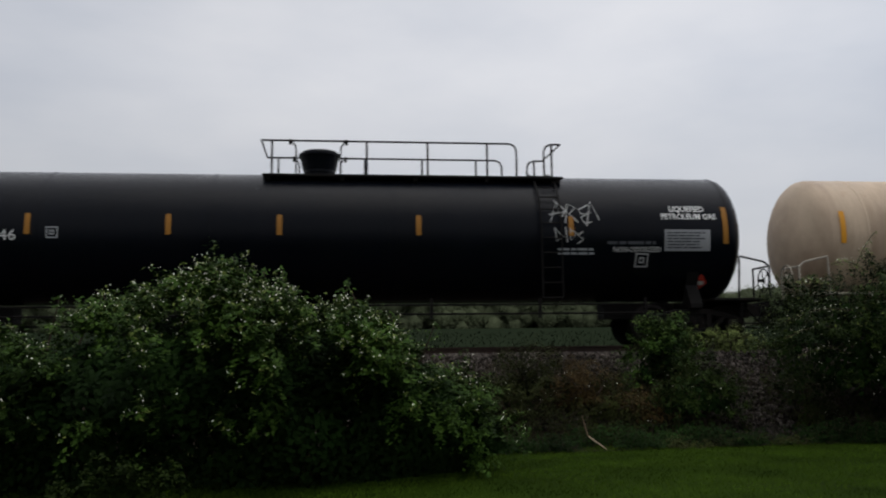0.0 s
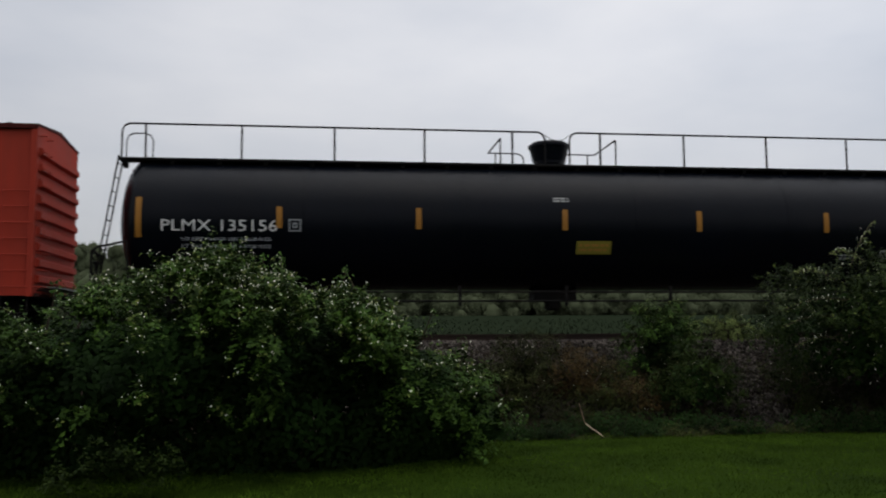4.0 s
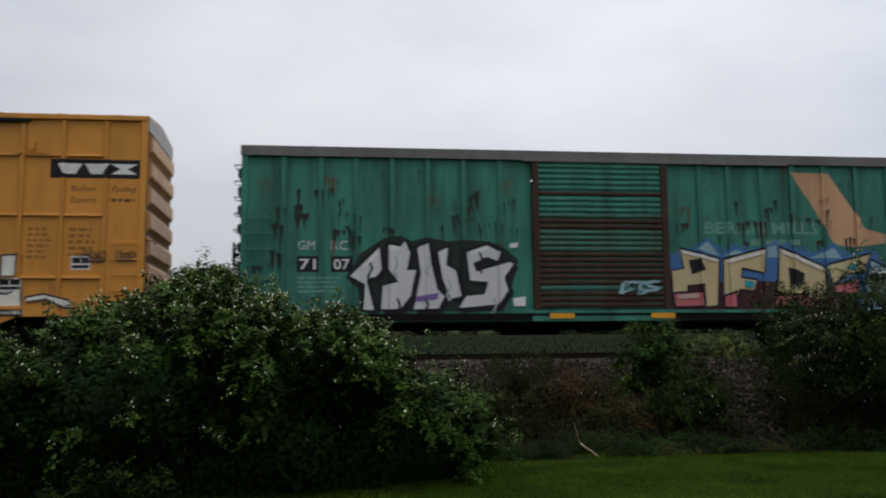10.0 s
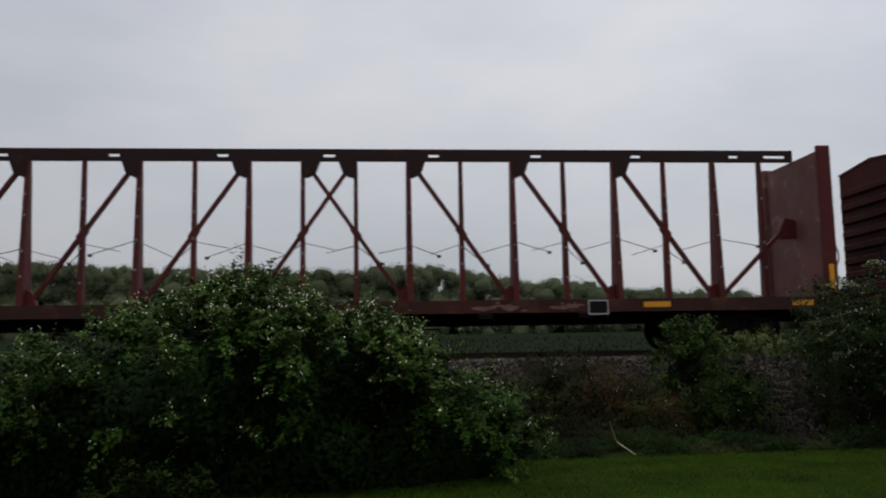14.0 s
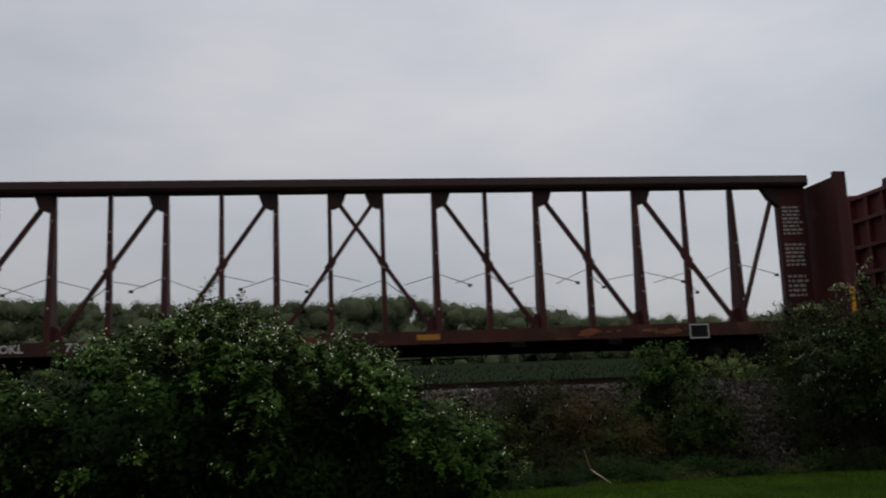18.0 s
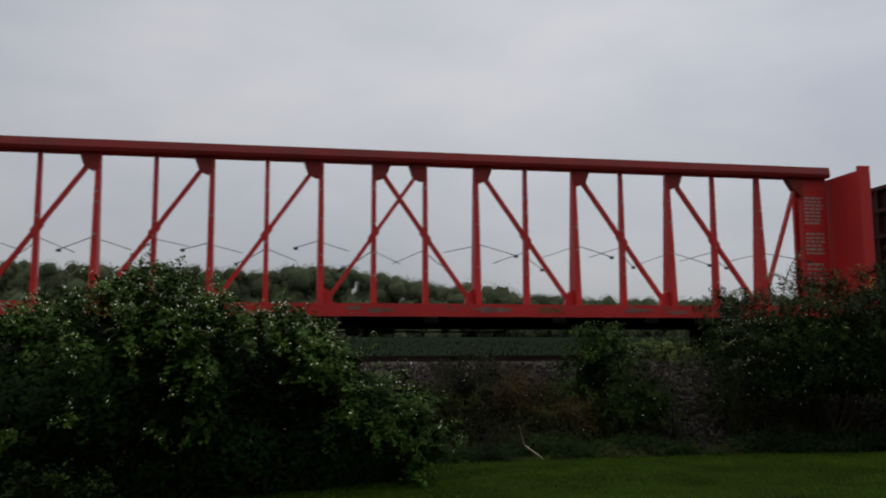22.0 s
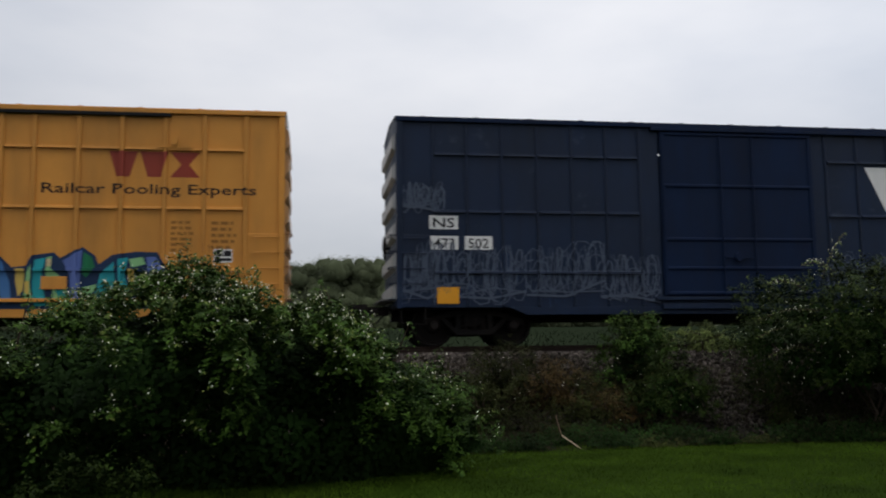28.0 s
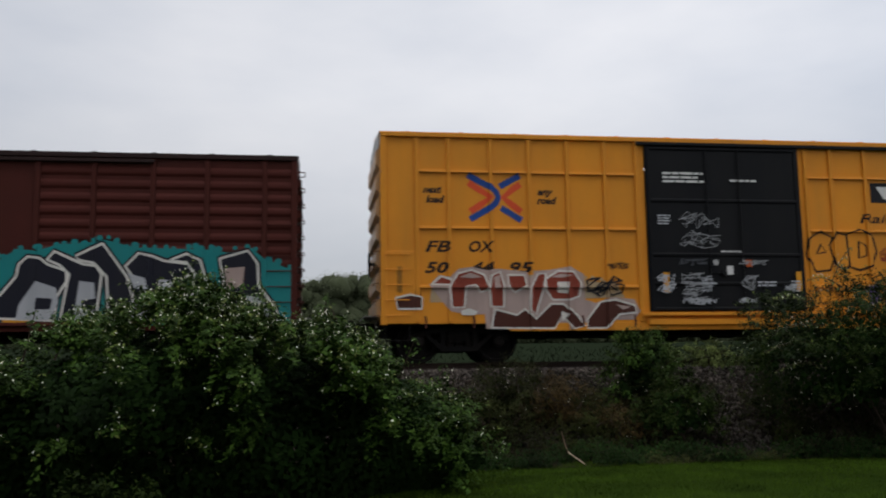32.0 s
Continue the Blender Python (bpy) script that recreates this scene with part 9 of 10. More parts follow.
part("manway", Geo().lathe_z([(0, 0.30), (0.14, 0.30), (0.15, 0.36), (0.22, 0.36), (0.24, 0.1), (0.42, 0.06), (0.43, 0.001)], 18, (-0.62, -0.2, 4.12)), "steel_dark", c)
ladder(c, -0.98, -0.32, 1.47, 2.68, 1.25, "trim_brown")
words("SHPX 202847", -3.86, 1.94, 0.20, -1.5, "ink", c, 2.36, 0, 0.011, T3)
decal("stencil_frame", frame_rect(-1.42, -1.20, 1.92, 2.12, -1.5, 0.02), "ink", c, T3)
tank_stains(c, T3, 402, ((-0.6, 3.9, 0.16), (-0.5, 2.2, 0.12), (-5.3, 3.6, 0.12)), ((-1.1, 3.9, 1.6, 0.25), (-0.7, 3.9, 1.4, 0.3), (-0.3, 3.9, 1.5, 0.2), (0.1, 3.8, 1.8, 0.25), (0.3, 3.9, 2.4, 0.3), (3.0, 3.9, 2.9, 0.5)))
bars(-3.6, -1.8, 1.72, 1.84, 1, -1.5, "tag_grey", c, 91, T3)
decal("paint_patch", rect(2.05, 5.22, 2.62, 3.50, -1.5), "patch_grey", c, T3, "large grey painted-over patch")
p = decal("label_panel", rect(4.18, 5.24, 2.14, 2.60, -1.5), "tag_ink", c, T3, "dark label panel")
bars(4.24, 5.18, 2.18, 2.56, 5, -1.5, "patch_grey", p, 92, T3U)
hand_tag(c, 1.72, 3.60, 2.02, 2.24, -1.5, "tag_ink", 151, 7, 0.022, 1, T3U)
hand_tag(c, -0.15, 1.20, 2.12, 2.66, -1.5, "tag_ink", 153, 4, 0.018, 2, T3U)
hand_tag(c, 0.3, 1.2, 1.55, 1.82, -1.5, "tag_ink", 154, 3, 0.03, 1, T3U)
for x in (0.35, 2.8):
    q = decal("label_panel", rect(x, x + 0.5, 1.66, 1.88, -1.5), "tag_ink", c, T3)
    bars(x + 0.04, x + 0.46, 1.69, 1.86, 2, -1.5, "patch_grey", q, int(x * 10), T3U)
for x in (-4.32, 4.46):
    part("side_post", Geo().box(x - 0.10, x + 0.10, -1.50, -1.30, 1.22, 1.72), "cream_dirty", c, bevel=0.01)
    part("post_cap", Geo().box(x - 0.26, x + 0.26, -1.53, -1.28, 1.72, 1.82), "cream_dirty" if x > 0 else "green_box", c, "pale green steel cap" if x < 0 else "", bevel=0.01)
part("valve_box", Geo().box(-5.15, -4.75, -1.42, -1.1, 1.24, 1.42).rod((-4.95, -1.3, 1.4), (-4.95, -1.3, 1.6), 0.08, 8), "cream_dirty", c)

T4 = (1.49, 2.60, 0.006)
T4U = (1.49, 2.60, 0.014)
c = tank_car("short black tank car with a leaf emblem", -325.87, 5.86, 1.49, 2.60, "tank_black", "steel_dark", (-4.6, -1.5, 1.6, 5.35), 4.85, knuckle=True)
walkway(c, "steel_dark", -0.64, 1.22, 0.85, 3.97, 0.8)
for y, x in ((-0.85, -0.62), (0.85, -0.82)):
    side_rail(c, "steel_dark", y, x, 0.22, 3.95, 4.72, (-0.46,), (False, True), 0.018)
    side_rail(c, "steel_dark", y, 0.83, 1.20, 3.95, 4.72, (1.02,), (True, False), 0.018)
part("cross_rail", Geo().tube([(-0.62, -0.85, 4.72), (-0.74, -0.4, 4.66), (-0.82, 0.0, 4.66), (-0.80, 0.5, 4.70), (-0.82, 0.85, 4.72)], 0.018, 6), "steel_dark", c)
cross_rail(c, "steel_dark", 1.20, 0.85, 4.72)
part("safety_valve", Geo().lathe_z([(0, 0.05), (0.12, 0.05), (0.14, 0.08), (0.24, 0.08), (0.34, 0.03), (0.36, 0.001)], 12, (-0.98, -0.2, 4.07)), "steel_dark", c)
part("manway", Geo().lathe_z([(0, 0.34), (0.10, 0.34), (0.11, 0.40), (0.16, 0.40), (0.18, 0.1), (0.19, 0.001)], 18, (0.0, -0.2, 4.06)), "steel_dark", c)
ladder(c, 0.18, 0.70, 1.49, 2.60, 1.25, "steel_dark")
words("ADMX 19104", -4.24, 2.22, 0.24, -1.5, "white", c, 1.88, 0, 0.0, T4)
bars(-4.1, -2.3, 1.72, 1.98, 2, -1.5, "tag_grey", c, 95, T4)
LOZENGE = [(2.54, 3.31), (2.63, 3.34), (2.72, 3.31), (3.22, 2.90), (3.26, 2.82), (3.22, 2.75), (2.74, 2.31), (2.65, 2.28), (2.56, 2.31), (2.06, 2.72), (2.02, 2.80), (2.06, 2.88)]
emb = decal("emblem", Geo().flat(LOZENGE, -1.5), "tank_black", c, T4, "dark diamond emblem with a pale leaf, gold top and blue corner")
decal("emblem_rim", Geo().strip(LOZENGE + LOZENGE[:2], 0.022, -1.5), "tag_grey", emb, T4U)
decal("emblem_top", Geo().flat([(2.46, 3.20), (2.56, 3.28), (2.63, 3.31), (2.70, 3.28), (2.90, 3.12), (2.62, 3.10)], -1.5), "leaf_gold", emb, T4U)
decal("emblem_corner", Geo().flat([(2.92, 3.08), (3.18, 2.88), (3.21, 2.82), (3.18, 2.77), (2.94, 2.55), (2.92, 2.80)], -1.5), "logo_blue", emb, T4U)
# the leaf: a round belly that runs out into a point
belly = [(2.44 + 0.27 * math.cos(radians(a)), 2.64 + 0.27 * math.sin(radians(a))) for a in range(100, 381, 20)]
leaf = [(2.80, 3.10)] + [(2.56, 3.04), (2.44, 2.96)] + belly + [(2.82, 2.90)]
decal("emblem_leaf", Geo().flat(leaf, -1.5), "g_white", emb, (1.49, 2.60, 0.018))
decal("emblem_edge", Geo().strip([(2.40, 2.98), (2.58, 3.08), (2.84, 3.14), (2.86, 2.90), (2.78, 2.66), (2.66, 2.46)], 0.035, -1.5), "g_green", emb, (1.49, 2.60, 0.022))
decal("emblem_vein", Geo().strip([(2.27, 2.30), (2.34, 2.50), (2.46, 2.68), (2.66, 2.84)], 0.035, -1.5), "tank_black", emb, (1.49, 2.60, 0.026))
for pts in ([(2.04, 1.82), (2.16, 1.82), (2.30, 2.12), (2.42, 1.82), (2.54, 1.82), (2.36, 2.22), (2.22, 2.22)], [(2.60, 1.82), (2.86, 1.82), (2.98, 1.92), (2.98, 2.12), (2.86, 2.22), (2.60, 2.22)], [(3.04, 1.82), (3.06, 2.22), (3.16, 2.22), (3.24, 2.0), (3.32, 2.22), (3.42, 2.22), (3.44, 1.82), (3.32, 1.82), (3.16, 1.82)]):
    decal("block_mark", Geo().strip(list(pts) + [pts[0], pts[1]], 0.024, -1.5), "tag_grey", c, T4)
reflectors(c, ((-1.68, 2.16), (1.16, 2.18), (3.40, 2.20)), 0.46, 0.12, -1.5, T4U, "reflector_dull")
reflectors(c, ((-5.22, 2.14), (5.35, 2.10)), 0.85, 0.12, -1.5, T4U, "reflector_dull")
p = decal("label_panel", rect(4.22, 5.20, 1.92, 2.36, -1.5), "tag_ink", c, T4, "dim label panel")
bars(4.26, 5.16, 1.95, 2.33, 5, -1.5, "tag_grey", p, 97, T4U)
decal("card", rect(1.05, 1.28, 1.70, 1.86, -1.5), "chalk", c, T4)
decal("stencil_frame", frame_rect(3.85, 4.3, 1.62, 1.84, -1.5, 0.025), "tag_grey", c, T4)

# ---------------------------------------------------------------- last boxcars
B_RIBS = (-7.05, -6.3, -5.5, -4.7, -3.9, -3.1, -2.3, 2.3, 3.1, 3.9, 4.7, 5.5, 6.3, 7.05)
c = boxcar("blue boxcar with a white striped mark and chalky graffiti", -341.25, 7.86, 5.04, "navy_worn", "navy", B_RIBS, (4.22, 2.94, 1.6), (-1.83, 1.96, 1.08, 4.86), "navy", end_paint="navy", end_rib_paint="rib_lit", end_ribs=6, rib_w=0.06, depth=0.03)
rust_runs(c, 310, 24, "g_navy", 0.95, 3.4, 0.05)
for pts in ([(3.30, 4.12), (3.95, 4.12), (4.64, 3.03), (3.81, 3.03)], [(4.28, 4.12), (4.62, 4.12), (5.22, 3.02), (4.81, 3.02)], [(4.82, 4.12), (5.55, 4.12), (5.16, 3.42), (5.06, 3.55)]):
    decal("stripe_mark", Geo().flat(pts, SKIN), "white", c)
for z in (2.62, 2.46, 2.30, 2.14, 1.98, 1.82):
    bars(6.36, 6.9, z, z + 0.10, 1, SKIN, "chalk", c, int(z * 100))
for text, x, z, w in (("NS", -7.12, 2.55, 0.60), ("473", -7.10, 2.10, 0.58), ("502", -6.34, 2.10, 0.58)):
    q = decal("number_panel", rect(x - 0.02, x + w + 0.02, z, z + 0.30, SKIN), "white", c)
    words(text, x + 0.06, z + 0.04, 0.21, SKIN - 0.004, "g_black", q, w - 0.12, 0, 0.004)
for k, (x, w, z0, z1) in enumerate(((-7.8, 1.2, 0.9, 2.3), (-6.6, 1.6, 0.9, 2.2), (-5.0, 1.8, 1.0, 2.3), (-3.3, 1.4, 0.9, 2.0), (-7.8, 1.0, 2.9, 3.6), (2.2, 1.6, 0.9, 2.1), (3.7, 1.5, 1.0, 2.2), (5.2, 1.3, 1.0, 2.2), (6.9, 0.9, 1.6, 2.9))):
    scribble(c, x, x + w, z0, z1, SKIN - 0.045, "chalk_blue", 160 + k, 4, 0.05)
    scribble(c, x + 0.1, x + w, z0 + 0.1, z1, SKIN - 0.05, "chalk_blue", 180 + k, 5, 0.03)
decal("card", rect(-6.98, -6.50, 0.92, 1.28, SKIN - 0.05), "reflector", c)
decal("card", rect(4.28, 4.72, 0.90, 1.06, SKIN - 0.05), "reflector_dull", c)

c = yellow_box("yellow boxcar with a black door and blue graffiti", -359.36, "yellow", (("50", -6.84, 0.48), ("63", -5.84, 0.50), ("37", -5.00, 0.50)), 3)
rust_runs(c, 304, 30, "rust_stain", 0.86, 2.2)
block_marks(c, 4.22, 6.10, 3.60, 4.14, SKIN, "ink_red")
words("Railcar Pooling Experts", 2.92, 3.24, 0.21, SKIN, "ink", c, 4.34, 0, 0.004)
mural(c, SKIN - 0.02, None, 0, (
    ("g_white", ((-4.42, 1.65), (-4.12, 2.22), (-3.48, 2.25), (-3.17, 2.08), (-2.84, 2.05), (-2.43, 2.17), (-2.07, 2.17), (-1.71, 2.08), (-1.35, 2.23), (-1.12, 1.84), (-1.16, 0.82), (-4.38, 0.77))),
))
mural(c, SKIN - 0.026, None, 0, (
    ("g_navy", ((-4.36, 1.63), (-4.07, 2.17), (-3.48, 2.2), (-3.17, 2.01), (-2.81, 2.01), (-2.43, 2.11), (-2.07, 2.12), (-1.71, 2.02), (-1.38, 2.17), (-1.17, 1.82), (-1.22, 0.82), (-4.33, 0.8))),
))
mural(c, SKIN - 0.032, "g_navy", 0.03, (
    ("g_azure", ((-4.31, 1.7), (-4.04, 2.13), (-3.52, 2.16), (-3.59, 1.91), (-3.86, 1.88), (-3.88, 1.76), (-3.64, 1.61), (-3.59, 1.12), (-3.86, 0.86), (-4.27, 0.89), (-4.31, 1.12), (-3.98, 1.18), (-3.98, 1.36), (-4.27, 1.47))),
    ("g_azure", ((-3.48, 2.15), (-3.2, 1.98), (-3.2, 1.7), (-3.02, 1.7), (-3, 2.01), (-2.84, 1.94), (-2.84, 0.83), (-3.08, 0.83), (-3.08, 1.36), (-3.26, 1.36), (-3.28, 0.86), (-3.57, 0.89))),
    ("g_azure", ((-2.81, 1.91), (-2.43, 2.06), (-2.13, 1.94), (-2.1, 1.01), (-2.43, 0.83), (-2.78, 0.91))),
    ("g_azure", ((-2.08, 2.08), (-1.71, 1.97), (-1.4, 2.11), (-1.22, 1.82), (-1.27, 1.3), (-1.59, 1.26), (-1.65, 1.47), (-1.47, 1.53), (-1.5, 1.76), (-1.77, 1.7), (-1.77, 1.06), (-1.27, 1.22), (-1.31, 0.87), (-2.06, 0.83))),
    ("g_navy", ((-2.58, 1.65), (-2.38, 1.68), (-2.38, 1.24), (-2.58, 1.22))),
))
mural(c, SKIN - 0.06, None, 0, (
    ("g_sky", ((-3.98, 2.08), (-3.57, 2.1), (-3.68, 1.96), (-3.88, 1.91))),
    ("g_sky", ((-2.69, 1.9), (-2.28, 1.94), (-2.22, 1.75), (-2.66, 1.72))),
    ("g_sky", ((-2, 1.99), (-1.65, 1.9), (-1.71, 1.76), (-1.97, 1.73))),
    ("g_sky", ((-3.45, 2.05), (-3.24, 1.94), (-3.24, 1.77), (-3.43, 1.82))),
    ("g_sky", ((-4.21, 1.03), (-3.88, 1.06), (-3.93, 0.94), (-4.19, 0.94))),
))
mural(c, SKIN - 0.026, None, 0, (
    ("g_navy", ((1.46, 0.78), (1.46, 1.66), (1.61, 1.91), (1.94, 1.74), (2.18, 1.92), (2.41, 1.69), (2.67, 1.72), (2.81, 1.94), (3.22, 2), (3.34, 1.88), (3.52, 1.99), (3.78, 2.11), (4.03, 1.93), (4.1, 1.75), (4.35, 1.95), (4.83, 2.02), (5.26, 2.01), (5.51, 1.58), (5.41, 1.3), (5.12, 0.81))),
))
mural(c, SKIN - 0.032, "g_navy", 0.022, (
    ("g_blue", ((1.51, 1.68), (1.72, 1.69), (1.74, 1.41), (2.06, 1.38), (2.12, 1.22), (1.95, 1.16), (2.24, 0.96), (1.5, 1.01))),
    ("g_blue", ((1.97, 1.71), (2.21, 1.85), (2.39, 1.41), (2.44, 0.97), (2.26, 0.93), (2.16, 1.28), (2, 1.54))),
    ("g_yellow", ((2.49, 1.67), (2.68, 1.67), (2.66, 1.22), (2.55, 1.08), (2.48, 1.41))),
    ("g_mint", ((2.69, 1.54), (2.79, 1.8), (2.84, 0.96), (2.64, 1.03))),
    ("g_cyan", ((2.84, 1.85), (3.07, 1.9), (3.01, 1.54), (3.11, 0.9), (2.85, 0.89), (2.8, 1.41))),
    ("g_mint", ((3.07, 1.9), (3.19, 1.93), (3.18, 1.67), (3.34, 1.54), (3.47, 1.35), (3.58, 0.93), (3.23, 0.9), (3.2, 1.29), (3.06, 1.54))),
    ("g_lilac_blue", ((3.38, 1.83), (3.61, 1.98), (3.78, 2.06), (3.73, 0.97), (3.58, 0.93), (3.51, 1.54))),
    ("g_green", ((3.79, 2.03), (3.97, 1.91), (4.04, 1.7), (3.87, 1.47), (3.77, 1.55))),
    ("g_mint", ((3.78, 1.29), (4.14, 1.37), (3.95, 1.09), (3.8, 1.15))),
    ("g_cyan", ((4.12, 1.55), (4.4, 1.83), (4.44, 1.42), (4.32, 0.91), (3.97, 0.88), (4.05, 1.16))),
    ("g_cyan", ((4.47, 1.87), (4.69, 1.91), (4.63, 1.55), (4.79, 0.94), (4.62, 0.9), (4.49, 1.42))),
    ("g_mint", ((4.69, 1.87), (4.97, 1.92), (5.04, 1.75), (4.75, 1.68))),
    ("g_yellow", ((4.67, 1.67), (4.82, 1.66), (4.84, 1.09), (4.7, 1.29))),
    ("g_green", ((4.88, 1.48), (5.09, 1.48), (5.01, 1.17), (4.86, 1.09))),
    ("g_lilac_blue", ((5.03, 1.92), (5.24, 1.92), (5.44, 1.56), (5.35, 1.36), (5.08, 1.55))),
))
mural(c, SKIN - 0.096, None, 0, (
    ("g_yellow", ((3.25, 1.03), (3.53, 1.06), (3.51, 0.83), (3.24, 0.83))),
    ("g_cream", ((3.08, 1.85), (3.18, 1.87), (3.17, 1.72), (3.09, 1.7))),
    ("g_teal", ((3.2, 1.39), (3.33, 1.44), (3.51, 1.04), (3.4, 0.97))),
    ("g_teal", ((4.19, 1.29), (4.36, 1.42), (4.28, 0.97), (4.12, 0.96))),
    ("g_yellow", ((2.67, 1.39), (2.78, 1.41), (2.79, 1.13), (2.69, 1.16))),
))
scribble(c, 5.9, 6.5, 1.25, 1.55, SKIN - 0.02, "ink_red", 207, 3, 0.03)
decal("card", rect(6.42, 6.62, 1.46, 1.60, SKIN - 0.02), "g_mint", c)
reflectors(c, ((-2.75, 1.55), (-4.5, 1.62)), 0.5, 0.16, SKIN - 0.07)

c = boxcar("navy blue boxcar with white chalk tags", -377.25, 7.84, 5.02, "navy", "navy", (-7.0, -6.1, -5.2, -4.3, -3.4, -2.6, 2.1, 2.7, 3.4, 4.1, 4.8, 5.5, 6.2, 7.0), (), (-1.68, 1.78, 1.05, 4.72), "navy", end_paint="navy", end_rib_paint="rib_lit_dim", end_ribs=6, rib_w=0.05, rib_paint="navy", belly=False, depth=0.010)
words("NO", -6.98, 2.94, 0.25, SKIN, "white", c, 0.50, 0, 0.010)
words("KL", -6.22, 2.94, 0.25, SKIN, "white", c, 0.46, 0, 0.010)
for a, x in (("57", -6.92), ("00", -6.22), ("62", -5.42)):
    words(a, x, 2.52, 0.22, SKIN, "white", c, 0.40, 0, 0.010)
for k, x in enumerate((-6.9, -6.15)):
    bars(x, x + 0.36, 2.10, 2.32, 2, SKIN, "chalk", c, 210 + k)
stencil_box(c, -3.94, 2.48, SKIN, 0.26)
bars(0.28, 1.0, 4.00, 4.26, 3, -1.55, "chalk", c, 215)
decal("paper", rect(-0.77, -0.38, 2.52, 2.76, -1.55), "white", c)
bars(-0.2, 0.3, 2.36, 2.42, 1, -1.57, "chalk", c, 216)
bars(-1.55, -1.3, 3.1, 3.42, 4, -1.55, "tag_grey", c, 217)
for k, (x0, x1, z0, z1, count, lines) in enumerate(((0.46, 1.10, 1.44, 1.88, 3, 1), (1.24, 1.64, 1.40, 2.0, 2, 2), (3.62, 4.64, 1.68, 1.98, 5, 1), (5.05, 5.42, 1.5, 1.88, 3, 1), (5.84, 6.26, 1.20, 1.40, 4, 1))):
    hand_tag(c, x0, x1, z0, z1, SKIN - 0.05, "chalk", 260 + k, count, 0.030, lines)
for k, (x0, x1, z0, z1, count, lines) in enumerate(((6.48, 6.98, 2.62, 3.16, 4, 2), (7.28, 7.60, 2.72, 3.06, 3, 1), (7.34, 7.56, 2.56, 2.70, 2, 1))):
    hand_tag(c, x0, x1, z0, z1, SKIN - 0.05, "white", 270 + k, count, 0.042, lines)
for pts in ([(3.74, 1.66), (3.84, 1.14), (4.02, 1.62), (4.16, 1.10), (4.34, 1.60), (4.44, 1.06), (4.56, 1.66)], [(3.72, 1.06), (4.0, 1.16), (4.3, 1.14), (4.56, 0.96), (4.64, 0.90)], [(3.72, 1.06), (3.98, 0.97), (4.3, 0.98), (4.62, 0.93)]):
    decal("graffiti_line", Geo().strip(pts, 0.024, SKIN - 0.056), "chalk", c)
hand_tag(c, 4.0, 4.26, 1.02, 1.12, SKIN - 0.056, "chalk", 280, 3, 0.016)
decal("graffiti_lines", Geo().strip([(2.22, 1.0), (2.25, 1.9), (2.85, 1.94), (2.82, 1.4), (3.4, 1.35), (3.35, 0.98), (3.2, 0.92)], 0.035, SKIN - 0.01), "g_teal", c)
reflectors(c, ((2.63, 1.36), (4.75, 1.38), (-7.35, 1.52), (-5.02, 1.46), (-2.92, 1.46)), 0.50, 0.12, SKIN - 0.10)
reflectors(c, ((7.50, 1.60),), 0.90, 0.12, SKIN - 0.06)
data_panel(c, 6.55, 7.02, 1.42, 1.82, SKIN - 0.01)
decal("card", rect(6.55, 7.05, 1.20, 1.38, SKIN - 0.01), "reflector", c)
decal("card", rect(-6.85, -6.38, 1.16, 1.34, SKIN - 0.01), "reflector", c)
for k, x in enumerate((5.92, 6.56)):
    bars(x, x + 0.4, 1.9, 2.40, 5, SKIN, "chalk", c, 230 + k)
cloud(c, SKIN - 0.010, "steel_brown", ((-6.9, 0.76), (-6.9, 1.12), (-6.0, 1.2), (-5.0, 1.3), (-4.0, 1.2), (-2.3, 1.1), (-2.2, 0.76)), 0.05, 233, "dark brown grime and old spray")
for k, (pts, w, fill) in enumerate(((((-5.20, 1.72), (-5.16, 1.5)), 0.26, "rust_stain"), (((-4.85, 1.22), (-4.78, 0.95)), 0.30, "rust_stain"), (((-5.92, 1.46), (-5.80, 1.1), (-5.84, 0.86)), 0.14, "g_pale"), (((-5.66, 1.62), (-5.62, 0.86)), 0.15, "g_pale"),
                                   (((-5.66, 1.20), (-5.14, 1.22)), 0.13, "g_pale"), (((-5.40, 1.46), (-5.38, 0.90)), 0.12, "g_pale"), (((-5.62, 0.90), (-5.08, 0.92)), 0.14, "g_pale"), (((-4.44, 1.46), (-4.30, 1.2), (-3.92, 0.88)), 0.17, "g_pale"),
                                   (((-4.0, 1.40), (-4.2, 1.15), (-4.50, 0.88)), 0.17, "g_pale"), (((-3.86, 1.42), (-3.66, 0.98), (-3.44, 1.36)), 0.15, "g_blue"), (((-3.10, 1.40), (-2.96, 1.1), (-2.98, 0.84)), 0.20, "g_azure"),
                                   (((-2.66, 1.48), (-2.36, 1.46)), 0.14, "g_pale"), (((-2.66, 1.42), (-2.62, 0.84)), 0.15, "g_pale"), (((-2.60, 1.14), (-2.36, 1.12), (-2.34, 0.92), (-2.60, 0.86)), 0.14, "g_pale"))):
    fat_stroke(c, SKIN - 0.016 - 0.004 * k, pts, w, fill, "g_black", 0.02)
fat_stroke(c, SKIN - 0.080, arc(-3.32, 1.14, 0.12, 0.18, 90, 449, 14), 0.11, "g_silver", "g_black", 0.02)
decal("overspray", rect(-5.84, -4.86, 0.70, 0.755, SKIN - 0.03), "g_pale", c)
for x, z in ((-6.06, 1.02), (-3.90, 1.66)):
    decal("card", rect(x, x + 0.14, z, z + 0.11, SKIN - 0.03), "white_dull", c)
scribble(c, -7.62, -7.12, 1.82, 2.14, SKIN - 0.03, "chalk", 234, 3, 0.045)
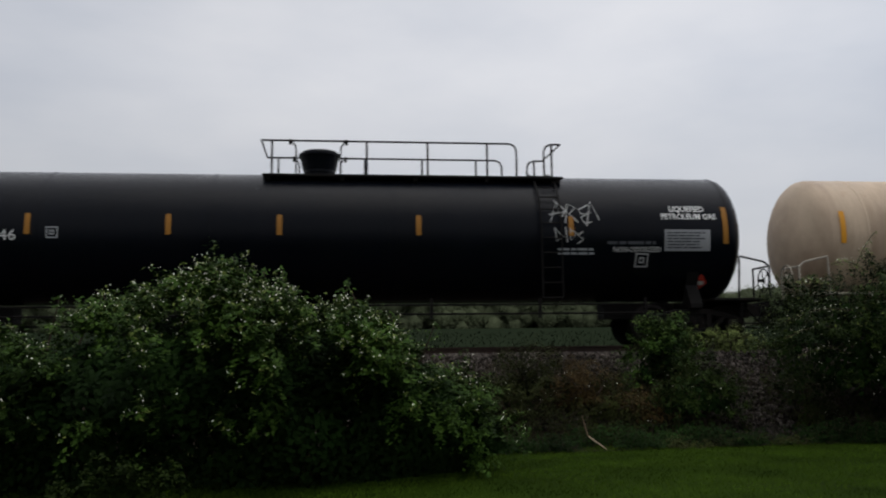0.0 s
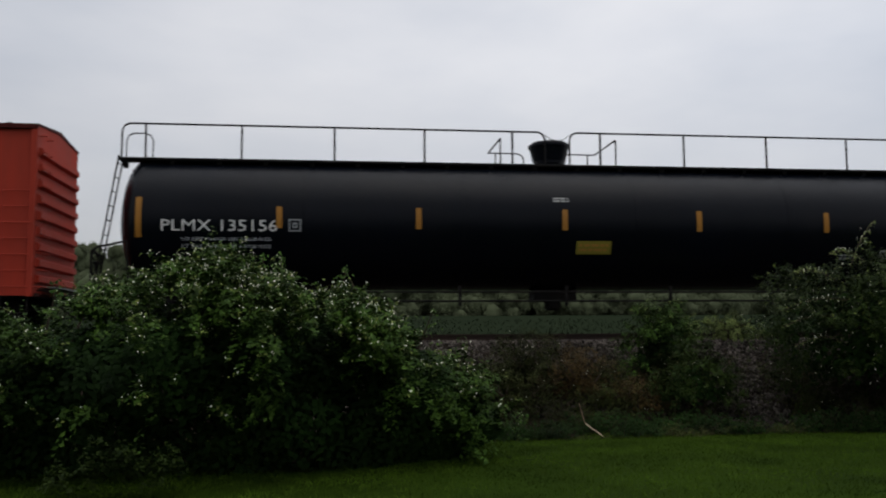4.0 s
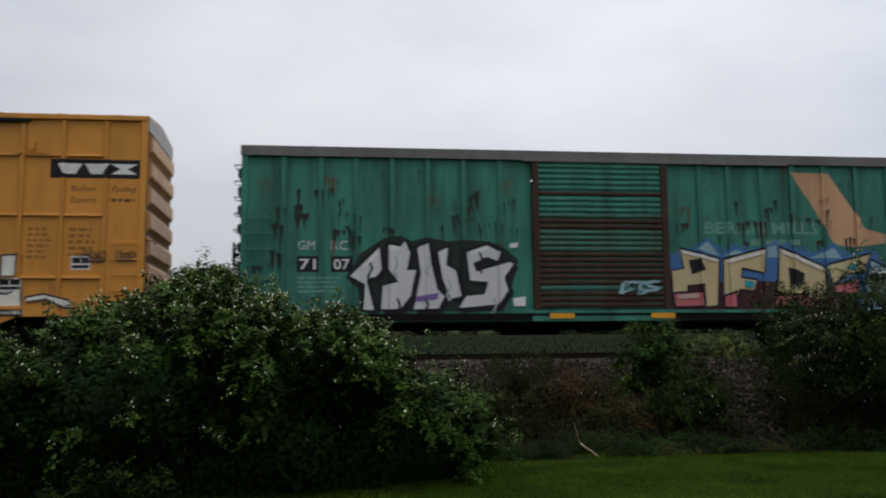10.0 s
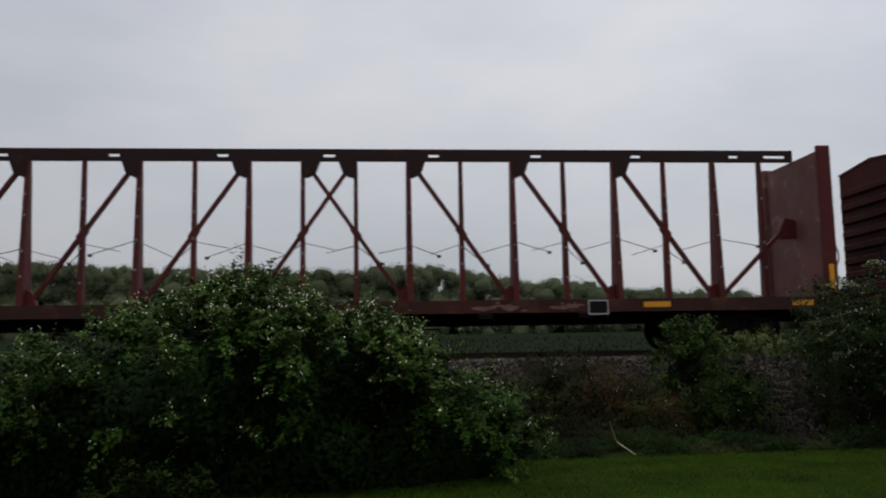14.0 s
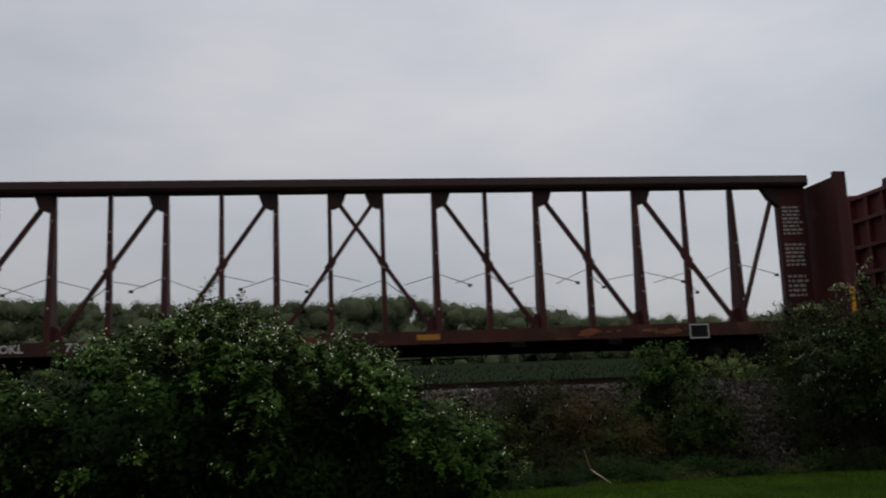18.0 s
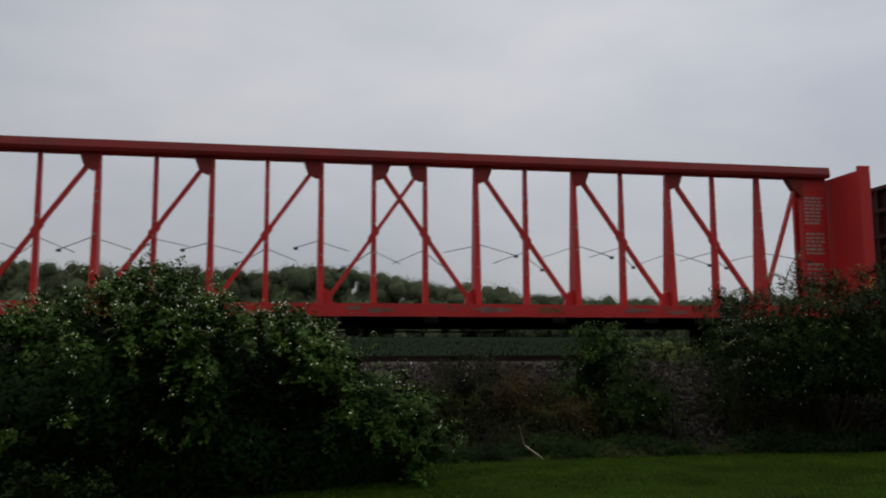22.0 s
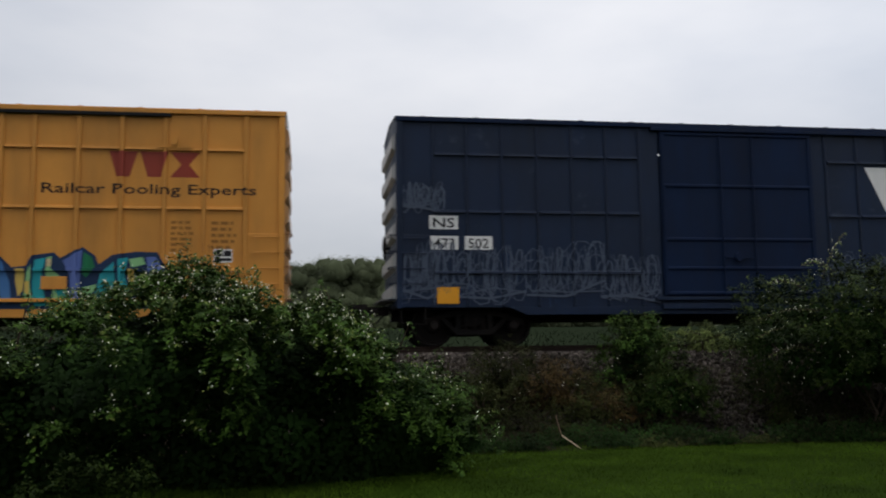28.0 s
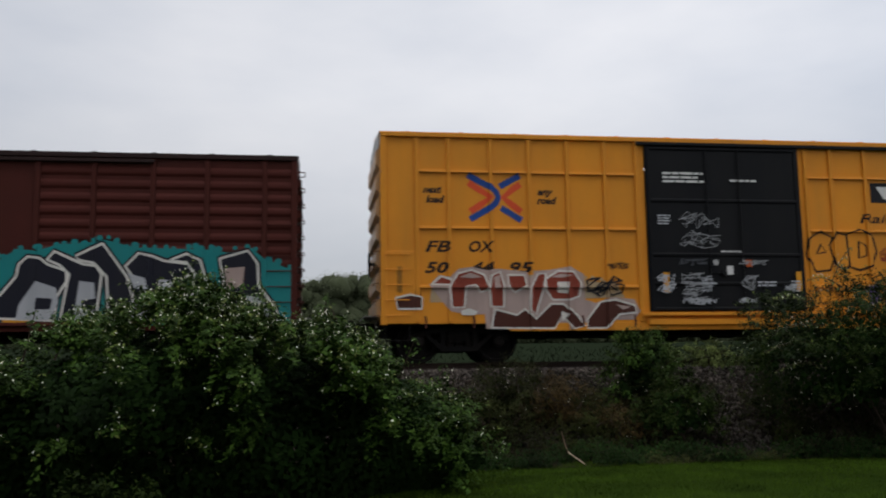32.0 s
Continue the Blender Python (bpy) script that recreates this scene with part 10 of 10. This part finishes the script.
decal("faded_patch", rect(-5.42, -5.06, 2.82, 3.16, SKIN - 0.002), "g_navy", c)

c = yellow_box("bright yellow boxcar with a black door and brick red graffiti", -395.17, "yellow_clean", (("50", -6.90, 0.50), ("44", -5.90, 0.52), ("95", -5.02, 0.52)), 4)
rust_runs(c, 305, 16, "rust_stain")
black_mark(c, 3.76, 6.34, 3.62, 4.10)
words("Railcar Pooling", 3.44, 3.14, 0.21, SKIN, "ink", c, 3.14, 0.25, 0.006)
words("Experts", 4.34, 2.58, 0.21, SKIN, "ink", c, 1.52, 0.25, 0.006)
bars(4.25, 5.85, 1.98, 2.2, 1, SKIN, "ink", c, 241)
cloud(c, SKIN - 0.006, "g_haze", ((-6.8, 1.30), (-6.75, 1.66), (-6.5, 1.80), (-5.6, 1.88), (-4.6, 1.90), (-3.7, 1.88), (-3.2, 1.76), (-2.6, 1.72), (-2.4, 1.40)), 0.06, 243, "faded grey sprayed haze")
mural(c, SKIN - 0.014, None, 0, (
    ("g_rose", ((-6.81, 1.68), (-6.58, 1.9), (-6.34, 1.85), (-6.16, 2.03), (-5.87, 2.08), (-5.53, 2), (-5.28, 2.04), (-4.64, 1.97), (-4.56, 1.83), (-4.42, 1.99), (-4.08, 2.02), (-3.64, 2.09), (-3.33, 1.92), (-3.32, 1.35), (-3.06, 1.28), (-2.7, 1.41), (-2.18, 1.36), (-2.05, 1.09), (-2.2, 0.9), (-2.64, 0.9), (-2.89, 0.69), (-5.56, 0.72), (-5.59, 1.04), (-5.97, 1.04), (-6.35, 1.11))),
))
mural(c, SKIN - 0.020, "g_white", 0.042, (
    ("g_red", ((-6.75, 1.7), (-6.54, 1.87), (-6.33, 1.8), (-6.33, 1.68))),
    ("g_red", ((-6.3, 1.19), (-6.36, 1.62), (-6.17, 1.93), (-5.87, 2.01), (-5.58, 1.9), (-5.47, 1.6), (-5.66, 1.52), (-5.79, 1.68), (-5.99, 1.65), (-6.04, 1.19))),
    ("g_red", ((-5.47, 1.6), (-5.43, 1.88), (-5.24, 1.97), (-5.15, 1.7), (-5.16, 1.2), (-5.45, 1.2))),
    ("g_red", ((-5.06, 1.9), (-4.68, 1.9), (-4.64, 1.66), (-4.9, 1.52), (-5.03, 1.62))),
    ("g_red", ((-4.55, 1.62), (-4.37, 1.93), (-4.2, 1.93), (-4.26, 1.6), (-4.45, 1.03), (-4.57, 1.12))),
    ("g_red", ((-4.2, 1.82), (-3.91, 1.99), (-3.56, 1.97), (-3.4, 1.73), (-3.45, 1.43), (-3.67, 1.35), (-4.05, 1.35), (-4.21, 1.57))),
    ("g_white", ((-3.93, 1.73), (-3.69, 1.73), (-3.72, 1.51), (-3.93, 1.52))),
    ("g_brown", ((-7.54, 1.4), (-7.21, 1.47), (-6.96, 1.41), (-6.97, 1.16), (-7.49, 1.16))),
    ("g_brown", ((-5.46, 0.74), (-5.37, 1.15), (-4.88, 1.02), (-4.69, 1.15), (-4.45, 0.93), (-4.1, 1.26), (-3.83, 1.26), (-3.51, 1.01), (-3.34, 0.77), (-3.6, 0.71), (-3.85, 1.01), (-4.03, 0.72))),
    ("g_brown", ((-3.28, 0.92), (-2.97, 1.3), (-2.62, 1.35), (-2.18, 1.22), (-2.15, 1.06), (-2.54, 1.02), (-2.85, 0.72), (-3.29, 0.72))),
))
mural(c, SKIN - 0.066, None, 0, (
    ("g_rose", ((-6.14, 1.85), (-5.89, 1.95), (-5.64, 1.85), (-5.87, 1.83))),
    ("g_rose", ((-4.08, 1.85), (-3.86, 1.93), (-3.58, 1.89), (-3.82, 1.84))),
    ("g_rose", ((-5.38, 1.85), (-5.25, 1.9), (-5.22, 1.62), (-5.36, 1.6))),
    ("g_white", ((-6.12, 1.11), (-5.94, 1.17), (-5.75, 1.1), (-5.81, 1.02), (-6.09, 1.02))),
    ("g_white", ((-3.88, 1.1), (-3.68, 1.03), (-3.86, 0.88))),
    ("g_rose", ((-2.62, 1.24), (-2.27, 1.19), (-2.45, 1.12))),
))
for x in (-6.9, -5.85, -4.95, -4.2, -3.4, -2.2):
    decal("graffiti_drip", Geo().strip([(x, 1.0), (x + 0.02, 0.88), (x + 0.01, 0.74)], 0.045, SKIN - 0.11), "g_brown", c)
hand_tag(c, -3.28, -2.51, 1.36, 1.94, SKIN - 0.07, "g_black", 246, 3, 0.045)
hand_tag(c, -2.75, -2.3, 2.02, 2.18, SKIN - 0.01, "ink", 247, 4, 0.02)
mural(c, SKIN - 0.02, "ink", 0.05, (
    ("yellow_clean", ((2.02, 2.35), (2.10, 2.75), (2.40, 2.92), (2.68, 2.80), (2.72, 2.30), (2.60, 2.02), (2.25, 1.98))),
    ("yellow_clean", ((2.62, 2.60), (2.80, 2.90), (3.10, 2.84), (3.16, 2.40), (3.05, 2.06), (2.75, 2.10))),
    ("yellow_clean", ((3.10, 2.10), (3.06, 2.86), (3.40, 2.98), (3.72, 2.82), (3.80, 2.45), (3.66, 2.12), (3.35, 2.02))),
    ("yellow_clean", ((2.28, 2.40), (2.40, 2.62), (2.52, 2.44))), ("yellow_clean", ((3.34, 2.30), (3.36, 2.70), (3.54, 2.60), (3.54, 2.36))),
))
scribble(c, 3.9, 4.7, 2.2, 2.6, SKIN - 0.02, "ink_red", 249, 3, 0.04)
mural(c, SKIN - 0.02, "g_rose", 0.03, (
    ("g_lilac", ((3.5, 1.2), (3.45, 1.62), (3.75, 1.70), (3.82, 1.3))), ("g_lilac", ((3.95, 1.1), (3.9, 1.55), (4.2, 1.6), (4.15, 1.15))),
    ("g_lilac", ((4.4, 1.15), (4.35, 1.72), (4.7, 1.66), (4.66, 1.2))), ("stencil", ((4.8, 1.1), (4.82, 1.5), (5.1, 1.52), (5.1, 1.12))),
))
for k, (x0, x1, z0, z1, mat, count, w, lines) in enumerate((
        (-1.06, -0.23, 2.49, 3.35, "tag_grey", 3, 0.018, 2),
        (-1.65, -1.3, 1.47, 1.93, "chalk", 3, 0.024, 2),
        (-1.06, -0.6, 1.24, 1.95, "tag_grey", 3, 0.026, 4),
        (-1.04, -0.33, 1.23, 1.39, "chalk", 5, 0.022, 1),
        (-0.6, -0.4, 1.5, 1.88, "chalk", 2, 0.018, 2),
        (0.34, 0.69, 1.52, 1.95, "tag_grey", 2, 0.026, 1),
        (0.35, 0.94, 2.11, 2.25, "tag_grey", 4, 0.02, 1),
        (0.28, 0.64, 1.26, 1.38, "chalk", 4, 0.016, 1),
        (1.39, 1.62, 1.53, 1.69, "chalk", 3, 0.018, 1),
        (-1.08, -0.48, 2.1, 2.27, "dim_grey", 4, 0.022, 1),
        )):
    hand_tag(c, x0, x1, z0, z1, -1.60, mat, 290 + k, count, w, lines)
hand_tag(c, 7.25, 7.66, 2.85, 3.25, SKIN - 0.05, "ink", 257, 3, 0.022, 2)
hand_tag(c, 7.25, 7.62, 1.95, 2.25, SKIN - 0.05, "ink", 258, 3, 0.020, 2)

c = boxcar("brown boxcar with corrugated panels and black and turquoise graffiti", -412.65, 7.84, 4.46, "oxide", "chord_dark", (-7.15, -5.95, -4.85, -3.65, -2.54, 2.54, 3.65, 4.84, 5.95, 7.15), (), (-1.7, 1.7, 0.95, 4.25), "oxide", sill=0.80, door_style="bars", corner_box=False, end_ribs=9, corrugated=True, rib_w=0.10, belly=False)
cloud(c, SKIN - 0.046, "g_teal", ((1.25, 0.86), (1.25, 1.95), (1.7, 2.10), (1.92, 2.22), (2.22, 2.42), (2.6, 2.38), (3.0, 2.52), (3.7, 2.56), (3.92, 2.62), (4.5, 2.46), (5.3, 2.44), (6.0, 2.42), (6.4, 2.36), (6.9, 2.46), (7.15, 2.24), (7.5, 2.10), (7.74, 1.98), (7.78, 0.85)), 0.075, 261, "turquoise sprayed ground with puffs of paint along its edge")
PIECE = (
    ("g_ink", ((1.50, 1.02), (1.95, 1.50), (2.22, 1.85), (2.26, 2.10), (2.42, 2.26), (2.66, 2.23), (2.82, 2.10), (3.18, 1.97), (3.20, 1.76), (3.02, 1.44), (3.0, 0.95))),
    ("g_ink", ((2.80, 2.20), (2.94, 2.37), (3.2, 2.25), (3.5, 2.11), (3.76, 2.07), (3.88, 1.90), (3.80, 1.0), (3.10, 0.95), (3.24, 1.9), (3.06, 2.08))),
    ("g_ink", ((3.36, 2.28), (3.88, 2.54), (4.38, 1.85), (4.51, 1.45), (4.50, 0.96), (4.05, 0.96), (3.98, 1.85), (3.72, 2.13), (3.42, 2.19))),
    ("g_ink", ((4.34, 2.06), (4.60, 2.34), (4.90, 2.27), (5.12, 2.18), (5.58, 2.12), (5.70, 1.96), (5.50, 1.78), (5.46, 0.96), (4.70, 0.96), (4.62, 1.70))),
    ("g_ink", ((5.24, 2.20), (5.56, 2.33), (5.84, 2.20), (6.02, 1.66), (6.06, 0.96), (5.66, 0.96), (5.74, 1.92), (5.56, 2.16))),
    ("g_ink", ((6.24, 2.23), (6.82, 2.40), (7.02, 2.14), (7.05, 1.66), (7.40, 1.20), (7.52, 0.92), (6.20, 0.92), (6.36, 1.60))),
)
mural(c, SKIN - 0.052, "g_black", 0.14, PIECE)
mural(c, SKIN - 0.080, "g_white", 0.050, PIECE)
mural(c, SKIN - 0.110, None, 0, (
    ("g_silver", ((2.60, 1.76), (3.0, 1.62), (3.06, 1.32), (2.90, 0.96), (2.25, 0.98), (2.30, 1.28))),
    ("g_ink", ((2.62, 1.42), (2.94, 1.40), (2.90, 1.18), (2.60, 1.18))),
    ("g_silver", ((3.45, 1.76), (3.74, 1.72), (3.78, 1.40), (3.50, 1.36), (3.52, 1.20), (3.78, 1.16), (3.74, 0.98), (3.36, 0.98))),
    ("g_silver", ((4.40, 1.92), (4.74, 1.82), (4.86, 1.40), (4.80, 0.98), (4.46, 0.98), (4.58, 1.5))),
    ("g_ink", ((4.50, 1.62), (4.72, 1.58), (4.70, 1.30), (4.54, 1.30))),
    ("g_silver", ((5.02, 1.80), (5.48, 1.74), (5.40, 1.30), (5.06, 1.26))),
    ("g_rose", ((6.34, 2.02), (6.76, 2.06), (6.72, 1.66), (6.40, 1.56))),
    ("g_silver", ((6.80, 1.46), (7.10, 1.40), (7.32, 1.02), (6.92, 1.00))),
))
for k in range(4):
    decal("graffiti_line", Geo().strip([(6.34, 2.0 - 0.11 * k), (6.78, 2.02 - 0.11 * k)], 0.025, SKIN - 0.13), "g_brown", c)
reflectors(c, ((2.3, 0.98),), 0.6, 0.12, SKIN - 0.07, long=True)


# ---------------------------------------------------------------- the train moves
def motions():
    """The whole train rolls past; wheels turn while their car is before the lawn."""
    times = [float(t) for t in range(33)]
    for car, x0 in CARS:
        walk(car, [(t, pose(x0 + s_of(t), TRACK_Y, RAIL_Z)) for t in times])
        near = [k / FPS for k in range(32 * FPS + 1) if abs(x0 + s_of(k / FPS)) < 26]
        keys = sorted({0.0, 32.0, *near})
        for w in car.children_recursive:
            if w.name.startswith("wheelset"):
                x, y, z = w.location
                hold = [min(max(t, near[0]), near[-1]) for t in keys]
                walk(w, [(t, pose(x, y, z, 0, math.degrees(s_of(h) / 0.457) % 360.0, 0)) for t, h in zip(keys, hold)])


motions()
